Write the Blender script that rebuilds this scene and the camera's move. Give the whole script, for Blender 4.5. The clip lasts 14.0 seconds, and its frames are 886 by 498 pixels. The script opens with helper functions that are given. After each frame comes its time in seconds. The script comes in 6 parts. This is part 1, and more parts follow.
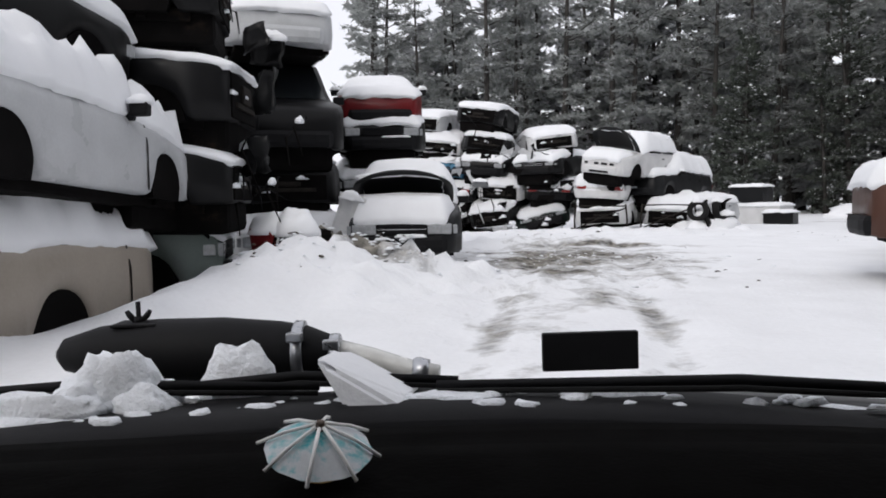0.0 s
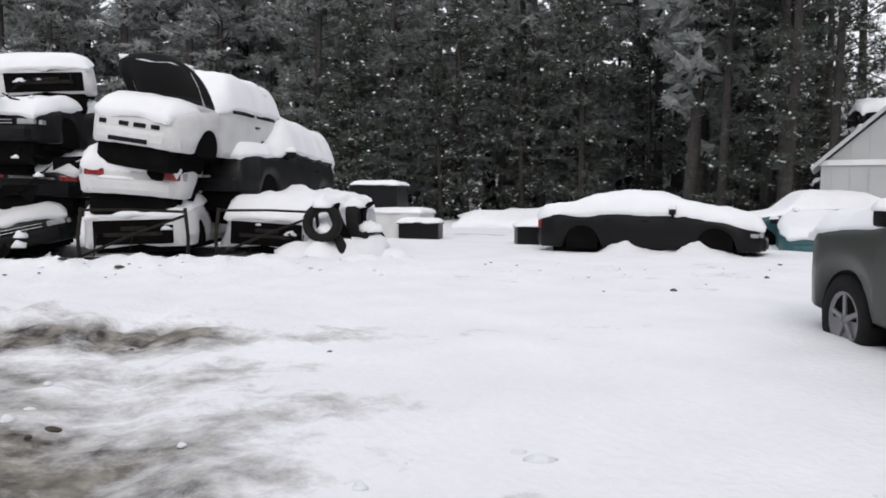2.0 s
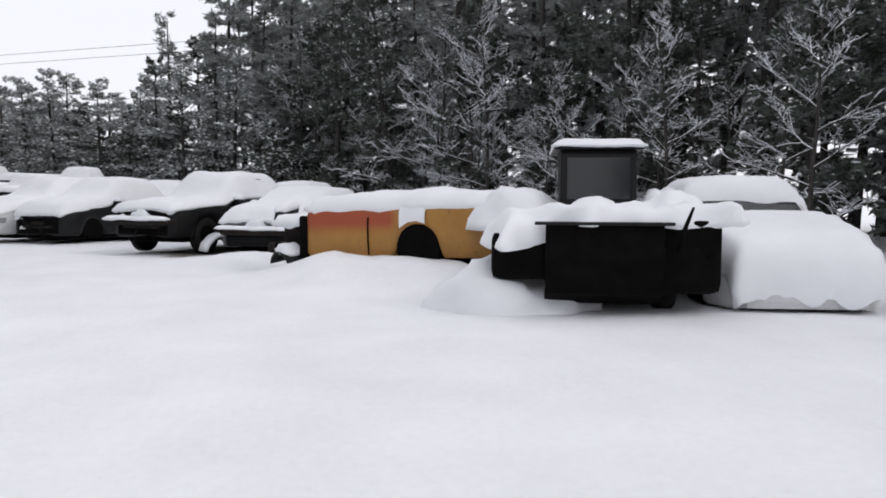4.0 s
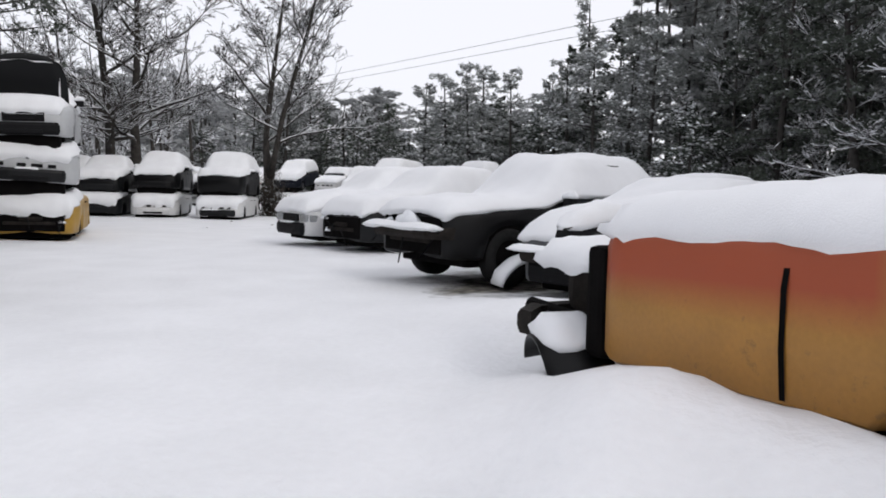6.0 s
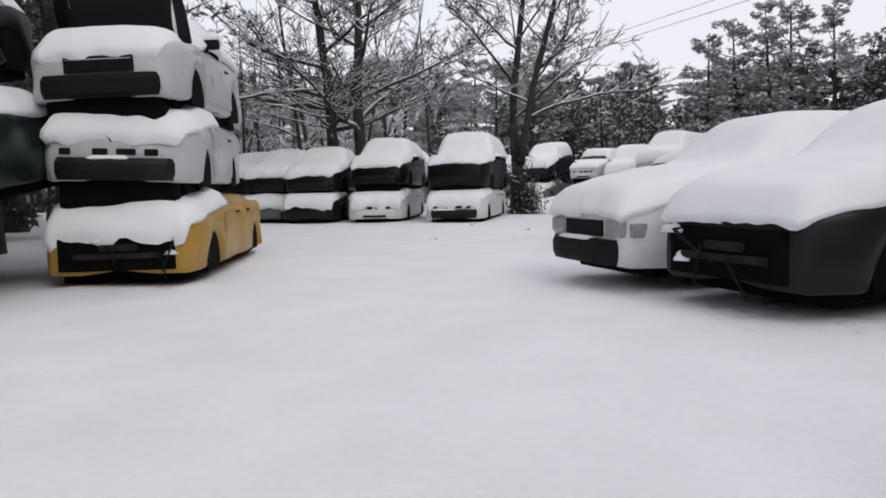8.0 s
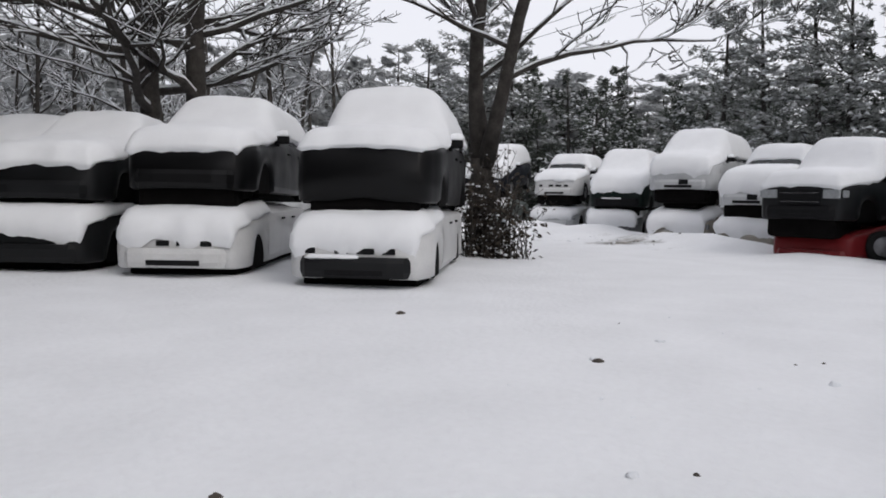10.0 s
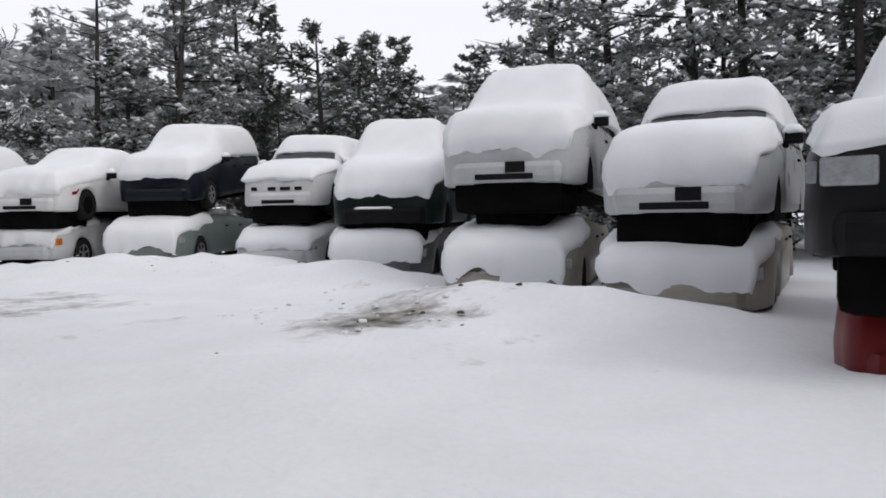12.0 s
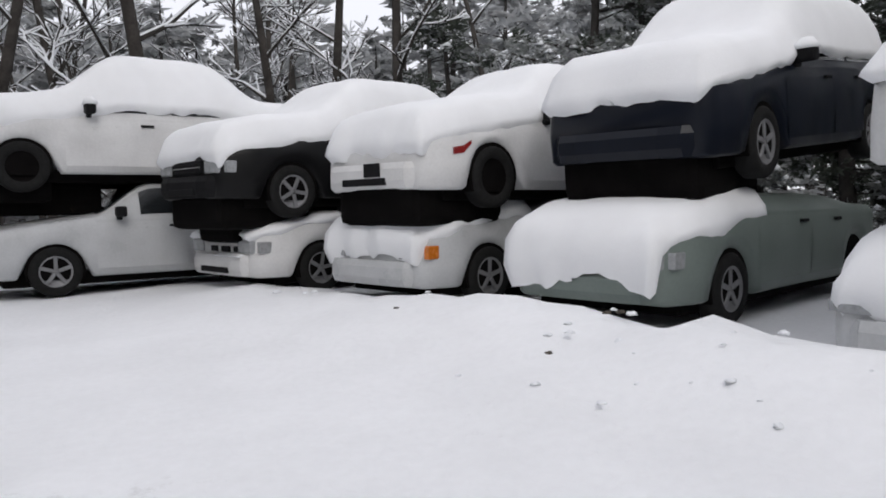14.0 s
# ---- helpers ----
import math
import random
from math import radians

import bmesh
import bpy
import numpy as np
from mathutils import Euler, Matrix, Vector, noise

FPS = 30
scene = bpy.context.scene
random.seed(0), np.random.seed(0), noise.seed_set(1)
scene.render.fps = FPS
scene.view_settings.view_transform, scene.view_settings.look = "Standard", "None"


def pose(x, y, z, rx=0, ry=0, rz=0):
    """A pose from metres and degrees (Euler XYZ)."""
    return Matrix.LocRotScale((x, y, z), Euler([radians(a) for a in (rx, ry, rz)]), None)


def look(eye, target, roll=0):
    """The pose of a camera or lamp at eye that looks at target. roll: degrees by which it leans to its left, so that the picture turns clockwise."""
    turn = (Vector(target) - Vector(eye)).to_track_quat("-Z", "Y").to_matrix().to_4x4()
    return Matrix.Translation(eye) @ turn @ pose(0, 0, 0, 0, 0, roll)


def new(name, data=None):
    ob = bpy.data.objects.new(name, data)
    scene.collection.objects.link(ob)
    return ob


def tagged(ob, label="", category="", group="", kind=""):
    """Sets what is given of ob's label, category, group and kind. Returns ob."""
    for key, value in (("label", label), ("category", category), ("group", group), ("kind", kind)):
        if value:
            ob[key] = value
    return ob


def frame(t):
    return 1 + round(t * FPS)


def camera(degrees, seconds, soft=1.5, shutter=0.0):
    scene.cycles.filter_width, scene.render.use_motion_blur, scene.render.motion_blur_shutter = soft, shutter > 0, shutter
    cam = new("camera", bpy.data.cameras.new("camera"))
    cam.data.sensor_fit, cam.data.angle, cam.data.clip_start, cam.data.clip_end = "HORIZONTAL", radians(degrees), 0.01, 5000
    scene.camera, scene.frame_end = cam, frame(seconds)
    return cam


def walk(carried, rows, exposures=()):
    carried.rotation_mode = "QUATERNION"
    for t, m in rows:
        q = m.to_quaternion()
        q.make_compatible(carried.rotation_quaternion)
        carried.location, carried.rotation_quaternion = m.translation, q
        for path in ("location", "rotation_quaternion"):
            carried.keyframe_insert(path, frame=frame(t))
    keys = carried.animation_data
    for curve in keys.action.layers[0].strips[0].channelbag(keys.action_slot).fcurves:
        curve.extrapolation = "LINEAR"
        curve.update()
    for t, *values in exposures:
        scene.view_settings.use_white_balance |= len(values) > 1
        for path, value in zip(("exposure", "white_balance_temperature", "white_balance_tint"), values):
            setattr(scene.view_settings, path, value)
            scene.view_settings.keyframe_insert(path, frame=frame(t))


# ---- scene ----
cam = camera(60.5, 14.0, 1.8, 0.0)
PATH = [
    (0, (1.036, -4.896, 1.046), (0.365, -0.960, 0.803), -1.04),
    (0.5, (0.799, -2.303, 1.055), (0.506, 1.683, 0.897), -0.32),
    (1, (0.862, 0.467, 1.067), (1.199, 4.449, 0.892), 0.18),
    (1.5, (1.389, 3.579, 1.022), (2.204, 7.491, 0.843), 0.73),
    (2, (2.299, 6.479, 1.064), (3.687, 10.221, 0.804), 0.48),
    (2.2, (2.711, 7.535, 1.039), (4.361, 11.168, 0.760), 0.37),
    (2.6, (3.850, 9.750, 1.050), (6.024, 13.098, 0.806), 0.30),
    (3, (5.150, 11.400, 1.050), (8.022, 14.173, 0.806), 0.30),
    (3.4, (6.850, 12.750, 1.050), (10.497, 14.374, 0.806), 0.30),
    (3.8, (8.900, 13.450, 1.050), (12.890, 13.311, 0.806), 0.30),
    (4.05, (10.250, 13.350, 1.050), (14.124, 12.384, 0.806), 0.30),
    (4.3, (11.400, 13.000, 1.042), (15.197, 11.766, 0.789), 0.37),
    (4.5, (12.235, 12.612, 1.078), (16.174, 11.932, 0.926), 2.07),
    (5, (14.081, 11.997, 1.073), (18.030, 12.608, 0.904), 0.91),
    (5.5, (15.702, 12.046, 1.086), (19.518, 13.227, 0.870), 0.45),
    (6, (17.099, 12.535, 1.088), (20.838, 13.928, 0.810), 1.57),
    (6.5, (18.587, 13.322, 1.061), (22.150, 15.110, 0.736), 0.10),
    (7, (20.182, 14.370, 0.972), (23.481, 16.599, 0.586), -1.25),
    (7.2, (20.869, 14.878, 0.958), (24.082, 17.234, 0.601), -1.70),
    (7.7, (22.694, 16.335, 0.984), (25.840, 18.782, 0.645), -1.67),
    (8.25, (24.927, 18.251, 1.057), (28.014, 20.775, 0.734), -1.03),
    (8.8, (27.355, 20.307, 1.118), (30.425, 22.853, 0.815), -0.16),
    (9.3, (29.695, 22.133, 1.112), (32.811, 24.626, 0.835), 0.49),
    (9.5, (30.652, 22.834, 1.043), (33.872, 25.196, 0.809), 1.11),
    (10, (33.485, 24.563, 1.043), (36.863, 26.688, 0.776), 0.90),
    (10.5, (36.457, 26.103, 1.043), (40.076, 27.790, 0.807), 0.24),
    (11, (39.476, 26.900, 1.041), (43.362, 27.803, 0.756), 1.29),
    (11.5, (42.246, 27.334, 1.047), (46.212, 27.807, 0.837), -0.18),
    (12, (44.568, 27.983, 1.028), (48.385, 29.162, 0.838), -0.83),
    (12.5, (46.823, 28.767, 1.035), (50.447, 30.448, 0.823), -1.07),
    (13, (49.170, 30.185, 1.055), (52.533, 32.336, 0.812), -0.22),
    (13.5, (51.594, 31.765, 1.060), (54.430, 34.574, 0.805), -0.14),
    (14, (52.929, 33.401, 1.025), (55.014, 36.807, 0.790), -1.00),
]
walk(cam, [(t, look(eye, target, roll)) for t, eye, target, roll in PATH], ((0, 0.0), (6, 0.0), (7, -0.12), (10, -0.12), (11.5, 0.0), (14, 0.0)))


# ---- light ----
world = bpy.data.worlds.new("sky")
scene.world = world
world.use_nodes = True
wn = world.node_tree
wn.nodes.clear()
SUN_UP, SUN_TURN = radians(38), radians(200)
sky = wn.nodes.new("ShaderNodeTexSky")
sky.sky_type = "NISHITA"
sky.sun_disc = False
sky.sun_elevation, sky.sun_rotation = SUN_UP, SUN_TURN
sky.dust_density, sky.air_density, sky.ozone_density = 4.0, 1.0, 1.0
# Overcast: the cloud sheet takes most of the colour out of the sky and evens it.
cloud = wn.nodes.new("ShaderNodeMix")
cloud.data_type = "RGBA"
cloud.inputs[0].default_value = 0.88
cloud.inputs[7].default_value = (8.40, 8.40, 8.95, 1)
back = wn.nodes.new("ShaderNodeBackground")
back.inputs[1].default_value = 0.122
world_out = wn.nodes.new("ShaderNodeOutputWorld")
wn.links.new(sky.outputs[0], cloud.inputs[6])
wn.links.new(cloud.outputs[2], back.inputs[0])
wn.links.new(back.outputs[0], world_out.inputs[0])

sun_data = bpy.data.lights.new("sun", "SUN")
sun_data.energy, sun_data.angle, sun_data.color = 0.8, radians(25), (1.0, 0.97, 0.93)
sun = new("sun", sun_data)
sun.matrix_world = look((0, 0, 60), (math.sin(SUN_TURN) * -20, math.cos(SUN_TURN) * -20, 60 - 20 * math.tan(SUN_UP)))
tagged(sun, "weak sun behind an overcast winter sky", "sun", kind="structure")


# ---- materials ----
def material(name, base, rough=0.6, metal=0.0, spread=0.15, scale=8.0, bump=0.1, fine=60.0, spec=0.5, dirt=None, dirt_amount=0.5, dirt_scale=2.0, clear=0.0, piece=0.0, thin=0.0):
    """A surface with variation at two scales, relief, and an optional second colour in patches."""
    m = bpy.data.materials.new(name)
    m.use_nodes = True
    nt = m.node_tree
    n, links = nt.nodes, nt.links
    shader = n["Principled BSDF"]
    shader.inputs["Metallic"].default_value = metal
    shader.inputs["Specular IOR Level"].default_value = spec
    shader.inputs["Coat Weight"].default_value = clear
    coords = n.new("ShaderNodeTexCoord")
    big, small = n.new("ShaderNodeTexNoise"), n.new("ShaderNodeTexNoise")
    big.inputs["Scale"].default_value, small.inputs["Scale"].default_value = scale, fine
    big.inputs["Detail"].default_value, small.inputs["Detail"].default_value = 5, 3
    links.new(coords.outputs["Object"], big.inputs["Vector"])
    links.new(coords.outputs["Object"], small.inputs["Vector"])
    both = n.new("ShaderNodeMath")
    both.operation = "MULTIPLY_ADD"
    both.inputs[1].default_value = 0.4
    links.new(small.outputs["Fac"], both.inputs[0])
    links.new(big.outputs["Fac"], both.inputs[2])
    ramp = n.new("ShaderNodeValToRGB")
    low, high = [max(0.0, c * (1 - spread)) for c in base], [min(1.0, c * (1 + spread)) for c in base]
    ramp.color_ramp.elements[0].position, ramp.color_ramp.elements[1].position = 0.45, 0.95
    ramp.color_ramp.elements[0].color, ramp.color_ramp.elements[1].color = (*low, 1), (*high, 1)
    links.new(both.outputs[0], ramp.inputs[0])
    colour = ramp.outputs[0]
    if piece:
        info = n.new("ShaderNodeObjectInfo")
        vary = n.new("ShaderNodeMapRange")
        vary.inputs[3].default_value, vary.inputs[4].default_value = 1 - piece, 1 + piece
        links.new(info.outputs["Random"], vary.inputs[0])
        times = n.new("ShaderNodeVectorMath")
        times.operation = "SCALE"
        links.new(colour, times.inputs[0])
        links.new(vary.outputs[0], times.inputs["Scale"])
        colour = times.outputs[0]
    if dirt:
        patches = n.new("ShaderNodeTexNoise")
        patches.inputs["Scale"].default_value, patches.inputs["Detail"].default_value, patches.inputs["Roughness"].default_value = dirt_scale, 8, 0.7
        links.new(coords.outputs["Object"], patches.inputs["Vector"])
        edge = n.new("ShaderNodeValToRGB")
        edge.color_ramp.elements[0].position, edge.color_ramp.elements[1].position = 0.72 - 0.4 * dirt_amount, 0.80 - 0.3 * dirt_amount
        links.new(patches.outputs["Fac"], edge.inputs[0])
        mix = n.new("ShaderNodeMix")
        mix.data_type = "RGBA"
        links.new(edge.outputs[0], mix.inputs[0])
        links.new(colour, mix.inputs[6])
        mix.inputs[7].default_value = (*dirt, 1)
        colour = mix.outputs[2]
    links.new(colour, shader.inputs["Base Color"])
    gloss = n.new("ShaderNodeMapRange")
    gloss.inputs[3].default_value, gloss.inputs[4].default_value = max(0.03, rough - 0.12), min(1.0, rough + 0.12)
    links.new(big.outputs["Fac"], gloss.inputs[0])
    links.new(gloss.outputs[0], shader.inputs["Roughness"])
    if thin:
        # thin needles pass part of the light on
        passing, blend = n.new("ShaderNodeBsdfTranslucent"), n.new("ShaderNodeMixShader")
        links.new(colour, passing.inputs["Color"])
        blend.inputs[0].default_value = thin
        links.new(shader.outputs[0], blend.inputs[1])
        links.new(passing.outputs[0], blend.inputs[2])
        links.new(blend.outputs[0], n["Material Output"].inputs["Surface"])
    if bump:
        relief = n.new("ShaderNodeBump")
        relief.inputs["Strength"].default_value, relief.inputs["Distance"].default_value = bump, 0.02
        links.new(both.outputs[0], relief.inputs["Height"])
        links.new(relief.outputs[0], shader.inputs["Normal"])
    return m


SNOW = material("snow", (0.83, 0.84, 0.86), 0.75, spread=0.03, scale=3.0, fine=90.0, bump=0.25, spec=0.25)
LOOSE_SNOW = material("loose_snow", (0.80, 0.82, 0.85), 0.8, spread=0.06, scale=14.0, fine=160.0, bump=0.6, spec=0.2)
BLACK_PLASTIC = material("black_plastic", (0.007, 0.007, 0.008), 0.65, spread=0.4, scale=10, bump=0.08, spec=0.15)
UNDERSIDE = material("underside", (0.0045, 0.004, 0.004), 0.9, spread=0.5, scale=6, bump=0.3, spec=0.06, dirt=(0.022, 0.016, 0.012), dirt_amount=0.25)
RUBBER = material("rubber", (0.013, 0.013, 0.013), 0.85, spread=0.3, scale=20, bump=0.2, spec=0.15)
GLASS_DARK = material("dark_glass", (0.012, 0.014, 0.016), 0.12, spread=0.2, scale=2, bump=0.0, spec=0.6)
LAMP_GLASS = material("lamp_glass", (0.30, 0.31, 0.32), 0.15, spread=0.2, scale=20, bump=0.1, clear=0.5)
TAIL_RED = material("tail_red", (0.22, 0.015, 0.015), 0.25, spread=0.2, scale=20, bump=0.05, clear=0.4)
AMBER = material("amber", (0.55, 0.16, 0.02), 0.25, spread=0.15, scale=20, bump=0.05, clear=0.4)
ALLOY = material("alloy", (0.22, 0.22, 0.23), 0.5, metal=0.4, spread=0.2, scale=10, bump=0.05, dirt=(0.06, 0.05, 0.04), dirt_amount=0.3)
CHROME = material("chrome", (0.45, 0.45, 0.46), 0.2, metal=1.0, spread=0.1, scale=10, bump=0.03)
OLD_STEEL = material("old_steel", (0.020, 0.017, 0.015), 0.85, spread=0.5, scale=9, bump=0.3, spec=0.15)
BARK = material("bark", (0.050, 0.046, 0.043), 0.9, spread=0.45, scale=5, fine=30, bump=0.8, spec=0.2, dirt=(0.16, 0.16, 0.15), dirt_amount=0.2, dirt_scale=5)
GREY_BARK = material("grey_bark", (0.048, 0.043, 0.039), 0.9, spread=0.5, scale=5, fine=28, bump=0.9, spec=0.2, dirt=(0.55, 0.56, 0.58), dirt_amount=0.10, dirt_scale=3.5)
NEEDLES = material("needles", (0.098, 0.112, 0.094), 0.8, spread=0.35, scale=1.2, fine=12, bump=0.0, spec=0.15, piece=0.20, dirt=(0.36, 0.37, 0.39), dirt_amount=0.46, dirt_scale=2.2, thin=0.42)
# dusted needles, their base paled to put the air's haze into the colour
HAZY_NEEDLES = material("hazed_dusted_needles", (0.34, 0.355, 0.345), 0.85, spread=0.4, scale=1.0, fine=9, bump=0.0, spec=0.1, piece=0.25, dirt=(0.55, 0.56, 0.58), dirt_amount=0.46, dirt_scale=2.0, thin=0.48)
# paler again: haze painted into the crowns of the far wood
FAR_NEEDLES = material("hazed_far_needles", (0.44, 0.45, 0.455), 0.85, spread=0.3, scale=0.8, fine=8, bump=0.0, spec=0.1, thin=0.48)
DEAD_LEAF = material("dead_leaf", (0.045, 0.036, 0.028), 0.8, spread=0.4, scale=8, fine=40, bump=0.0, spec=0.2)
SIDING = material("siding", (0.42, 0.43, 0.43), 0.6, spread=0.06, scale=1.5, bump=0.05)
TRIM_WHITE = material("trim_white", (0.72, 0.72, 0.72), 0.55, spread=0.06, scale=4, bump=0.05)
CABLE = material("cable", (0.02, 0.02, 0.02), 0.6, spread=0.2, bump=0.0)

PAINT = {}


def paint(name, base, rough=0.35, worn=0.2):
    PAINT[name] = material("paint_" + name, base, rough, spread=0.10, scale=2.5, fine=40, bump=0.04, clear=0.05, spec=0.2,
                           dirt=tuple(0.45 * c + 0.02 for c in base), dirt_amount=worn, dirt_scale=3.0)


for args in (("white", (0.62, 0.62, 0.62)), ("silver", (0.48, 0.49, 0.50), 0.3), ("grey", (0.12, 0.125, 0.13)), ("black", (0.0035, 0.0035, 0.004), 0.45), ("charcoal", (0.009, 0.0095, 0.0105), 0.45),
             ("dark green", (0.006, 0.013, 0.011)), ("pickup green", (0.050, 0.054, 0.050)), ("dark blue", (0.005, 0.007, 0.013)), ("blue", (0.05, 0.16, 0.26)), ("teal", (0.045, 0.115, 0.125)),
             ("red", (0.14, 0.012, 0.014)), ("maroon", (0.055, 0.008, 0.012)), ("orange", (0.46, 0.17, 0.03)), ("yellow", (0.40, 0.24, 0.05)),
             ("tan", (0.33, 0.29, 0.245)), ("beige", (0.34, 0.32, 0.28)), ("pale green", (0.155, 0.185, 0.172)), ("brown", (0.075, 0.036, 0.026))):
    paint(*args)


def two_tone():
    """Sprayed by hand: red-orange above, ochre yellow below and behind."""
    m = material("paint_sprayed", (0.36, 0.175, 0.035), 0.5, spread=0.16, scale=2.5, fine=40, bump=0.05, dirt=(0.13, 0.075, 0.03), dirt_amount=0.32, dirt_scale=5)
    n, links = m.node_tree.nodes, m.node_tree.links
    shader = n["Principled BSDF"]
    base = shader.inputs["Base Color"].links[0].from_socket
    split = n.new("ShaderNodeSeparateXYZ")
    coords = n.new("ShaderNodeTexCoord")
    links.new(coords.outputs["Object"], split.inputs[0])
    high = n.new("ShaderNodeMapRange")
    high.inputs[1].default_value, high.inputs[2].default_value = 0.50, 0.66
    links.new(split.outputs[2], high.inputs[0])
    fore = n.new("ShaderNodeMapRange")
    fore.inputs[1].default_value, fore.inputs[2].default_value = -2.95, -2.8
    links.new(split.outputs[1], fore.inputs[0])
    both = n.new("ShaderNodeMath")
    both.operation = "MULTIPLY"
    links.new(high.outputs[0], both.inputs[0])
    links.new(fore.outputs[0], both.inputs[1])
    mix = n.new("ShaderNodeMix")
    mix.data_type = "RGBA"
    links.new(both.outputs[0], mix.inputs[0])
    links.new(base, mix.inputs[6])
    mix.inputs[7].default_value = (0.33, 0.068, 0.026, 1)
    links.new(mix.outputs[2], shader.inputs["Base Color"])
    return m


PAINT["orange"] = two_tone()

# ---- making meshes ----
def mesh_from(name, verts, faces, smooth=True):
    me = bpy.data.meshes.new(name)
    me.from_pydata([tuple(v) for v in verts], [], faces)
    me.validate()
    me.update()
    if smooth:
        me.shade_smooth()
    return me


def part(name, bm, mat, parent, label=""):
    """Links a bmesh, or a mesh that is ready, as one object under a thing or a part."""
    if isinstance(bm, bmesh.types.BMesh):
        me = bpy.data.meshes.new(name)
        bm.to_mesh(me)
        bm.free()
    else:
        me = bm
    if not me.materials:
        me.materials.append(mat)
    ob = new(name, me)
    ob.parent = parent
    if label:
        ob["label"] = label
    return ob


def thing(name, m, label, category, group="", kind=""):
    ob = new(name)
    ob.matrix_world = m
    return tagged(ob, label, category, group, kind)


def box(bm, x0, x1, y0, y1, z0, z1, bevel=0.0, m=None):
    """A box with rounded edges, added to bm."""
    made = bmesh.ops.create_cube(bm, size=1.0)
    verts = made["verts"]
    for v in verts:
        v.co = Vector(((x0 + x1) / 2 + v.co.x * (x1 - x0), (y0 + y1) / 2 + v.co.y * (y1 - y0), (z0 + z1) / 2 + v.co.z * (z1 - z0)))
    if bevel:
        edges = list({e for v in verts for e in v.link_edges})
        made = bmesh.ops.bevel(bm, geom=edges, offset=bevel, segments=2, affect="EDGES", profile=0.6)
        verts = list({v for f in made["faces"] for v in f.verts} | {v for v in verts if v.is_valid})
    if m is not None:
        bmesh.ops.transform(bm, matrix=m, verts=verts)
    return bm


def tube_data(points, radii, sides=6, closed=True):
    """Vertices and faces of a bent, tapered tube."""
    verts, faces = [], []
    for i, (p, r) in enumerate(zip(points, radii)):
        a = points[max(i - 1, 0)]
        b = points[min(i + 1, len(points) - 1)]
        d = (Vector(b) - Vector(a)).normalized()
        side = d.orthogonal().normalized()
        up = d.cross(side)
        for k in range(sides):
            w = 2 * math.pi * k / sides
            verts.append(Vector(p) + r * (math.cos(w) * side + math.sin(w) * up))
    for i in range(len(points) - 1):
        for k in range(sides):
            a, b = i * sides + k, i * sides + (k + 1) % sides
            faces.append((a, b, b + sides, a + sides))
    if closed:
        faces.append(tuple(range(sides))[::-1])
        faces.append(tuple((len(points) - 1) * sides + k for k in range(sides)))
    return verts, faces


def tube(name, points, radii, sides=6):
    return mesh_from(name, *tube_data(points, radii, sides))


def bumps(x, y, s=0.0):
    return noise.noise(Vector((x, y, s)))


def blob_data(rng, x, y, z, rx, ry, rz, rough=0.25, seg=7, rings=4):
    """A lumpy dome."""
    verts, faces = [], []
    seed = rng.random() * 90
    for i in range(rings + 1):
        w = math.pi / 2 * i / rings
        for k in range(seg):
            a = 2 * math.pi * k / seg
            c = math.cos(w)
            f = 1 + rough * (noise.noise(Vector((seed + math.cos(a) * c * 1.5, math.sin(a) * c * 1.5, w))) + 0.5 * noise.noise(Vector((seed + math.cos(a) * c * 4, math.sin(a) * c * 4, w * 2))))
            verts.append((x + rx * f * math.cos(w) * math.cos(a), y + ry * f * math.cos(w) * math.sin(a), z + rz * f * math.sin(w)))
    for i in range(rings):
        for k in range(seg):
            a, b = i * seg + k, i * seg + (k + 1) % seg
            faces.append((a, b, b + seg, a + seg))
    faces.append(tuple(rings * seg + k for k in range(seg)))
    faces.append(tuple(range(seg))[::-1])
    return verts, faces


def join_data(chunks):
    verts, faces = [], []
    for v, f in chunks:
        n = len(verts)
        verts += v
        faces += [tuple(i + n for i in g) for g in f]
    return verts, faces


# ---- wrecked cars ----
# Side lines of each kind: length, half width, sill, nose top, hood at the cowl, roof, tail top,
# then how far behind the nose the cowl, the roof's front, the roof's end and the deck's start lie.
KINDS = {
    "sedan": (4.6, 0.87, 0.22, 0.70, 0.92, 1.38, 0.92, 1.25, 2.05, 3.15, 3.85),
    "coupe": (4.4, 0.86, 0.18, 0.60, 0.86, 1.24, 0.86, 1.30, 2.15, 2.95, 3.85),
    "hatchback": (4.0, 0.84, 0.22, 0.72, 0.92, 1.42, 0.98, 1.05, 1.80, 3.40, 3.95),
    "wagon": (4.7, 0.87, 0.22, 0.74, 0.94, 1.42, 1.10, 1.25, 2.00, 4.20, 4.65),
    "suv": (4.5, 0.90, 0.36, 0.98, 1.10, 1.72, 1.35, 1.20, 1.80, 4.15, 4.45),
    "old_sedan": (4.8, 0.90, 0.34, 0.88, 0.97, 1.50, 0.98, 1.40, 2.00, 3.25, 4.0),
    "minivan": (4.7, 0.92, 0.24, 0.78, 1.02, 1.70, 1.40, 0.85, 1.75, 4.35, 4.65),
    "pickup": (5.1, 0.92, 0.38, 1.00, 1.10, 1.72, 1.10, 1.25, 1.85, 2.75, 2.95),
}


def smooth_step(a, b, x):
    f = min(1.0, max(0.0, (x - a) / (b - a)))
    return f * f * (3 - 2 * f)


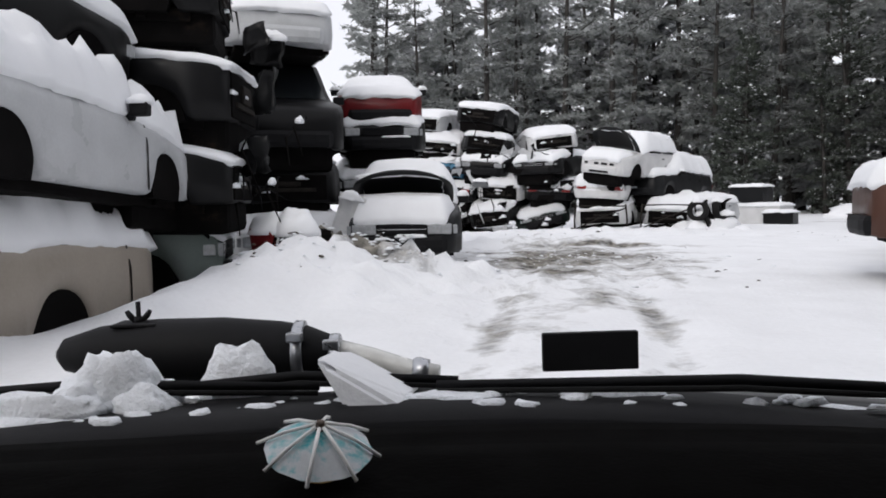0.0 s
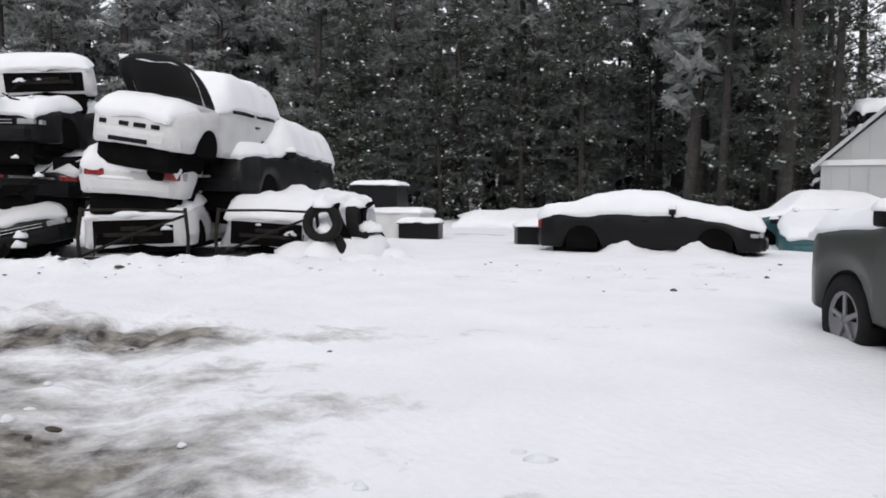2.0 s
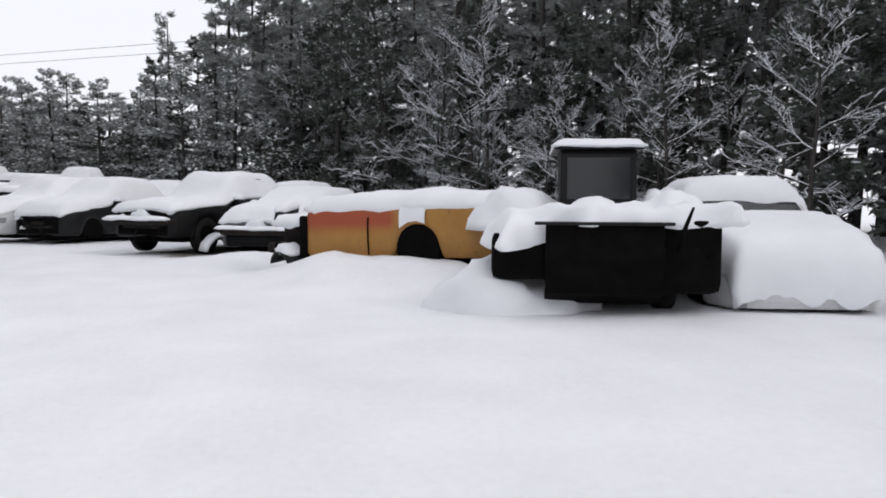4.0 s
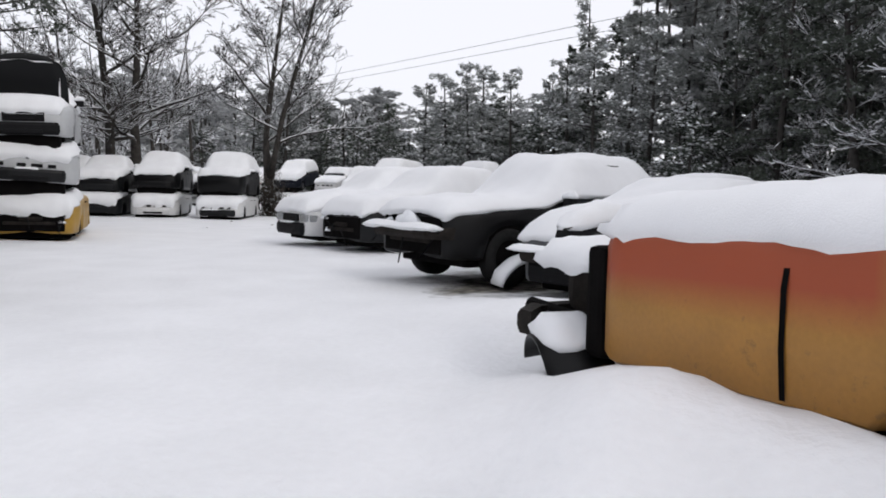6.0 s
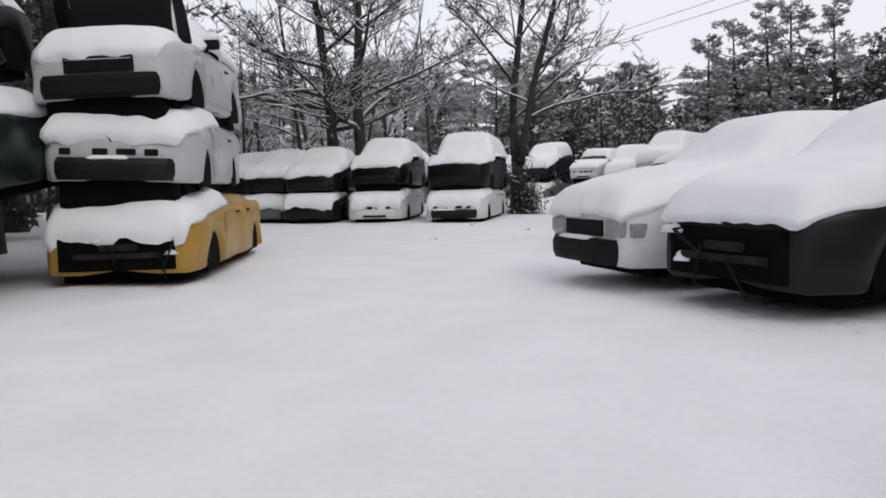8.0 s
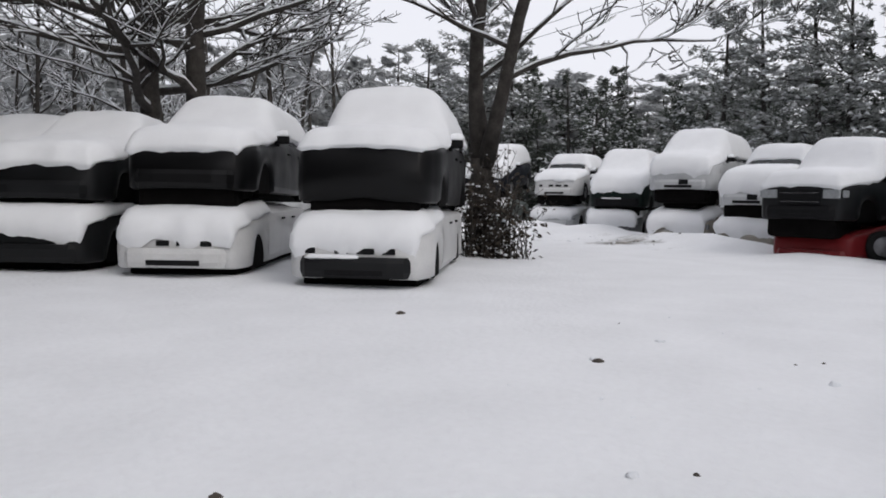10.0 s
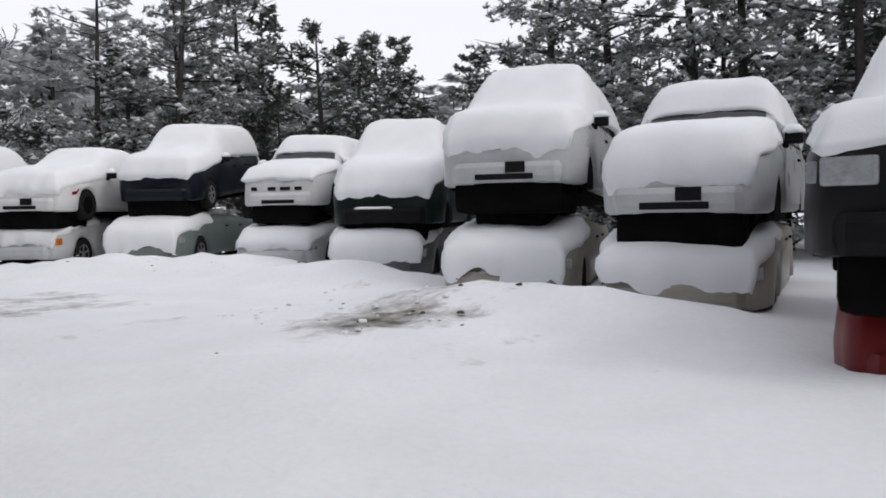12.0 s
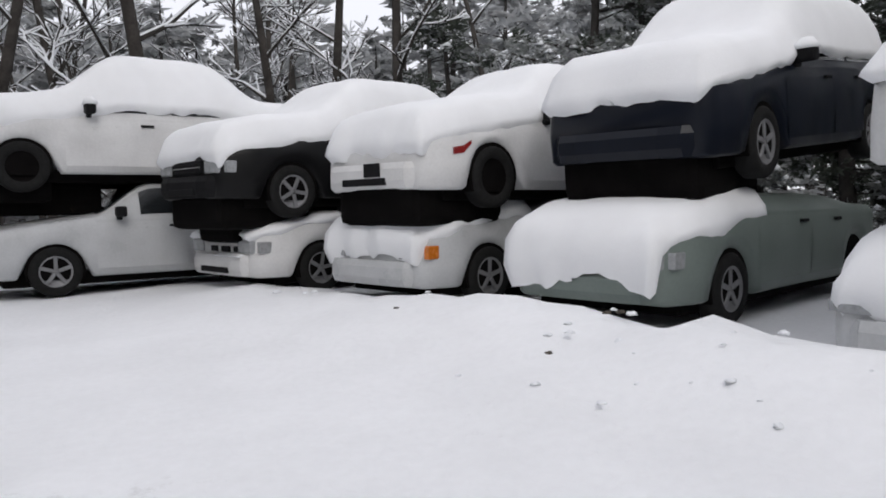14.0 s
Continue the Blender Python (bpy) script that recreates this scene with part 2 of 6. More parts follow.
class Shell:
    """The outline of one car body: half widths and heights along its length (s metres behind the nose)."""

    def __init__(self, kind, crush=0.0, seed=1, dent=0.02):
        (self.length, self.half, self.sill, self.nose, self.cowl, self.roof, self.tail,
         self.s_cowl, self.s_top, self.s_end, self.s_deck) = KINDS[kind]
        self.roof = self.cowl + (self.roof - self.cowl) * (1 - crush) + 0.02
        self.seed, self.dent, self.kind = seed * 7.31, dent, kind
        self.front_wheel, self.rear_wheel = 0.85, self.length - 0.95
        self.wheel_r = 0.30 if self.sill < 0.3 else 0.36

    def width(self, s):
        near = min(s, self.length - s)
        return self.half * (0.86 + 0.14 * smooth_step(0, 0.45, near))

    def belt(self, s):
        """Height of the shoulder."""
        if s < self.s_cowl:
            return self.nose + (self.cowl - self.nose) * (s / self.s_cowl) ** 0.7 - 0.03 * (1 - smooth_step(0, 0.12, s))
        if s < self.s_deck:
            return self.cowl + (self.tail - self.cowl) * (s - self.s_cowl) / (self.s_deck - self.s_cowl) * 0.3
        return self.cowl + (self.tail - self.cowl) * (0.3 if self.kind in ("suv", "minivan", "wagon", "hatchback") else 0.8) - 0.05 * smooth_step(self.length - 0.2, self.length, s)

    def top(self, s):
        """Height and half width of the roof, or of the hood and deck."""
        b, w = self.belt(s), self.width(s)
        up = smooth_step(self.s_cowl, self.s_top, s) * (1 - smooth_step(self.s_end, self.s_deck, s))
        rise = max(0.0, self.roof - b) * up
        return b + 0.035 + rise + 0.02 * up, w * (0.90 - 0.14 * up)

    def height(self, x, s):
        """The height of the upper surface over a point of the plan."""
        s = min(max(s, 0.0), self.length)
        b, w = self.belt(s), self.width(s)
        t, wt = self.top(s)
        x = abs(x)
        if x <= wt:
            return t + 0.03 * (1 - (x / wt) ** 2)
        if x <= w:
            return t + (b - t) * (x - wt) / max(w - wt, 0.01)
        return b - 0.02

    def wobble(self, x, s, z):
        return self.dent * noise.noise(Vector((x * 2.1 + self.seed, s * 1.7, z * 2.3)))

    def ring(self, s):
        """Half of the cross-section, from under the floor up to the middle of the roof."""
        w, b = self.width(s), self.belt(s)
        t, wt = self.top(s)
        low = self.sill
        out = low
        for c in (self.front_wheel, self.rear_wheel):
            d = abs(s - c)
            r = self.wheel_r + 0.06
            if d < r:
                out = max(out, self.wheel_r + math.sqrt(r * r - d * d) - 0.02)
        out = min(out, b - 0.12)
        end = smooth_step(0, 0.10, min(s, self.length - s))
        pts = [(0.0, low + 0.05), (w * 0.55, low), (w * 0.93, max(low, out - 0.02)), (w * 0.99, out + 0.03), (w * 1.0, out + (b - out) * 0.45), (w * 0.985, b - 0.07), (w * 0.95, b),
               (wt + (w * 0.95 - wt) * 0.5, b + (t - b) * 0.5), (wt, t - 0.012), (wt * 0.6, t + 0.016), (0.0, t + 0.028)]
        return [(x * (0.95 + 0.05 * end) + self.wobble(x, s, z), z) for x, z in pts]


def body_mesh(shell, s0=0.0, s1=None, step=0.085):
    s1 = shell.length if s1 is None else s1
    count = max(3, int((s1 - s0) / step))
    verts, faces = [], []
    for i in range(count + 1):
        s = s0 + (s1 - s0) * i / count
        half = shell.ring(s)
        ring = half + [(-x, z) for x, z in half[-2:0:-1]]
        if i in (0, count):
            mid = (half[0][1] + half[-1][1]) / 2
            ring = [(x * 0.955, mid + (z - mid) * 0.93) for x, z in ring]
        verts += [(x, -s, z) for x, z in ring]
    k = len(ring)
    for i in range(count):
        for j in range(k):
            a, b = i * k + j, i * k + (j + 1) % k
            faces.append((a, b, b + k, a + k))
    faces.append(tuple(range(k))[::-1])
    faces.append(tuple(count * k + j for j in range(k)))
    return mesh_from("body", verts, faces)


def blurred(a, rounds):
    for _ in range(rounds):
        p = np.pad(a, 1, mode="edge")
        a = (p[:-2, 1:-1] + p[2:, 1:-1] + p[1:-1, :-2] + p[1:-1, 2:] + 2 * p[1:-1, 1:-1]) / 6
    return a


def blanket_mesh(height, x0, x1, y0, y1, thick, seed, step=0.075, droop=0.12, rounds=3, ragged=0.05, lumps=0.03, front=None, taper=None):
    """A blanket of snow over a rectangle of the plan, on what height(x, y) gives, rounded at its rim and hanging over it."""
    nx, ny = max(4, int((x1 - x0) / step)), max(4, int((y1 - y0) / step))
    xs, ys = np.linspace(x0, x1, nx + 1), np.linspace(y0, y1, ny + 1)
    slim = [taper(y) if taper else 1.0 for y in ys]
    under = np.array([[height(x * w, y) for x in xs] for y, w in zip(ys, slim)])
    soft = blurred(under, rounds)
    verts, faces = [], []
    for j, y in enumerate(ys):
        for i, x in enumerate(xs):
            rim = min(x - x0, x1 - x, y - y0, y1 - y)
            e = 0.26
            f = math.sqrt(max(0.0, 1 - (1 - min(rim, e) / e) ** 2))
            bump = noise.noise(Vector((x * 1.6 + seed, y * 1.6, seed))) + 0.4 * noise.noise(Vector((x * 5 + seed, y * 5, 3)))
            if lumps > 0.2:
                bump += 1.5 * max(0.0, noise.noise(Vector((x * 3.4 + seed, y * 3.4, 8))) - 0.05) + 0.5 * noise.noise(Vector((x * 8 + seed, y * 8, 5)))
            z = max(soft[j, i] + (thick + lumps * bump) * (0.10 + 0.90 * f), under[j, i] + 0.035 * f + 0.006)
            wx = ragged * noise.noise(Vector((seed, y * 3.1, 1.5))) * abs((x - (x0 + x1) / 2) / ((x1 - x0) / 2)) ** 3
            wy = ragged * noise.noise(Vector((x * 3.3, seed, 2.5))) * abs((y - (y0 + y1) / 2) / ((y1 - y0) / 2)) ** 6
            verts.append((x * slim[j] + wx, y + wy, z))
    w = nx + 1
    for j in range(ny):
        for i in range(nx):
            a = j * w + i
            faces.append((a, a + 1, a + 1 + w, a + w))
    rim = [i for i in range(nx + 1)] + [j * w + nx for j in range(1, ny + 1)] + [ny * w + i for i in range(nx - 1, -1, -1)] + [j * w for j in range(ny - 1, 0, -1)]
    first = len(verts)
    cx, cy = (x0 + x1) / 2, (y0 + y1) / 2
    for n, v in enumerate(rim):
        x, y, z = verts[v]
        fall = front if front and y > y1 - 0.1 else droop
        d = fall * (0.8 + 0.40 * noise.noise(Vector((x * 2.2 + seed, y * 2.2, 9))) + 0.40 * noise.noise(Vector((x * 7, y * 7 + seed, 4))) + 0.5 * max(0.0, noise.noise(Vector((x * 4.3 + seed, y * 4.3, 6))) - 0.15))
        verts.append((x + 0.006 * (1 if x > cx else -1), y + 0.02 * (1 if y > cy else -1), z - 0.5 * max(0.02, d)))
    for n, v in enumerate(rim):
        x, y, z = verts[first + n]
        d = (front if front and y > y1 - 0.1 else droop) * (0.8 + 0.32 * noise.noise(Vector((x * 2.2 + seed, y * 2.2, 9))))
        verts.append((x - 0.05 * (1 if x > cx else -1), y - 0.05 * (1 if y > cy else -1), z - 0.5 * max(0.03, d)))
    k = len(rim)
    for n in range(k):
        m = (n + 1) % k
        faces.append((rim[m], rim[n], first + n, first + m))
        faces.append((first + m, first + n, first + k + n, first + k + m))
    return mesh_from("snow_cover", verts, faces)


def lathe(profile, sides=20, caps=True):
    """A mesh turned round the x axis from (x, radius) pairs."""
    verts, faces = [], []
    for x, r in profile:
        for k in range(sides):
            w = 2 * math.pi * k / sides
            verts.append((x, r * math.cos(w), r * math.sin(w)))
    for i in range(len(profile) - 1):
        for k in range(sides):
            a, b = i * sides + k, i * sides + (k + 1) % sides
            faces.append((a, a + sides, b + sides, b))
    if caps:
        faces.append(tuple(range(sides)))
        faces.append(tuple((len(profile) - 1) * sides + k for k in range(sides))[::-1])
    return mesh_from("turned", verts, faces)


WHEELS = {}


def wheel_meshes(r):
    if r not in WHEELS:
        tyre = lathe([(-0.09, r * 0.62), (-0.10, r * 0.90), (-0.07, r), (0.07, r), (0.10, r * 0.90), (0.09, r * 0.62), (0.06, r * 0.58)], 24, False)
        tyre.name = "tyre"
        tyre.materials.append(RUBBER)
        bm = bmesh.new()
        rim = lathe([(-0.085, r * 0.64), (0.088, r * 0.64), (0.096, r * 0.60), (0.06, r * 0.54), (0.05, r * 0.16), (0.075, r * 0.12)], 24)
        bm.from_mesh(rim)
        for k in range(5):
            box(bm, 0.045, 0.085, -0.022, 0.022, r * 0.10, r * 0.58, 0.008, pose(0, 0, 0, 72 * k, 0, 0))
        bm.to_mesh(rim)
        bm.free()
        rim.name = "rim"
        rim.materials.append(ALLOY)
        WHEELS[r] = (tyre, rim)
    return WHEELS[r]


def strip_mesh(shell, s0, s1, z0, z1, sides, out, name, rows=3):
    """A panel that lies on the body's flank between two stations, z as a share of the flank (0 sill, 1 belt, 2 roof)."""
    verts, faces = [], []
    count = max(2, int((s1 - s0) / 0.12))
    for i in range(count + 1):
        s = s0 + (s1 - s0) * i / count
        ring = shell.ring(s)
        flank = [ring[3], ring[4], ring[5], ring[6], ring[7], ring[8]]
        marks = [0, 0.45, 0.85, 1.0, 1.5, 2.0]
        for j in range(rows + 1):
            f = z0 + (z1 - z0) * j / rows
            for k in range(5):
                if f <= marks[k + 1] + 1e-6:
                    g = (f - marks[k]) / (marks[k + 1] - marks[k])
                    x = flank[k][0] + (flank[k + 1][0] - flank[k][0]) * g
                    z = flank[k][1] + (flank[k + 1][1] - flank[k][1]) * g
                    break
            verts.append((sides * (x + out), -s, z))
    w = rows + 1
    for i in range(count):
        for j in range(rows):
            a = i * w + j
            f = (a, a + 1, a + 1 + w, a + w)
            faces.append(f if sides < 0 else f[::-1])
    return mesh_from(name, verts, faces)


def glass_mesh(shell, s0, s1, share, out, name):
    """The windscreen or rear window between two stations."""
    verts, faces = [], []
    n, k = 5, 6
    for i in range(n + 1):
        s = s0 + (s1 - s0) * i / n
        t, wt = shell.top(s)
        for j in range(k + 1):
            x = wt * share * (2 * j / k - 1)
            verts.append((x, -s, t + 0.028 - 0.02 * (x / wt) ** 2 + out))
    for i in range(n):
        for j in range(k):
            a = i * (k + 1) + j
            faces.append((a, a + k + 1, a + k + 2, a + 1))
    return mesh_from(name, verts, faces)


def bumper(bm, half, y, z0, z1, depth, sign, bevel=0.03):
    """A bumper that wraps round the corners; sign 1 for the nose."""
    n = 8
    rings = []
    for i in range(n + 1):
        a = -1 + 2 * i / n
        x = a * (half + 0.01)
        back = 0.22 * max(0.0, abs(a) - 0.72) / 0.28
        yy = y + sign * (depth - back)
        inner = y - sign * (0.05 + back)
        rings.append([bm.verts.new(c) for c in ((x, inner, z0), (x, yy - sign * 0.03, z0), (x, yy, z0 + (z1 - z0) * 0.3), (x, yy, z0 + (z1 - z0) * 0.75), (x, yy - sign * 0.03, z1), (x, inner, z1))])
    for a, b in zip(rings, rings[1:]):
        for k in range(6):
            bm.faces.new((a[k], a[(k + 1) % 6], b[(k + 1) % 6], b[k]))
    bm.faces.new(rings[0])
    bm.faces.new(rings[-1][::-1])
    bmesh.ops.recalc_face_normals(bm, faces=bm.faces)
    return bm


BARE_RIMS = {}


def bare_rim(r):
    """A hub with a plain face and no spokes, coloured near black where it is used."""
    if r not in BARE_RIMS:
        BARE_RIMS[r] = lathe([(-0.085, r * 0.64), (0.085, r * 0.64), (0.05, r * 0.52), (0.02, r * 0.20), (0.05, r * 0.14)], 20)
    return BARE_RIMS[r]


WELLS = {}


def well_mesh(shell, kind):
    """A solid near-black half disc that stands in for the shade under the arch, one for both sides."""
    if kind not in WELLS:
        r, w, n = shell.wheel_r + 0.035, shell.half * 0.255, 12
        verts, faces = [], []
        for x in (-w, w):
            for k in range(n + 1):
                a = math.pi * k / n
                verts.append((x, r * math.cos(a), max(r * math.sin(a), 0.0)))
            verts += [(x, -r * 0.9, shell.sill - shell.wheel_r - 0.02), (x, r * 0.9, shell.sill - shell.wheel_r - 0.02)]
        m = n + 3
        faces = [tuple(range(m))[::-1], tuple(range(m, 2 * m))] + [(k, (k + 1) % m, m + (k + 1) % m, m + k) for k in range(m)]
        WELLS[kind] = mesh_from("wheel_well_shade", verts, faces, False)
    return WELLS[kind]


CAR_COUNT = [0]


def wreck(kind, x, y, z, facing, colour, label, snow=0.21, snow_to=None, snow_from=0.0, crush=0.0, wheels=(), tilt=0.0, lean=0.0, hood_open=0.0, lamps=True, nose="grille",
          lamp_mat=None, bumper_mat=None, rear_view=False, group="snowed-in wrecks", droop=0.09, front=0.10, mirrors=True, plate=False, dent=0.02, category="car", glassless=False, name=None, cut=0.0, ledge=False, seam=None, round_lamps=False, bare_screen=0.0, rims=True, signal=None, marker=None, doors=True, arches=None, chin=None, tongue=None, lumps=0.03, lamp_from=0.56, tail_mat=None):
    """One wrecked car: its nose's middle stands at x, y, its base at z, and it faces along facing degrees."""
    CAR_COUNT[0] += 1
    seed = CAR_COUNT[0]
    rng = random.Random(seed)
    shell = Shell(kind, crush, seed, dent)
    if arches:
        shell.front_wheel, shell.rear_wheel = arches
    car = thing(name or ("wrecked_" + ("car" if kind not in ("suv", "pickup", "minivan") else kind)), pose(x, y, z, tilt, lean, facing - 90), label, category, group)
    mat = PAINT[colour]
    body = part("body", body_mesh(shell, cut), mat, car)
    h, length = shell.half, shell.length
    nw = shell.width(0.0)
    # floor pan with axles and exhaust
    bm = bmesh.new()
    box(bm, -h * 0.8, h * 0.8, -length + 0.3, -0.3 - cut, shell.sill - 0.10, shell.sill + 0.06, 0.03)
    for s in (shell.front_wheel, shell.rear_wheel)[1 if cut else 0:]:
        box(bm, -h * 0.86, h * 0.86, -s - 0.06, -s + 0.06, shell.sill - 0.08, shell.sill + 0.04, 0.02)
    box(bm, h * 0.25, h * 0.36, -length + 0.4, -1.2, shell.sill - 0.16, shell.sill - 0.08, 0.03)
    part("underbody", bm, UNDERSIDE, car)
    # engine and subframe sagging out below a car that lies on another; the near-black block also fills in the gap's
    # shade
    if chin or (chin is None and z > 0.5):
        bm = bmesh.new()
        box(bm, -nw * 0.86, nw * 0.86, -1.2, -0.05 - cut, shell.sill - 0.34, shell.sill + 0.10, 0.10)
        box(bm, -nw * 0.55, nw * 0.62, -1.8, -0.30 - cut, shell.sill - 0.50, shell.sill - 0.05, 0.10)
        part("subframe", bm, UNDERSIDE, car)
    # nose: bumper, grille, lamps
    front_bumper = bumper_mat or (mat if rng.random() < 0.45 else BLACK_PLASTIC)
    bz0, bz1 = shell.sill + 0.02, shell.sill + 0.26
    if nose not in ("bare", "none"):
        bm = bumper(bmesh.new(), nw, 0, bz0, bz1, 0.10, 1)
        bump_ob = part("front_bumper", bm, front_bumper, car)
        if nose != "plain" or plate:
            bm = bmesh.new()
            box(bm, -nw * 0.45, nw * 0.45, 0.085, 0.108, bz0 + 0.03, bz0 + 0.10, 0.01)
            part("air_intake", bm, BLACK_PLASTIC, bump_ob)
        if snow and rng.random() < 0.2:
            a = rng.uniform(-0.9, 0.1) * nw
            part("snow_ledge", blanket_mesh(lambda qx, qy: bz1 - 0.004, a, a + rng.uniform(0.5, 0.9) * nw, 0.0, 0.085, 0.05, seed * 2.3, 0.04, 0.03, 0, 0.02, 0.03), SNOW, bump_ob)
        if plate:
            bm = bmesh.new()
            box(bm, -0.26, -0.02, 0.10, 0.112, bz1 - 0.13, bz1 + 0.0, 0.004)
            part("plate_holder", bm, BLACK_PLASTIC, bump_ob)
    g0, g1 = bz1 + 0.02, shell.nose - 0.045
    if g1 - g0 < 0.08:
        g0 = g1 - 0.08
    if nose == "grille":
        bm = bmesh.new()
        box(bm, -nw * 0.50, nw * 0.50, -0.02, 0.022, g0, g1, 0.012)
        grille = part("grille", bm, BLACK_PLASTIC, car)
        for i in range(3):
            zz = g0 + (g1 - g0) * (i + 0.8) / 3.6
            bm = bmesh.new()
            box(bm, -nw * 0.47, nw * 0.47, 0.018, 0.030, zz - 0.006, zz + 0.006, 0.002)
            part("bar", bm, CHROME if rng.random() < 0.3 else BLACK_PLASTIC, grille)
    elif nose == "slots":
        for a, b in ((-0.62, -0.42), (-0.30, -0.02), (0.10, 0.32), (0.62, 0.78)):
            bm = bmesh.new()
            box(bm, nw * a, nw * b, -0.02, 0.016, g0 + 0.01, g0 + 0.08, 0.012)
            part("air_slot", bm, BLACK_PLASTIC, car)
    elif nose == "bare":
        # near-black slab on the closed nose paints the open bay's shade
        bm = bmesh.new()
        box(bm, -nw * 0.82, nw * 0.82, -0.05, 0.02, shell.sill + 0.05, g1, 0.02)
        part("engine_bay_shade", bm, UNDERSIDE, car, "dark slab for the shaded opening where grille and bumper are gone")
        bm = bmesh.new()
        box(bm, -nw * 0.6, nw * 0.6, 0.0, 0.05, shell.sill + 0.18, shell.sill + 0.24, 0.015)
        box(bm, -nw * 0.3, nw * 0.25, 0.0, 0.06, shell.sill + 0.26, g1 - 0.1, 0.03)
        part("radiator", bm, OLD_STEEL, car)
        for _ in range(2):
            px, pz, r = rng.uniform(-0.8, 0.8) * nw, rng.uniform(shell.sill + 0.15, g1 - 0.05), rng.uniform(0.04, 0.10)
            part("snow_clump", mesh_from("snow_clump", *blob_data(rng, px, 0.01, pz, r * 1.3, 0.07, r * 0.8, 0.5, 10, 5)), LOOSE_SNOW, car)
        for _ in range(3):
            px, pz = rng.uniform(-0.8, 0.8) * nw, rng.uniform(shell.sill + 0.2, g1)
            d = rng.uniform(0.15, 0.45)
            part("loose_strip", tube("loose_strip", [(px, 0.0, pz), (px + rng.gauss(0, 0.1), 0.10, pz - 0.1 * d), (px + rng.gauss(0, 0.2), 0.13, pz - d)], [0.012, 0.015, 0.008], 5), BLACK_PLASTIC, car)
    if lamps and nose not in ("bare", "none"):
        for side in (-1, 1):
            if round_lamps:
                for share in (0.62, 0.86):
                    disc = lathe([(-0.06, 0.085), (0.012, 0.085), (0.022, 0.078), (0.018, 0.07), (0.03, 0.04), (0.034, 0.012)], 18)
                    lamp = part("headlight", disc, LAMP_GLASS, car)
                    lamp.location, lamp.rotation_euler = (side * nw * share, 0.01, g1 - 0.10), (0, 0, math.pi / 2)
            else:
                bm = bmesh.new()
                a, b = sorted((side * nw * lamp_from, side * nw * 0.95))
                box(bm, a, b, -0.10, 0.020, max(g0, g1 - 0.17), g1, 0.025)
                part("headlight", bm, lamp_mat or LAMP_GLASS, car)
            bm = bmesh.new()
            a, b = sorted((side * nw * 0.97, side * nw * 1.06))
            box(bm, a, b, -0.24, -0.06, max(g0, g1 - 0.15), g1 - 0.02, 0.012)
            part("turn_signal", bm, signal or LAMP_GLASS, car)
    # tail
    tw, tz = shell.width(length), shell.belt(length)
    bm = bumper(bmesh.new(), tw, -length, bz0 + 0.04, bz1 + 0.04, 0.10, -1)
    part("rear_bumper", bm, front_bumper, car)
    for side in (-1, 1):
        bm = bmesh.new()
        a, b = sorted((side * tw * 0.60, side * tw * 0.97))
        box(bm, a, b, -length - 0.02, -length + 0.10, tz - 0.24, tz - 0.07, 0.02)
        part("tail_light", bm, tail_mat or TAIL_RED, car)
    bm = bmesh.new()
    box(bm, -tw * 0.56, tw * 0.56, -length - 0.012, -length + 0.02, tz - 0.26, tz - 0.06, 0.01)
    part("tailgate", bm, mat, car)
    # glass and doors
    if shell.roof - shell.cowl > 0.12:
        # without glass, near-black sheets stand in for the shaded window openings
        dark = UNDERSIDE if glassless else GLASS_DARK
        part("windscreen", glass_mesh(shell, shell.s_cowl + 0.10, shell.s_top - 0.06, 0.9, 0.006, "windscreen"), dark, car)
        if shell.s_deck - shell.s_end > 0.25:
            part("rear_window", glass_mesh(shell, shell.s_end + 0.06, shell.s_deck - 0.08, 0.9, 0.006, "rear_window"), dark, car)
        a, b = shell.s_top - 0.25, shell.s_end + 0.12
        cuts = [a, (a + b) / 2] if b - a > 1.3 else [a]
        for side in (-1, 1):
            for i, c in enumerate(cuts):
                d = cuts[i + 1] if i + 1 < len(cuts) else b
                part("side_window", strip_mesh(shell, c + 0.05, d - 0.05, 1.12, 1.88, side, 0.006, "side_window"), dark, car)
    for side in (-1, 1):
        a, b = shell.s_cowl + 0.05, min(shell.s_end + 0.1, shell.rear_wheel - 0.35)
        mid = (a + b) / 2 + 0.15
        for c, d in (((a, mid), (mid, b)) if b - a > 1.7 else ((a, b),)) if doors else ():
            door = part("door", strip_mesh(shell, c + 0.012, d - 0.012, 0.10, 0.98, side, 0.007, "door", 4), mat, car)
            ring = shell.ring(d - 0.18)
            bm = bmesh.new()
            hx, hz = ring[5]
            a0, b0 = sorted((side * (hx + 0.004), side * (hx + 0.032)))
            box(bm, a0, b0, -d + 0.08, -d + 0.24, hz - 0.045, hz - 0.015, 0.008)
            part("handle", bm, BLACK_PLASTIC, door)
        if mirrors and shell.roof - shell.cowl > 0.12:
            ring = shell.ring(shell.s_cowl + 0.35)
            mx, mz = ring[6]
            bm = bmesh.new()
            a0, b0 = sorted((side * (mx + 0.02), side * (mx + 0.20)))
            box(bm, a0, b0, -shell.s_cowl - 0.40, -shell.s_cowl - 0.28, mz + 0.02, mz + 0.15, 0.03)
            a0, b0 = sorted((side * (mx - 0.03), side * (mx + 0.06)))
            box(bm, a0, b0, -shell.s_cowl - 0.37, -shell.s_cowl - 0.31, mz - 0.02, mz + 0.06, 0.015)
            mirror = part("mirror", bm, BLACK_PLASTIC, car)
            if snow:
                a0, b0 = sorted((side * (mx + 0.01), side * (mx + 0.21)))
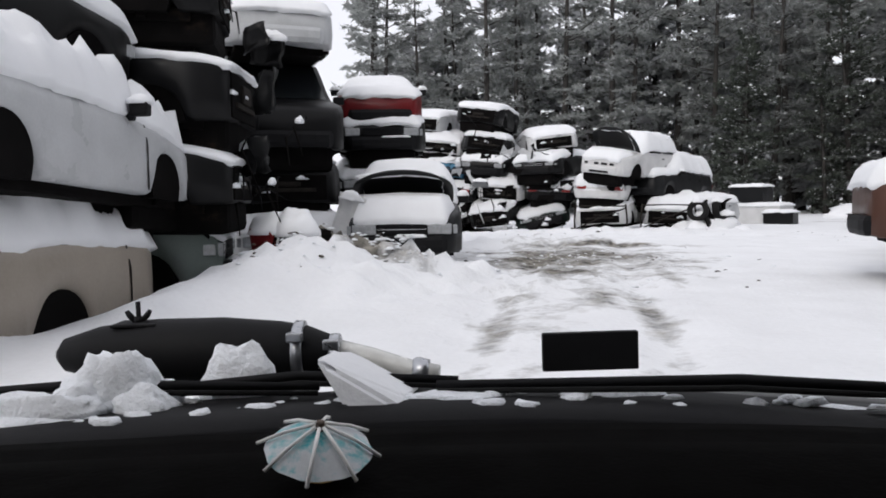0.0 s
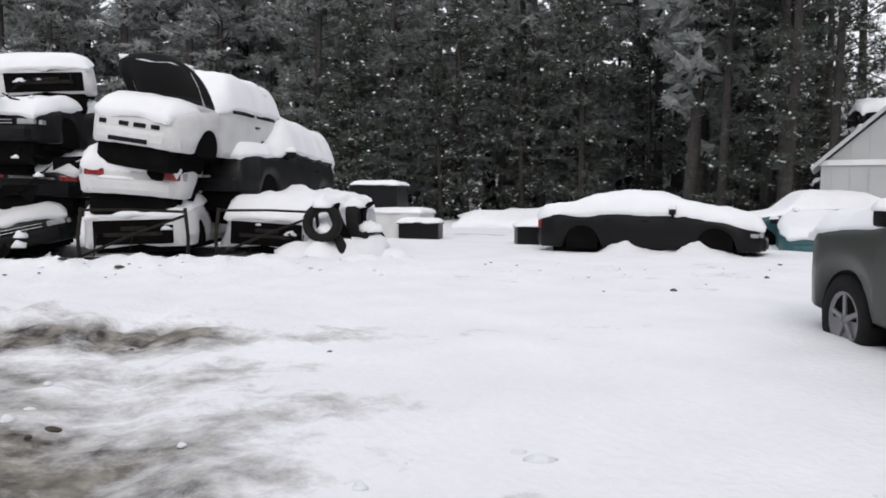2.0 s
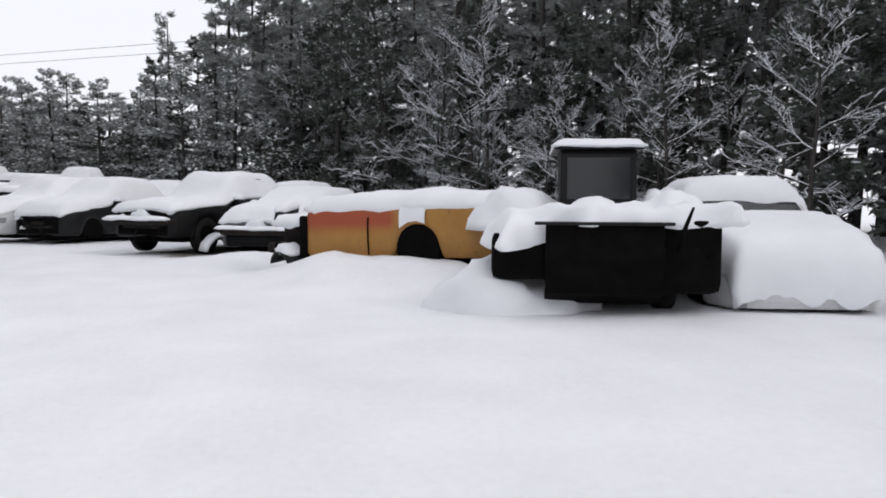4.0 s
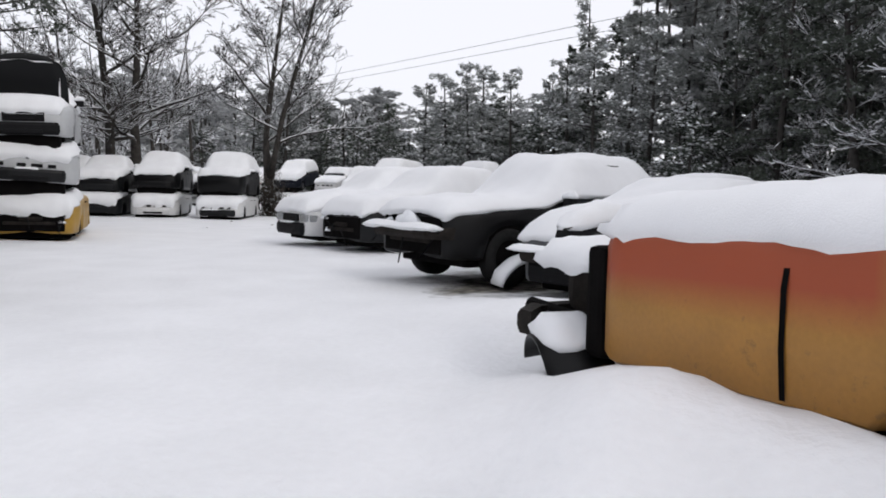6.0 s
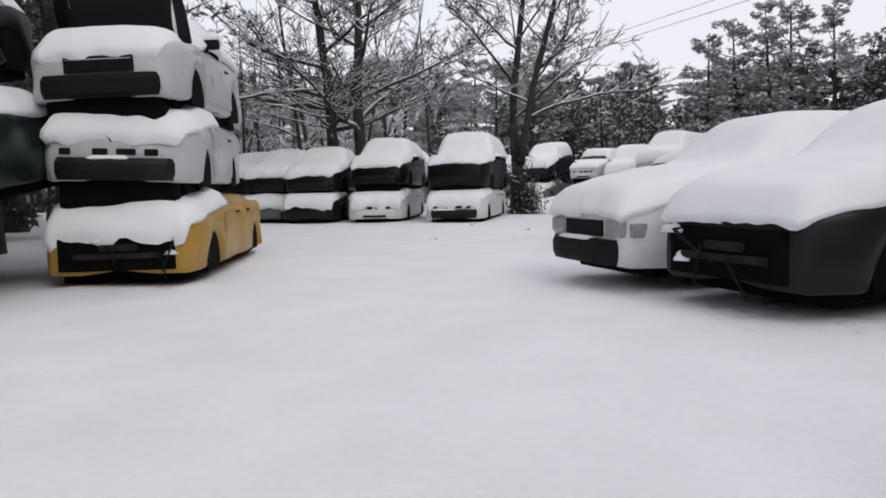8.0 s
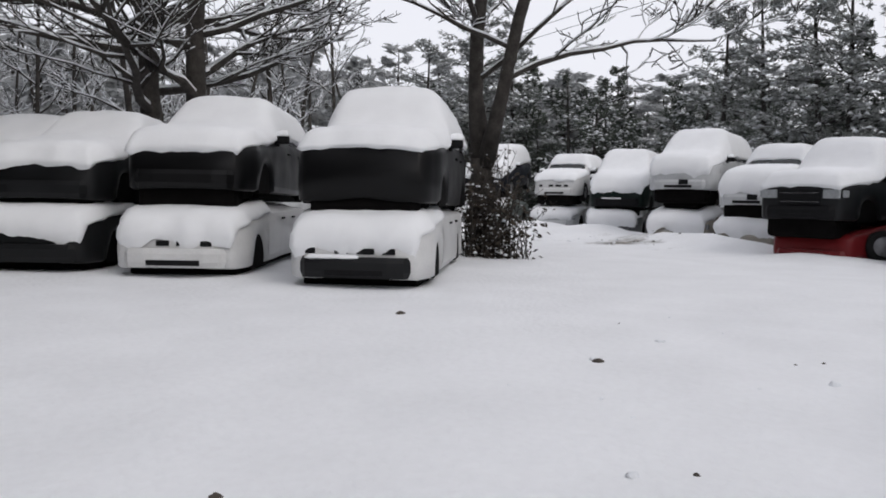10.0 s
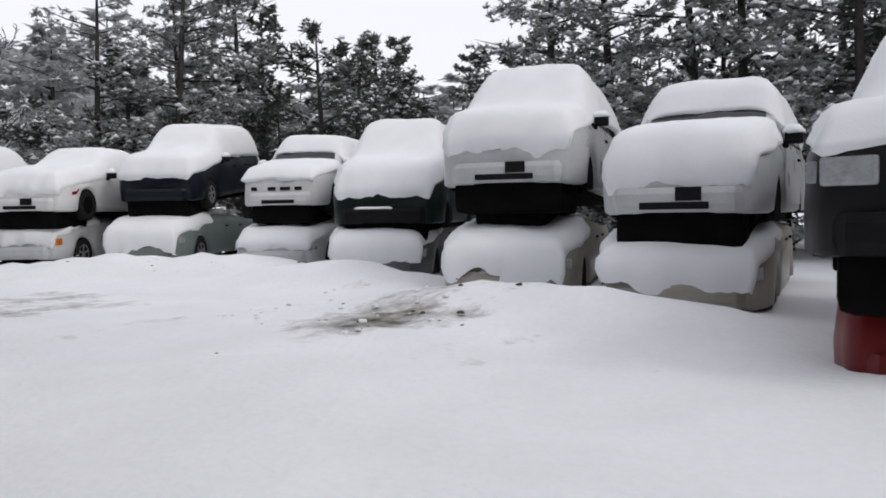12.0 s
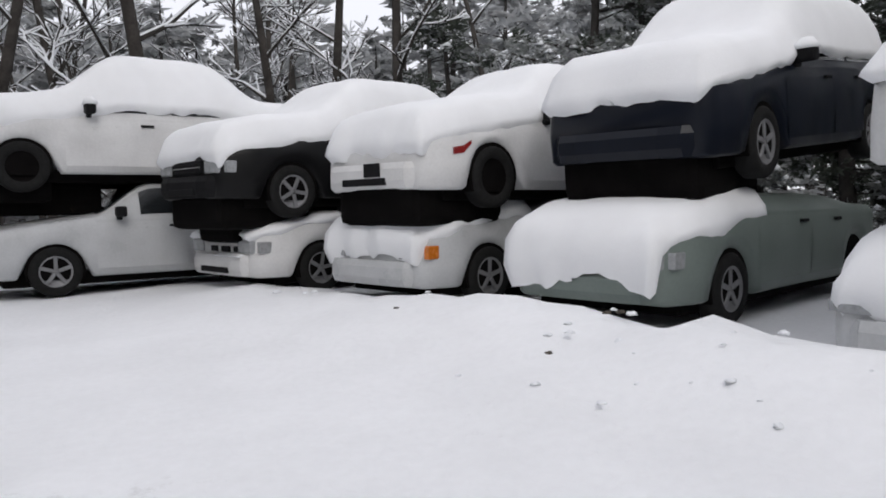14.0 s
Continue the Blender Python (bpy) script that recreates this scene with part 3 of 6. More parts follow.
                v, f = blob_data(rng, (a0 + b0) / 2, -shell.s_cowl - 0.34, mz + 0.13, 0.12, 0.09, 0.10)
                part("snow_cap", mesh_from("snow_cap", v, f), SNOW, mirror)
    if ledge:
        bm = bumper(bmesh.new(), nw, 0.16, bz1 - 0.02, bz1 + 0.12, 0.08, 1)
        bar = part("push_bar", bm, OLD_STEEL, car, "bent steel bumper hanging forward")
        part("bar_snow", blanket_mesh(lambda px, py: bz1 + 0.11, -nw * 0.98, nw * 0.98, 0.06, 0.26, 0.07, seed * 1.9, 0.05, 0.05, 1), SNOW, bar)
        part("snow_lump", mesh_from("snow_lump", *blob_data(rng, -nw * 0.1, 0.1, bz1 + 0.14, 0.22, 0.12, 0.16, 0.3, 12, 5)), LOOSE_SNOW, bar)
        for side in (-1, 1):
            bm = bmesh.new()
            a, b = sorted((side * nw * 0.5, side * nw * 0.6))
            box(bm, a, b, 0.0, 0.2, bz1 + 0.0, bz1 + 0.08, 0.01)
            part("bracket", bm, OLD_STEEL, bar)
    if seam:
        for side in (-1, 1):
            part("door_gap", strip_mesh(shell, seam - 0.014, seam + 0.014, 0.02, 1.0, side, 0.011, "door_gap"), UNDERSIDE, car)
    if tongue:
        for side in (-1, 1):
            part("snow_tongue", strip_mesh(shell, tongue[0], tongue[1], 0.0, 1.05, side, 0.030, "snow_tongue", 5), SNOW, car)
    if marker:
        for side in (-1, 1):
            part("side_marker", strip_mesh(shell, 0.30, 0.52, 0.62, 0.74, side, 0.010, "side_marker", 1), marker, car)
    # dark plugs in place of the wheel wells' shade
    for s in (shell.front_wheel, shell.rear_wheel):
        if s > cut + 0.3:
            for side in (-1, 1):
                well = part("wheel_well_shade", well_mesh(shell, kind), UNDERSIDE, car)
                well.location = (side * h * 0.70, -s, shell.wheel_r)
    # wheels
    tyre, rim = wheel_meshes(shell.wheel_r)
    for code in wheels:
        side = -1 if "l" in code else 1
        s = shell.front_wheel if "f" in code else shell.rear_wheel
        wheel = new("wheel")
        wheel.parent = car
        wheel.location = (side * (h - 0.11), -s, shell.wheel_r)
        wheel.rotation_euler = (rng.random() * 6, 0, 0 if side > 0 else math.pi)
        part("tyre", tyre, RUBBER, wheel)
        part("rim", rim if rims else bare_rim(shell.wheel_r), ALLOY if rims else UNDERSIDE, wheel)
    # open hood
    if hood_open:
        hinge = new("hood")
        hinge.parent = car
        hinge.location = (0, -shell.s_cowl, shell.cowl + 0.04)
        hinge.rotation_euler = (radians(hood_open), 0, 0)
        hw, hl = shell.width(0.6) * 0.88, shell.s_cowl - 0.05
        verts, faces = [], []
        for layer in (0.0, 0.035):
            for j in range(7):
                for i in range(7):
                    u = 2 * i / 6 - 1
                    v = hl * j / 6
                    verts.append((u * hw * (1 - 0.16 * (j / 6) ** 4), v - 0.16 * abs(u) ** 3 * (j / 6), 0.09 * (1 - u * u) - 0.08 * (j / 6) ** 2 + layer))
        for j in range(6):
            for i in range(6):
                a = j * 7 + i
                faces += [(a, a + 7, a + 8, a + 1), (a + 49, a + 50, a + 57, a + 56)]
        rim_loop = list(range(7)) + [7 * j + 6 for j in range(1, 7)] + [42 + i for i in range(5, -1, -1)] + [7 * j for j in range(5, 0, -1)]
        for n, a in enumerate(rim_loop):
            b = rim_loop[(n + 1) % len(rim_loop)]
            faces.append((a, b, b + 49, a + 49))
        part("panel", mesh_from("hood", verts, faces), PAINT["charcoal"] if colour in ("white", "silver") else mat, hinge, "hood raised on its hinge, dark lining")
        part("snow_on_hood", blanket_mesh(lambda px, py: 0.09 * (1 - (px / hw) ** 2) - 0.08 * (py / hl) ** 2 + 0.035, -hw * 0.84, hw * 0.84, 0.02, hl * 0.88, 0.07, seed * 3.3, droop=0.06, rounds=1), SNOW, hinge)
        bm = bmesh.new()
        box(bm, -hw * 0.7, hw * 0.7, -shell.s_cowl + 0.15, -0.15, shell.nose - 0.12, shell.nose + 0.06, 0.05)
        part("engine", bm, UNDERSIDE, car)
        snow_from = max(snow_from, shell.s_cowl + 0.02) if snow_from == 0 else snow_from
    # snow
    if snow:
        end = length + 0.03 if snow_to is None else snow_to
        start = (cut or (-0.14 if front > 0.4 and nose not in ("bare", "none") else -0.03)) if snow_from == 0 else snow_from
        hh = h * 0.985

        def taper(y):
            return shell.width(min(max(-y, 0.0), length)) / h

        if bare_screen:
            low_end, high_start = shell.s_cowl + 0.22, shell.s_cowl + 0.22 + bare_screen
            part("snow_cover", blanket_mesh(lambda px, py: shell.height(px, -py), -hh, hh, -low_end, -start, snow, seed * 5.7, droop=droop, rounds=5, front=front, taper=taper), SNOW, car)
            part("roof_snow", blanket_mesh(lambda px, py: shell.height(px, -py), -hh * 0.97, hh * 0.97, -end, -high_start, snow, seed * 4.1, droop=droop, rounds=5, taper=taper), SNOW, car)
        else:
            part("snow_cover", blanket_mesh(lambda px, py: shell.height(px, -py), -hh, hh, -end, -start, snow, seed * 5.7, droop=droop, rounds=6, front=front, lumps=lumps, taper=taper), SNOW, car)
        if hood_open:
            part("snow_on_nose", blanket_mesh(lambda px, py: shell.height(px, -py), -hh * 0.9, hh * 0.9, -0.62, 0.04, snow + 0.04, seed * 2.7, droop=0.10, rounds=1, front=0.16, taper=taper), SNOW, car)
    return car


# ---- trees ----
def pine_meshes(rng, tall, spread, first, whorls, tufts, snowy, blade=0.34, blades=2, wide=0.20, lump=1.0):
    """Trunk with limbs, needles and lying snow of one pine."""
    wood = []
    bend = [rng.uniform(-0.25, 0.25) for _ in range(4)]

    def trunk_at(z):
        f = z / tall
        return Vector((bend[0] * f * 2 + bend[1] * math.sin(f * 5) * 0.3, bend[2] * f * 2 + bend[3] * math.cos(f * 4) * 0.3, z))

    r0 = 0.012 * tall + 0.03
    zs = [tall * i / 9 for i in range(10)]
    wood.append(tube_data([trunk_at(z) for z in zs], [r0 * (1 - z / tall) ** 0.8 * (1.35 if z == 0 else 1) + 0.015 for z in zs], 8))
    quad_v, quad_f, snow_v, snow_f = [], [], [], []
    for i in range(whorls):
        f = i / (whorls - 1)
        z = tall * (first + (0.985 - first) * f)
        reach = spread * (0.35 + 0.65 * math.sin(math.pi * min(1, 0.25 + 0.75 * (1 - f)))) * (1 - 0.75 * f ** 2)
        for k in range(rng.choice((3, 4, 4, 5))):
            if rng.random() < 0.18:
                continue
            a = rng.uniform(0, 2 * math.pi)
            n = reach * rng.uniform(0.55, 1.15)
            root = trunk_at(z + rng.uniform(-0.3, 0.3))
            lift = rng.uniform(-0.15, 0.25) + 0.4 * f
            way = Vector((math.cos(a), math.sin(a), lift))
            sag = -0.10 * n * (1 - f)
            pts = [root + way * n * g + Vector((0, 0, sag * g * g * 1.5 + 0.12 * n * g ** 3)) for g in (0, 0.45, 1.0)]
            wood.append(tube_data(pts, [0.012 * n + 0.012, 0.008 * n + 0.008, 0.005], 3, False))
            side = Vector((-math.sin(a), math.cos(a), 0))
            count = int(tufts * (0.5 + 0.5 * n / spread))
            for t in range(count):
                g = 0.22 + 0.80 * rng.random() ** 0.8
                fan = (rng.random() - 0.5) * n * 0.75 * (0.35 + 0.65 * math.sin(math.pi * min(1, g)))
                p = root + way * n * g + side * fan + Vector((0, 0, sag * g * g + rng.gauss(0, 0.09)))
                for _ in range(blades):
                    d = Vector((rng.gauss(0, 1), rng.gauss(0, 1), rng.gauss(0.15, 0.6))).normalized() * blade * rng.uniform(0.6, 1.2)
                    e = d.cross(Vector((rng.gauss(0, 1), rng.gauss(0, 1), rng.gauss(0, 1)))).normalized() * blade * wide
                    m = len(quad_v)
                    quad_v += [p - d * 0.4 - e * 0.4, p + e, p + d * 0.8, p - e]
                    quad_f.append((m, m + 1, m + 2, m + 3))
                if rng.random() < snowy:
                    s = lump * rng.uniform(0.035, 0.12)
                    m = len(snow_v)
                    snow_v += [p + Vector((s * rng.uniform(0.6, 1.5) * math.cos(w), s * rng.uniform(0.6, 1.5) * math.sin(w), s * rng.uniform(-0.3, 0.2))) for w in (0.3, 1.6, 2.9, 4.1, 5.3)] + [p + Vector((rng.gauss(0, 0.2) * s, rng.gauss(0, 0.2) * s, s * rng.uniform(0.5, 0.9)))]
                    snow_f += [(m + k, m + (k + 1) % 5, m + 5) for k in range(5)] + [(m + 4, m + 3, m + 2, m + 1, m)]
    trunk = mesh_from("trunk", *join_data(wood))
    crown = mesh_from("crown", quad_v, quad_f, False)
    lying = mesh_from("snow", snow_v, snow_f) if snow_v else None
    return trunk, crown, lying


def pine(meshes, m, label, group, needles=None):
    tree = thing("pine_tree", m, label, "tree", group)
    part("trunk", meshes[0], BARK, tree)
    tagged(part("crown", meshes[1], needles or NEEDLES, tree), kind="stuff")
    if meshes[2]:
        tagged(part("branch_snow", meshes[2], LOOSE_SNOW, tree), kind="stuff")
    return tree


def distant_wood(kinds, places, name, label, needles):
    """Many far pines in one mesh: trunks, then crowns."""
    verts, loops, marks, base = [], [], [], 0
    for which, m in places:
        for slot in (0, 1):
            me = kinds[which][slot]
            co = np.empty(len(me.vertices) * 3)
            me.vertices.foreach_get("co", co)
            mat = np.array(m)
            verts.append(co.reshape(-1, 3) @ mat[:3, :3].T + mat[:3, 3])
            for f in me.polygons:
                loops.append([base + v for v in f.vertices])
                marks.append(slot)
            base += len(me.vertices)
    me = bpy.data.meshes.new(name)
    me.from_pydata(np.concatenate(verts).tolist(), [], loops)
    me.materials.append(BARK)
    me.materials.append(needles)
    me.polygons.foreach_set("material_index", marks)
    me.update()
    return tagged(new(name, me), label, "woodland", kind="stuff")


def oak_meshes(rng, tall, r0, limbs, reach, first, leaders=1, low_lift=0.10, kids=(9, 6, 4)):
    """A leafless tree with a stem to its top, long crooked limbs that lie low and rise at their ends, and twigs; snow lies along them."""
    wood, lying = [], []

    def branch(p, d, n, r, level):
        steps = (7, 5, 3, 2)[min(level, 3)] if len(kids) > 2 else (4, 3, 2)[level]
        pts, q = [Vector(p)], Vector(d)
        for i in range(steps):
            wind = (0.16, 0.20, 0.24, 0.25)[min(level, 3)]
            q = (q + Vector((rng.gauss(0, wind), rng.gauss(0, wind), rng.gauss(0.05 if level < 2 else 0.03, wind * 0.7)))).normalized()
            pts.append(pts[-1] + q * n / steps)
        rads = [max(0.010, r * (1 - 0.75 * i / steps)) for i in range(steps + 1)]
        wood.append(tube_data(pts, rads, 6 if level == 0 else 4 if level == 1 else 3, False))
        if level < 3 and abs(q.z) < 0.9:
            lying.append(tube_data([a + Vector((0, 0, b * 0.72 + 0.002)) for a, b in zip(pts, rads)], [b * 0.72 + 0.007 for b in rads], 4 if level < 2 else 3, False))
        if level >= len(kids):
            return
        for k in range(kids[level]):
            g = rng.uniform(0.18, 0.98)
            i = min(steps - 1, int(g * steps))
            base = pts[i].lerp(pts[i + 1], g * steps - i)
            along = (pts[i + 1] - pts[i]).normalized()
            flat = along.cross(Vector((0, 0, 1)))
            flat = flat.normalized() if flat.length > 0.05 else Vector((1, 0, 0))
            side = flat * rng.choice((-1, 1)) + Vector((0, 0, rng.gauss(0.25, 0.35)))
            way = (along * rng.uniform(0.5, 1.0) + side * rng.uniform(0.5, 0.95)).normalized()
            branch(base, way, n * rng.uniform(0.32, 0.55) * (1.15 - 0.5 * g), rads[i] * rng.uniform(0.40, 0.62), level + 1)

    def stem(p, d, n, r, count, from_share):
        steps = 9
        pts, q = [Vector(p)], Vector(d)
        for i in range(steps):
            q = (q + Vector((rng.gauss(0, 0.05), rng.gauss(0, 0.05), 0.05))).normalized()
            pts.append(pts[-1] + q * n / steps)
        rads = [r * (1 - 0.86 * (i / steps) ** 0.9) * (1.3 if i == 0 else 1) for i in range(steps + 1)]
        wood.append(tube_data(pts, rads, 12, True))
        turn = rng.uniform(0, 6.28)
        for k in range(count):
            f = from_share + (0.99 - from_share) * (k + rng.random() * 0.7) / count
            i = min(steps - 1, int(f * steps))
            base = pts[i].lerp(pts[i + 1], f * steps - i)
            turn += 2.4 + rng.gauss(0, 0.5)
            h = (f - from_share) / (1 - from_share)
            lift = low_lift + 1.1 * h + rng.gauss(0, 0.10)
            way = Vector((math.cos(turn), math.sin(turn), lift)).normalized()
            branch(base, way, reach * (1.0 - 0.62 * h) * rng.uniform(0.7, 1.15), rads[i] * rng.uniform(0.34, 0.52), 0)
        return pts, rads

    if leaders == 1:
        stem((0, 0, -0.1), (rng.gauss(0, 0.03), rng.gauss(0, 0.03), 1), tall, r0, limbs, first)
    else:
        foot = tall * first
        wood.append(tube_data([(0, 0, -0.1), (0.05, 0.0, foot * 0.5), (0.0, 0.05, foot * 1.02)], [r0 * 1.3, r0, r0 * 0.92], 12, True))
        for k in range(leaders):
            a = 6.28 * k / leaders + 0.4
            stem((0.05 * math.cos(a), 0.05 * math.sin(a), foot * 0.95), Vector((0.34 * math.cos(a), 0.34 * math.sin(a), 1)).normalized(), tall - foot, r0 * (0.80 - 0.14 * k), limbs // leaders, 0.10)
    return mesh_from("trunk", *join_data(wood)), mesh_from("snow", *join_data(lying))


def bare_tree(meshes, m, label, group="bare trees in the yard"):
    tree = thing("bare_tree", m, label, "tree", group)
    part("trunk", meshes[0], GREY_BARK, tree)
    if meshes[1]:
        tagged(part("branch_snow", meshes[1], LOOSE_SNOW, tree), kind="stuff")
    return tree


def shrub(x, y, tall, count, label, seed):
    """Upright dead stems with curled leaves and tufts of snow."""
    rs = random.Random(seed)
    bush = thing("shrub", pose(x, y, 0), label, "shrub", "brush at the tree")
    stems, leaves, tufts = [], [], []
    for _ in range(count):
        a, r = rs.uniform(0, 6.28), 0.15 + 0.45 * rs.random() ** 2
        p = Vector((r * math.cos(a), r * math.sin(a), -0.05))
        n = tall * rs.uniform(0.5, 1.1)
        pts = [p, p + Vector((rs.gauss(0, 0.08), rs.gauss(0, 0.08), n * 0.5)), p + Vector((rs.gauss(0, 0.28) - p.x * 0.6, rs.gauss(0, 0.28) - p.y * 0.6, n))]
        stems.append(tube_data(pts, [0.012, 0.009, 0.004], 4, False))
        for _ in range(16):
            g = rs.random() ** 1.3
            q = pts[0].lerp(pts[2], g) + Vector((rs.gauss(0, 0.08), rs.gauss(0, 0.08), 0))
            d = Vector((rs.gauss(0, 1), rs.gauss(0, 1), rs.gauss(0, 1))).normalized() * 0.06
            e = d.orthogonal().normalized() * 0.03
            leaves.append(([q - d, q + e, q + d, q - e], [(0, 1, 2, 3)]))
            if rs.random() < 0.30:
                k = rs.choice((0.012, 0.018, 0.025, 0.045))
                tufts.append(blob_data(rs, q.x, q.y, q.z, k, k, k * 0.8, 0.4, 6, 2))
    part("brush", mesh_from("brush", *join_data(stems)), GREY_BARK, bush)["kind"] = "stuff"
    part("foliage", mesh_from("foliage", *join_data(leaves), False), DEAD_LEAF, bush)["kind"] = "stuff"
    part("snow_dusting", mesh_from("snow_dusting", *join_data(tufts)), LOOSE_SNOW, bush)["kind"] = "stuff"


# ---- ground ----
MOUNDS = ((20.9, 13.35, 0.5, 0.5, 0.12), (20.3, 12.7, 0.55, 0.55, 0.2), (19.7, 12.05, 0.55, 0.55, 0.22), (19.1, 11.4, 0.55, 0.55, 0.22), (54.7, 33.2, 0.7, 1.2, 0.2), (56.3, 35.2, 0.7, 1.2, 0.22), (56.3, 37.8, 0.7, 1.4, 0.2), (52.6, 30.2, 0.7, 1.2, 0.2), (51.4, 28.2, 0.7, 1.1, 0.2), (20.3, 12.9, 1.6, 0.5, 0.12), (21.0, 12.0, 1.0, 1.0, 0.16), (19.8, 10.9, 1.0, 1.0, 0.16), (-2.0, 3.2, 1.0, 1.3, 0.58), (-1.1, 4.5, 1.3, 0.7, 0.34), (-2.6, 1.4, 0.6, 1.2, 0.2), (-3.5, -0.3, 0.40, 0.45, 0.35), (0.4, 13.0, 2.6, 0.7, 0.20), (1.5, 18.0, 5.0, 0.8, 0.18), (11.2, 19.7, 0.35, 0.35, 0.42), (12.3, 18.8, 0.4, 0.4, 0.42),
          (54.6, 32.3, 0.9, 1.4, 0.22), (52.0, 29.3, 1.0, 1.2, 0.16), (56.0, 36.5, 0.8, 3.5, 0.16), (55.4, 40.5, 0.8, 2.5, 0.16), (24.0, 14.0, 0.8, 0.8, 0.15), (49.0, 26.2, 0.8, 1.0, 0.12))


# trodden and ploughed places: middle, radii, roughness
ROUGH = ((-1.6, 4.2, 2.2, 1.7, 0.34), (0.4, 13.0, 3.0, 1.2, 0.10), (1.5, 17.8, 5.0, 1.2, 0.09), (0.9, 7.5, 2.6, 4.5, 0.07), (11.8, 19.2, 2.0, 1.5, 0.12), (5.5, 17.0, 6.0, 3.0, 0.05), (54.0, 32.0, 2.2, 4.0, 0.06), (55.6, 38.5, 1.2, 4.0, 0.08), (50.5, 31.0, 3.0, 2.5, 0.06), (28.0, 24.0, 2.0, 1.5, 0.06), (22.0, 14.0, 3.0, 1.5, 0.05))


def ground_height(x, y):
    z = 0.035 * bumps(x * 0.35, y * 0.35, 4) + 0.02 * bumps(x * 1.3, y * 1.3, 7)
    for cx, cy, rx, ry, h in MOUNDS:
        d = ((x - cx) / rx) ** 2 + ((y - cy) / ry) ** 2
        if d < 6:
            z += h * math.exp(-d) * (1 + 0.35 * bumps(x * 2.5, y * 2.5, 3))
    for cx, cy, rx, ry, h in ROUGH:
        d = ((x - cx) / rx) ** 2 + ((y - cy) / ry) ** 2
        if d < 4:
            z += h * math.exp(-d) * (abs(bumps(x * 2.1, y * 2.1, 11)) + 0.7 * bumps(x * 4.7, y * 4.7, 13) + 0.35 * bumps(x * 11, y * 11, 17))
    # ruts where wheels have gone, close to the gate
    if -6 < y < 16 and -3 < x < 5:
        mid = 1.0 + 0.035 * max(0, y - 3) ** 1.5 * 0.4
        for off in (-0.75, 0.75):
            z -= 0.06 * math.exp(-(((x - mid - off) / 0.22) ** 2)) * (1 + 0.5 * bumps(x, y * 1.5, 2))
    far = max(0.0, math.hypot(x - 30, y - 25) - 120)
    return z + 0.004 * far


def build_ground():
    def line(stretches, far):
        inner = [float(v) for a, b, step in stretches for v in np.arange(a, b - 0.001, step)] + [stretches[-1][1]]
        return [inner[0] - f for f in far[::-1]] + inner + [inner[-1] + f for f in far]

    far = [4, 10, 20, 40, 80, 160, 320, 700, 1500]
    xs, ys = line(((-14, -5, 0.5), (-5, 6, 0.13), (6, 66, 0.36)), far), line(((-12, 0, 0.45), (0, 20, 0.15), (20, 58, 0.36)), far)
    verts = [(x, y, ground_height(x, y)) for y in ys for x in xs]
    w = len(xs)
    faces = [(j * w + i, j * w + i + 1, j * w + w + i + 1, j * w + w + i) for j in range(len(ys) - 1) for i in range(w - 1)]
    me = mesh_from("ground", verts, faces)
    ob = new("ground", me)
    tagged(ob, "trodden snow over dirt with muddy wheel tracks", "ground", kind="structure")
    m = material("yard_snow", (0.82, 0.83, 0.85), 0.8, spread=0.05, scale=1.1, fine=16, bump=0.32, spec=0.2)
    m.node_tree.nodes["Bump"].inputs["Distance"].default_value = 0.10
    nt = m.node_tree
    n, links = nt.nodes, nt.links
    shader = n["Principled BSDF"]
    snow_colour = shader.inputs["Base Color"].links[0].from_socket
    coords = n.new("ShaderNodeTexCoord")
    rough = n.new("ShaderNodeTexNoise")
    rough.inputs["Scale"].default_value, rough.inputs["Detail"].default_value, rough.inputs["Roughness"].default_value = 0.9, 10, 0.72
    links.new(coords.outputs["Object"], rough.inputs["Vector"])
    total = None
    # worn places; the one at (26.6, 15.2) also paints the black sedan's shade: middle, radii
    for cx, cy, rx, ry, amount in ((0.9, 9.0, 2.4, 4.4, 0.40), (0.9, 3.0, 1.1, 5.0, 0.24), (0.42, 1.6, 0.22, 2.4, 0.34), (0.75, 6.0, 0.36, 3.0, 0.34), (1.30, 3.1, 0.24, 0.9, 0.32), (1.75, 2.2, 0.22, 2.2, 0.33), (2.3, 6.0, 0.25, 3.0, 0.28), (-1.55, 4.2, 0.85, 0.45, 0.50), (1.6, 12.2, 2.2, 0.5, 0.42), (-3.2, 6.6, 1.6, 0.8, 0.38), (26.6, 15.2, 1.7, 0.9, 0.55), (30.4, 18.8, 1.5, 0.8, 0.3), (51.4, 30.6, 1.3, 1.1, 0.34), (51.7, 35.4, 1.5, 1.6, 0.30), (9.0, 16.0, 3.5, 2.5, 0.15), (5.3, 12.3, 1.5, 1.2, 0.16), (52.0, 31.0, 4.0, 5.0, 0.12), (38.0, 26.0, 4.0, 2.5, 0.03), (11.0, 28.0, 4.0, 2.0, 0.2)):
        place = n.new("ShaderNodeMapping")
        place.vector_type = "POINT"
        place.inputs["Location"].default_value = (-cx / rx, -cy / ry, 0)
        place.inputs["Scale"].default_value = (1 / rx, 1 / ry, 0)
        links.new(coords.outputs["Object"], place.inputs["Vector"])
        away = n.new("ShaderNodeVectorMath")
        away.operation = "LENGTH"
        links.new(place.outputs[0], away.inputs[0])
        fall = n.new("ShaderNodeMapRange")
        fall.inputs[1].default_value, fall.inputs[2].default_value, fall.inputs[3].default_value, fall.inputs[4].default_value = 0.3, 1.6, amount, 0.0
        links.new(away.outputs["Value"], fall.inputs[0])
        if total is None:
            total = fall.outputs[0]
        else:
            most = n.new("ShaderNodeMath")
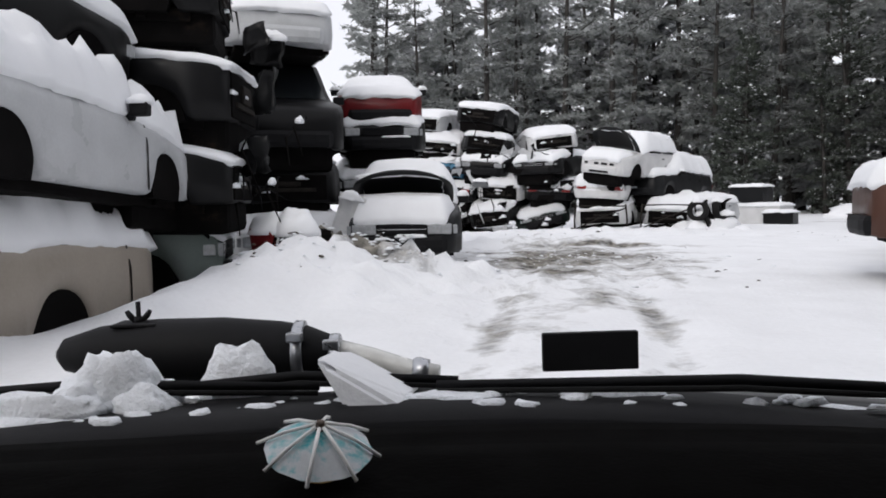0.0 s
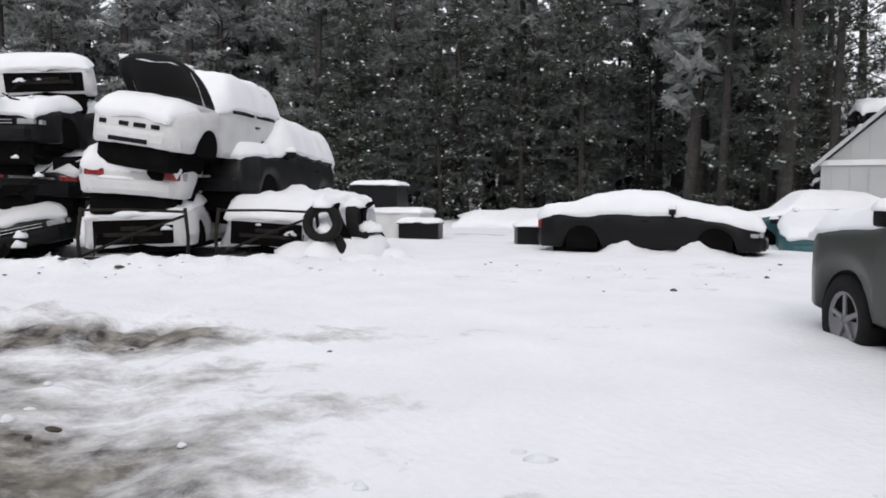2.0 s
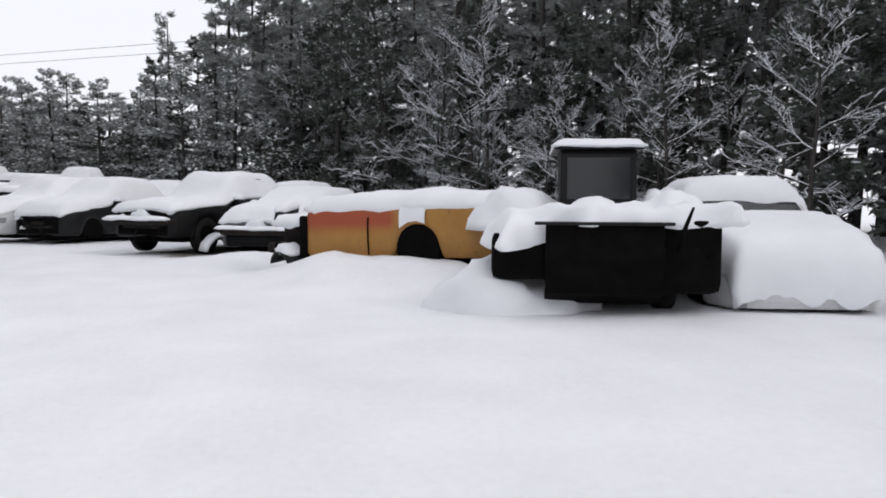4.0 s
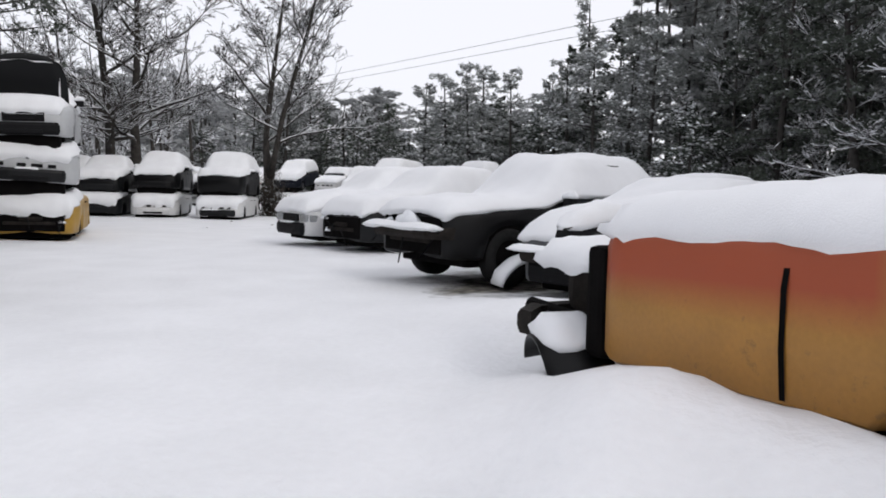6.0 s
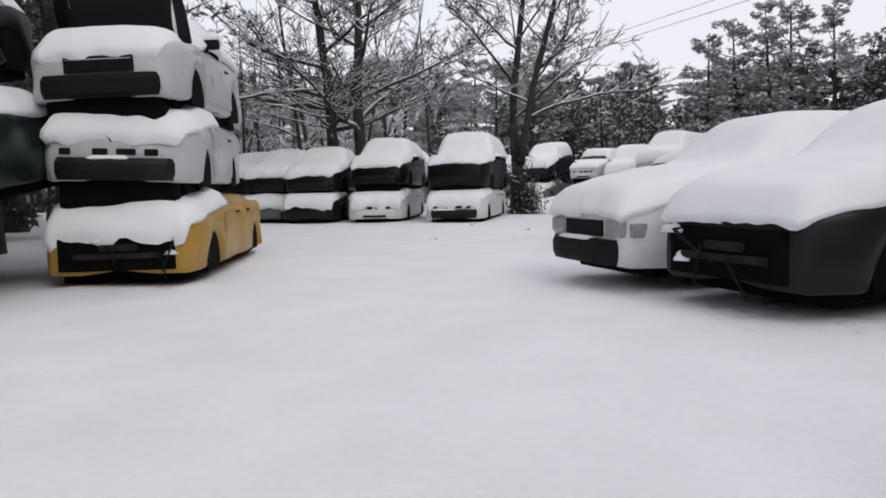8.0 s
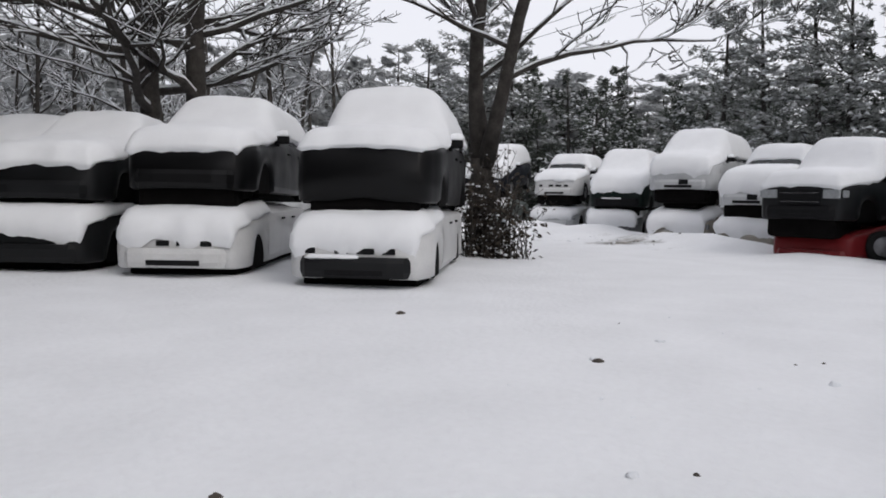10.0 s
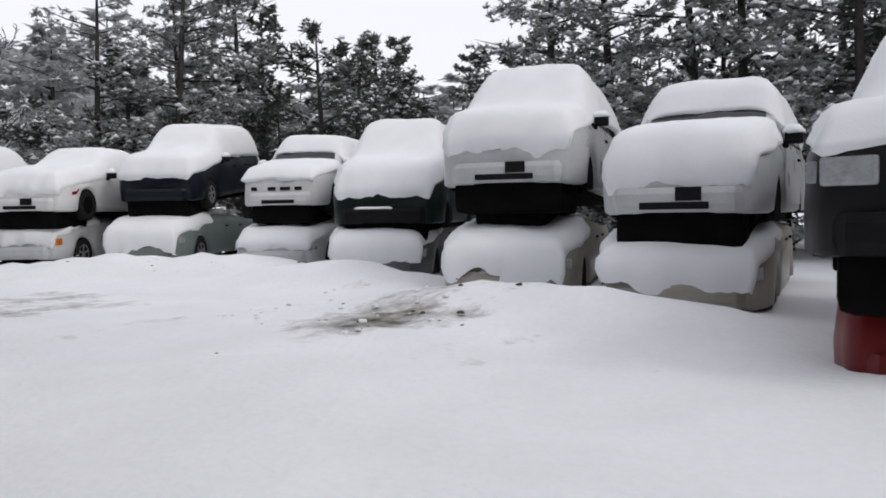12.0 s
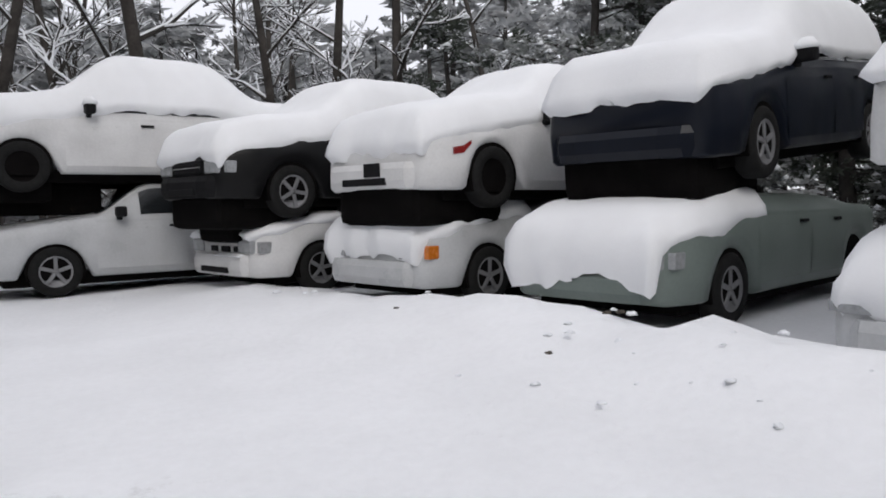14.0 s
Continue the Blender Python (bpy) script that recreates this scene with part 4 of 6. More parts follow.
            most.operation = "MAXIMUM"
            links.new(total, most.inputs[0])
            links.new(fall.outputs[0], most.inputs[1])
            total = most.outputs[0]
    add = n.new("ShaderNodeMath")
    add.operation = "ADD"
    links.new(rough.outputs["Fac"], add.inputs[0])
    links.new(total, add.inputs[1])
    cut = n.new("ShaderNodeValToRGB")
    cut.color_ramp.elements[0].position, cut.color_ramp.elements[1].position = 0.70, 0.92
    links.new(add.outputs[0], cut.inputs[0])
    mud = n.new("ShaderNodeTexNoise")
    mud.inputs["Scale"].default_value, mud.inputs["Detail"].default_value = 6, 8
    links.new(coords.outputs["Object"], mud.inputs["Vector"])
    tone = n.new("ShaderNodeValToRGB")
    tone.color_ramp.elements[0].color, tone.color_ramp.elements[1].color = (0.045, 0.041, 0.036, 1), (0.32, 0.30, 0.26, 1)
    tone.color_ramp.elements[0].position, tone.color_ramp.elements[1].position = 0.35, 0.68
    links.new(mud.outputs["Fac"], tone.inputs[0])
    mix = n.new("ShaderNodeMix")
    mix.data_type = "RGBA"
    links.new(cut.outputs[0], mix.inputs[0])
    links.new(snow_colour, mix.inputs[6])
    links.new(tone.outputs[0], mix.inputs[7])
    links.new(mix.outputs[2], shader.inputs["Base Color"])
    me.materials.append(m)


build_ground()


# ---- woods ----
def build_woods():
    rng = random.Random(11)
    tall = [pine_meshes(rng, t, s, f, w, 26, 0.15, 0.50, 4, 0.11) for t, s, f, w in ((19.0, 3.6, 0.20, 18), (22.0, 4.0, 0.28, 18), (17.0, 3.6, 0.10, 18))]
    near = [pine_meshes(random.Random(31 + i), t, s, f, w, 34, 0.14, 0.26, 6, 0.10) for i, (t, s, f, w) in enumerate(((19.0, 3.4, 0.16, 20), (21.0, 3.6, 0.24, 20), (17.0, 3.4, 0.08, 20)))]
    back = [pine_meshes(rng, t, s, f, w, 20, 0.04, 0.85, 2, 0.20) for t, s, f, w in ((20.0, 3.9, 0.18, 14), (22.0, 4.2, 0.24, 14))]
    full = [pine_meshes(rng, t, s, f, w, 40, 0.15, 0.30, 3, 0.20) for t, s, f, w in ((10.0, 3.1, 0.04, 16), (12.5, 3.4, 0.06, 17), (8.0, 2.8, 0.03, 14))]
    young = [pine_meshes(rng, t, s, 0.02, 11, 40, 0.40, 0.28, 2, 0.14) for t, s in ((5.5, 2.0), (4.2, 1.7))]
    laden = [pine_meshes(random.Random(61 + i), t, s, f, 19, 46, 0.30, 0.27, 4, 0.13, 1.35) for i, (t, s, f) in enumerate(((10.5, 3.7, 0.06), (11.5, 3.9, 0.08)))]
    low = [pine_meshes(rng, t, s, 0.03, 12, 19, 0.0, 0.78, 2, 0.20) for t, s in ((14.0, 4.2), (16.0, 4.4))]

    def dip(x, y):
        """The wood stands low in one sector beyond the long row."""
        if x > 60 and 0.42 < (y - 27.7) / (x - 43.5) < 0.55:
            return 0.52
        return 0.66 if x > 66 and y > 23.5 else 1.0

    def row(points, gap, jitter, kinds, label, group, needles=None, size=(0.85, 1.15), broad=1.0):
        for a, b in zip(points, points[1:]):
            a, b = Vector(a), Vector(b)
            count = max(1, int((b - a).length / gap))
            for i in range(count):
                p = a + (b - a) * ((i + rng.random() * 0.8) / count)
                x, y = p.x + rng.gauss(0, jitter), p.y + rng.gauss(0, jitter)
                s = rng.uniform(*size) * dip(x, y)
                pine(rng.choice(kinds), pose(x, y, ground_height(x, y) - 0.1, rng.gauss(0, 1.5), rng.gauss(0, 1.5), rng.uniform(0, 360)) @ Matrix.Diagonal((s * broad, s * broad, s, 1)), label, group, needles)

    far = []

    def scatter(points, gap, jitter, size=(0.85, 1.15), broad=1.0):
        for a, b in zip(points, points[1:]):
            a, b = Vector(a), Vector(b)
            count = max(1, int((b - a).length / gap))
            for i in range(count):
                p = a + (b - a) * ((i + rng.random() * 0.8) / count)
                x, y = p.x + rng.gauss(0, jitter), p.y + rng.gauss(0, jitter)
                s = rng.uniform(*size)
                far.append((rng.randrange(len(low)), pose(x, y, ground_height(x, y) - 0.1, 0, 0, rng.uniform(0, 360)) @ Matrix.Diagonal((s * broad, s * broad, s, 1))))

    tall_label, full_label = "tall dark pine with bare lower trunk and snow flecks", "bushy green pine with snow lying on its branches"
    north = [(-16, 51), (0, 49), (14, 47), (26, 43), (33, 39)]
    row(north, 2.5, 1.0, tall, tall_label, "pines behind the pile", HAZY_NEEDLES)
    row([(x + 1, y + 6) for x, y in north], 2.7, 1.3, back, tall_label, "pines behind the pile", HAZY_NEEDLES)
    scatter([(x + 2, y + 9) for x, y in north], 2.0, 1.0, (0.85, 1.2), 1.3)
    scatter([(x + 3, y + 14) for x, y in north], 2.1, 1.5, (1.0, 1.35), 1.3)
    row([(33, 39), (29, 33.5), (25.5, 29)], 1.9, 0.8, near, tall_label, "pines behind the pile", NEEDLES, size=(0.7, 0.95))
    for x, y, kind, s in ((24.0, 26.5, 2, 0.9), (22.2, 26.7, 0, 0.85), (25.2, 29.8, 1, 0.9), (23.4, 31.2, 2, 1.0), (26.2, 31.8, 0, 1.0), (27.7, 30.2, 2, 0.95), (29.2, 32.0, 1, 1.0), (30.2, 30.6, 0, 0.95), (31.6, 30.3, 2, 0.9)):
        pine(near[kind], pose(x, y, ground_height(x, y) - 0.1, 0, 0, 70 * x) @ Matrix.Diagonal((s * 0.9, s * 0.9, s, 1)), tall_label, "pines behind the shed", NEEDLES)
    row([(35, 44), (30, 39), (24, 34), (20, 33)], 2.0, 1.0, back, tall_label, "pines behind the pile", HAZY_NEEDLES)
    row([(7, 44), (16, 43), (24, 40), (31, 36)], 2.4, 1.0, full, full_label, "undergrowth pines", size=(0.8, 1.1))
    south = [(68.5, 23), (64, 15), (52, 6), (40, 1), (29, -3), (18, -5), (4, -8)]
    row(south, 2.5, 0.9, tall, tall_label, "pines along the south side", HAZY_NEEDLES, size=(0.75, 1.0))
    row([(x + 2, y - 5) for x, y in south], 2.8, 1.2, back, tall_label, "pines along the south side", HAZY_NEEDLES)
    scatter([(x + 3, y - 7) for x, y in south], 2.1, 1.0, (0.85, 1.2), 1.3)
    row([(70, 18), (74, 30), (76, 40), (74, 50)], 2.3, 0.8, full, full_label, "pines behind the rows", size=(0.85, 1.15))
    scatter([(34, 62), (46, 70), (60, 73), (74, 68), (86, 56)], 2.1, 1.0, (0.5, 0.8), 1.3)
    row([(60, 14), (46, 6), (34, 2), (24, 0), (13, -2)], 2.2, 0.8, full, full_label, "undergrowth pines", size=(0.75, 1.1))
    row([(61, 18), (64, 25), (68, 33)], 1.6, 0.9, full, full_label, "pines behind the rows", size=(0.6, 0.85))
    row([(68, 24), (72, 33), (76, 42)], 2.6, 1.2, full, full_label, "pines behind the rows", size=(0.6, 0.85))
    row([(67, 38), (66, 44)], 2.0, 0.8, full, full_label, "pines behind the rows", size=(0.75, 0.95))
    row([(53, 12), (58, 18), (62, 24), (65, 30)], 1.7, 0.7, young, "young pine loaded with snow", "young pines")
    row([(64, 29), (65, 36), (64, 42), (61, 48)], 1.6, 0.8, young, "young pine loaded with snow", "young pines")
    laden_label = "broad pine with clumps of snow on dense branches"
    row([(56, 16), (59.5, 21.5), (61.5, 27), (62.5, 31.5)], 1.5, 0.4, laden, laden_label, "laden pines behind the row", HAZY_NEEDLES, size=(0.76, 0.90))
    for x, y, s in ((63.6, 42.0, 0.85), (62.6, 44.0, 0.8), (65.2, 40.6, 0.8), (66.0, 43.4, 0.85)):
        pine(laden[int(x) % 2], pose(x, y, ground_height(x, y) - 0.1, 0, 0, 50 * x) @ Matrix.Scale(s, 4), laden_label, "laden pines behind the row", NEEDLES)
    for x, y, s in ((62.6, 36.0, 1.0), (64.0, 37.4, 1.15), (63.4, 35.2, 0.9)):
        pine(young[int(x) % 2], pose(x, y, ground_height(x, y) - 0.1, 0, 0, 50 * x) @ Matrix.Scale(s, 4), "young pine loaded with snow", "young pines", HAZY_NEEDLES)
    scatter([(45, 104), (85, 98), (110, 80), (126, 58), (133, 32)], 1.6, 1.8, (0.85, 1.05), 2.0)
    scatter([(20, 90), (45, 98)], 3.0, 2.0)
    scatter([(44, 64), (58, 68), (70, 66), (82, 55)], 1.7, 1.5, (0.55, 0.8), 1.4)
    distant_wood(low, far, "distant_wood", "deep snowy pine wood, haze painted into its pale crowns", FAR_NEEDLES)
    # leafless hardwoods
    rng = random.Random(5)
    yard = oak_meshes(rng, 13.5, 0.205, 32, 5.0, 0.13, 2, 0.45, (9, 6, 4))
    bare_tree(yard, pose(45.7, 31.4, 0, 0, 0, 40), "bare forked tree with snow along its limbs")
    twin = [oak_meshes(rng, 14.0, 0.27, 22, 6.0, 0.20, 1, 0.12, (9, 6, 4)) for _ in range(2)]
    bare_tree(twin[0], pose(44.1, 38.8, 0, 0, 0, 100), "bare tree with long snow-lined limbs")
    bare_tree(twin[1], pose(44.0, 37.0, 0, 0, 0, 250), "bare tree with long snow-lined limbs")
    bare_tree(twin[0], pose(38.0, 43.5, 0, 0, 0, 10), "bare tree with long snow-lined limbs")
    thin = [oak_meshes(rng, 9.0, 0.10, 12, 2.6, 0.12, 1, 0.35, (6, 4)) for _ in range(3)]
    for i in range(50):
        x, y = 36 + 30 * rng.random(), 46 + 22 * rng.random() ** 1.3
        bare_tree(thin[i % 3], pose(x, y, 0, rng.gauss(0, 2), rng.gauss(0, 2), rng.uniform(0, 360)) @ Matrix.Scale(rng.uniform(0.9, 1.5), 4), "slender bare tree dusted with snow", "bare wood behind the yard")
    snowy = [oak_meshes(rng, 8.5, 0.10, 13, 3.2, 0.10, 1, 0.15, (7, 5)) for _ in range(2)]
    for i in range(28):
        x = 24 + 1.8 * i if i < 20 else 40 + 2.4 * (i - 20) + rng.uniform(-1, 1)
        bare_tree(snowy[i % 2], pose(x, 3.6 + 0.0095 * (x - 27) ** 2 + rng.uniform(-1.5, 1.0), 0, 0, 0, rng.uniform(0, 360)) @ Matrix.Scale(rng.uniform(0.5, 0.78) if i < 20 else rng.uniform(0.9, 1.3), 4), "slender bare tree with snow on every branch", "bare trees before the pines")


build_woods()
shrub(45.6, 31.2, 1.9, 60, "dead vine stems with curled leaves and snow tufts", 5)
shrub(45.3, 30.8, 1.2, 35, "dead vine stems with curled leaves and snow tufts", 6)
shrub(46.4, 31.9, 1.3, 35, "dead vine stems with curled leaves and snow tufts", 7)


# ---- rows of wrecks ----

# stacked pairs by the double-stemmed tree
ROW_R = "stacked pairs by the tree"
for kind, x, y, facing, low, high, top in (("sedan", 40.25, 30.0, 206, "white", "black", "suv"), ("sedan", 39.75, 32.48, 212, "white", "black", "wagon"), ("sedan", 39.0, 34.5, 213, "charcoal", "charcoal", "sedan"),
                                          ("sedan", 38.75, 36.25, 212, "grey", "charcoal", "sedan"), ("sedan", 39.0, 38.2, 213, "grey", "black", "sedan")):
    dx, dy = math.cos(radians(facing)), math.sin(radians(facing))
    wreck(kind, x, y, -0.12, facing, low, low + " sedan crushed flat and sunk in snow", snow=0.16, snow_to=1.5, front=0.30, crush=0.9, group=ROW_R, nose="slots" if low == "white" else "plain", lamps=False, bumper_mat=PAINT["charcoal" if top == "suv" else low])
    wreck(top, x - dx * 0.35, y - dy * 0.35, 0.62 if top == "suv" else 0.88 if top == "wagon" else 0.72, facing, high, high + " car under thick snow on a crushed one", group=ROW_R, lamps=False, nose="none" if top == "suv" else "plain", bumper_mat=PAINT[high], tilt=1, front=0.07 if top == "suv" else 0.14)
wreck("sedan", 46.2, 56.0, 0.0, 190, "teal", "teal car half hidden by snow in the open yard", group="single wrecks")

# the long row that the drive ends at
ROW_S = "long row of stacked pairs"
wreck("coupe", 48.15, 24.2, -0.1, 160, "red", "red coupe pressed flat under a truck", bumper_mat=PAINT["red"], nose="slots", snow=0.10, snow_to=1.4, crush=0.9, group=ROW_S)
wreck("pickup", 48.5, 24.05, 0.66, 160, "teal", "teal pickup under deep snow on top of a red car", group=ROW_S, snow=0.26, front=0.3, nose="plain", wheels=("fl", "rl"))
wreck("sedan", 49.30, 26.32, -0.30, 162, "red", "red sedan crushed under a dark one", snow=0.0, crush=0.9, group=ROW_S, bumper_mat=PAINT["red"], nose="plain", lamps=False)
wreck("suv", 49.10, 26.52, 0.38, 160, "charcoal", "dark boxy sedan with a pale lamp under thick snow", signal=LAMP_GLASS, group=ROW_S, bumper_mat=BLACK_PLASTIC, chin=True)
loose_tyre, loose_rim = wheel_meshes(0.30)
loose_wheel = thing("loose_wheel", pose(49.5, 25.15, 0.27, 0, 8, 24), "black wheel standing in snow between two stacks", "wheel")
part("tyre", loose_tyre, RUBBER, loose_wheel)
part("rim", loose_rim, ALLOY, loose_wheel)
wreck("sedan", 52.3, 28.0, -0.16, 170, "beige", "pale sedan sunk in snow under a silver one", nose="plain", bumper_mat=PAINT["beige"], front=0.42, droop=0.16, snow=0.14, snow_to=1.4, crush=0.9, group=ROW_S)
wreck("hatchback", 52.2, 28.0, 0.76, 167, "silver", "silver hatchback with snow round its windscreen", group=ROW_S, snow=0.25, plate=True, bumper_mat=PAINT["silver"], nose="plain", lamps=False, front=0.40, bare_screen=0.24)
wreck("sedan", 53.4, 29.95, -0.16, 180, "beige", "cream sedan buried to its bumper in snow", front=0.42, droop=0.16, snow=0.16, snow_to=1.5, crush=0.9, group=ROW_S, nose="slots", bumper_mat=PAINT["beige"])
wreck("minivan", 53.5, 29.95, 1.12, 178, "silver", "silver minivan with dark chin on a cream sedan, thick snow", group=ROW_S, snow=0.25, tilt=2, plate=True, nose="plain", lamps=False, bumper_mat=PAINT["silver"], front=0.30)
wreck("sedan", 55.6, 32.5, -0.16, 189, "grey", "grey sedan sunk in snow", nose="plain", bumper_mat=PAINT["grey"], front=0.42, droop=0.16, snow=0.16, snow_to=1.5, crush=0.9, group=ROW_S)
wreck("minivan", 55.7, 32.4, 0.62, 188, "dark green", "dark green minivan under a smooth snow blanket", group=ROW_S, snow=0.31, front=0.25, lamps=False, nose="plain", bumper_mat=BLACK_PLASTIC)
wreck("coupe", 57.1, 35.15, -0.08, 188, "silver", "silver car sunk in snow to its bumper", nose="plain", bumper_mat=PAINT["silver"], front=0.24, droop=0.16, snow=0.14, snow_to=1.4, crush=0.9, group=ROW_S)
wreck("hatchback", 57.3, 35.1, 0.98, 186, "white", "white hatchback with air slots and a bare windscreen", group=ROW_S, nose="slots", lamps=False, wheels=("fr", "rr", "fl"), tilt=-2, bumper_mat=PAINT["white"], snow=0.14, bare_screen=0.17)
wreck("sedan", 57.1, 38.05, 0.0, 192, "pale green", "pale green sedan with twin lamps under snow", nose="plain", bumper_mat=PAINT["pale green"], front=0.41, droop=0.18, snow=0.19, snow_to=1.5, crush=0.85, group=ROW_S, wheels=("fl",))
wreck("wagon", 57.5, 38.0, 1.12, 194, "dark blue", "dark blue wagon with its wheels on, snow on top", group=ROW_S, wheels=("fl", "fr", "rl"), tilt=-5, lamps=False, nose="plain", bumper_mat=PAINT["dark blue"], snow=0.29, front=0.18, droop=0.13)
wreck("sedan", 56.3, 40.3, 0.0, 192, "silver", "silver sedan with an amber lamp under snow", nose="plain", bumper_mat=PAINT["silver"], signal=AMBER, front=0.36, droop=0.14, snow=0.19, snow_to=1.5, crush=0.85, group=ROW_S, wheels=("fl",))
wreck("coupe", 56.2, 40.05, 0.98, 192, "white", "white coupe with a dark plate holder under snow", group=ROW_S, snow=0.27, front=0.22, droop=0.14, wheels=("fl",), plate=True, bumper_mat=PAINT["white"], nose="plain", marker=TAIL_RED, rims=False, lamps=False)
wreck("sedan", 55.4, 42.5, 0.0, 192, "white", "white car with slim lamps under snow", nose="slots", bumper_mat=PAINT["white"], snow=0.05, snow_to=1.2, crush=0.85, group=ROW_S, wheels=("fl",))
wreck("sedan", 55.0, 42.3, 0.90, 192, "black", "dark low sedan with alloy wheels under snow", group=ROW_S, snow=0.29, front=0.20, droop=0.16, wheels=("fl", "fr"))
wreck("sedan", 52.8, 44.3, 0.0, 184, "silver", "silver sedan standing under another, clean doors", snow=0.0, group=ROW_S, wheels=("fl", "rl"), crush=0.2)
wreck("sedan", 52.5, 44.3, 1.25, 184, "white", "white sedan under rounded snow on a silver one", group=ROW_S, snow=0.29, droop=0.16, wheels=("fl", "rl"), rims=False)

# row along the south of the lane
LANE = "wrecks along the lane"
wreck("coupe", 16.35, 8.5, -0.15, 165, "white", "pale car buried in snow beside the loader, windows bare", group=LANE, snow=0.22, lumps=0.07, droop=0.34, front=0.42, lamps=False, nose="plain", bumper_mat=PAINT["white"], bare_screen=0.35, doors=False)
wreck("old_sedan", 25.78, 16.18, 0.0, 145, "black", "black old sedan with its grille torn out, deep snow on top", group=LANE, nose="bare", ledge=True, snow=0.12, wheels=("fr", "fl", "rl"), rims=False, lumps=0.05, doors=False, droop=0.07, front=0.10)
wreck("sedan", 24.95, 14.0, -0.05, 152, "grey", "old sedan with round lamps and a raised fender", group=LANE, crush=0.45, ledge=True, round_lamps=True, snow=0.18, wheels=("fl",))
wreck("coupe", 22.55, 13.5, 0.03, 47, "orange", "orange and yellow coupe shell with a missing nose", group=LANE, nose="none", tilt=-2.0, cut=1.32, seam=2.45, wheels=(), doors=False, arches=(0.85, 3.22), tongue=(2.98, 3.38), lumps=0.05, crush=0.93, snow=0.13, droop=0.16, lamps=False, mirrors=False)
wreck("sedan", 29.6, 19.2, 0.0, 150, "charcoal", "dark car with a stripped nose under snow", group=LANE, nose="bare")
wreck("sedan", 30.6, 20.9, 0.0, 146, "white", "white car under a smooth snow blanket", group=LANE)
wreck("wagon", 33.4, 18.2, 0.0, 150, "silver", "car in the second row under snow", group=LANE)
wreck("sedan", 35.8, 20.2, 0.0, 150, "grey", "car in the second row under snow", group=LANE)
wreck("coupe", 35.0, 22.92, 0.0, 165, "grey", "low grey car without grille or screen, deep in snow", group=LANE, nose="bare", snow=0.17, bare_screen=0.55, glassless=True, front=0.16, lumps=0.05, doors=False, droop=0.2)
wreck("sedan", 31.6, 14.2, 0.0, 150, "charcoal", "low car in the second row under snow", group=LANE)

# columns north of the lane
COL = "columns north of the lane"
for kind, colour, x, y, z, facing, lean, kw in (
        ("sedan", "yellow", 28.0, 25.1, -0.08, 223, 0, dict(crush=0.85, snow=0.20, front=0.30, snow_to=1.6, nose="bare")),
        ("hatchback", "silver", 28.05, 25.15, 0.92, 226, -2, dict(crush=0.8, snow=0.20, front=0.20, snow_to=1.6, nose="slots", bumper_mat=PAINT["charcoal"])),
        ("hatchback", "silver", 28.0, 25.2, 1.80, 223, 2, dict(crush=0.35, snow=0.12, front=0.14, hood_open=66, nose="grille", bumper_mat=BLACK_PLASTIC))):
    wreck(kind, x, y, z, facing, colour, colour + " car in a tall column, crushed and snowy", group=COL, lamps=False, dent=0.05, lean=lean, lumps=0.06, **kw)
for i, (kind, colour, x, y, z, facing, tilt, lean, nose) in enumerate((
        ("sedan", "charcoal", 24.9, 24.2, -0.12, 246, 3, -5, "bare"), ("coupe", "dark green", 25.2, 24.6, 0.62, 221, -6, 9, "plain"), ("sedan", "charcoal", 24.6, 24.1, 1.30, 252, 7, -10, "bare"),
        ("coupe", "charcoal", 25.0, 24.8, 1.95, 228, -5, 7, "plain"), ("sedan", "maroon", 24.5, 24.7, 2.65, 240, 8, -6, "plain"), ("hatchback", "black", 24.8, 25.1, 3.45, 226, 0, 5, "bare"))):
    wreck(kind, x, y, z, facing, colour, colour + " wreck in a leaning column with snow between", group=COL, crush=0.85, snow=0.20, front=0.24, lamps=False, nose=nose, dent=0.13, tilt=tilt, lean=lean, lumps=0.12, bumper_mat=PAINT[colour], mirrors=False, doors=False)

# columns west of the gate
GATE = "columns by the gate"
wreck("pickup", -4.19, 2.6, -0.38, 93, "tan", "tan pickup bed with a bare wheel arch, heaped with snow", group=GATE, snow=0.34, lumps=0.30, crush=0.7, lamps=False, nose="plain", arches=(1.8, 4.2), bumper_mat=PAINT["tan"], mirrors=False, doors=False, seam=0.75, droop=0.16)
wreck("coupe", -3.98, 3.1, 0.92, 96, "silver", "silver coupe lying nose down on a tan truck", group=GATE, tilt=-3.4, snow=0.20, lumps=0.26, wheels=(), doors=False, seam=1.35, droop=0.10, crush=0.72)
wreck("sedan", -4.4, 2.8, 2.25, 85, "black", "black wreck hanging over a silver coupe", group=GATE, snow=0.2, crush=0.5, lean=8)
wreck("minivan", -3.25, 4.1, -0.1, 20, "pale green", "grey-green minivan crushed at the foot of a column", group=GATE, snow=0.1, crush=0.9)
wreck("sedan", -2.9, 3.8, 0.85, 15, "black", "black wreck with its nose stripped", group=GATE, snow=0.03, crush=0.7, nose="bare")
wreck("suv", -2.9, 3.9, 1.65, 12, "black", "black wreck with its nose stripped", group=GATE, snow=0.06, nose="bare", crush=0.3)
wreck("sedan", -3.2, 4.1, 3.05, 20, "black", "black wreck with its nose stripped", group=GATE, snow=0.14, nose="bare", crush=0.5)
for i in range(4):
    wreck("sedan", -5.2, 6.6 + 0.1 * i, -0.05 + 0.9 * i, -30 + 6 * i, ("charcoal", "black", "charcoal", "black")[i], "dark wreck in a column behind the front ones", group=GATE, snow=0.12, crush=0.75, nose="bare", mirrors=False)
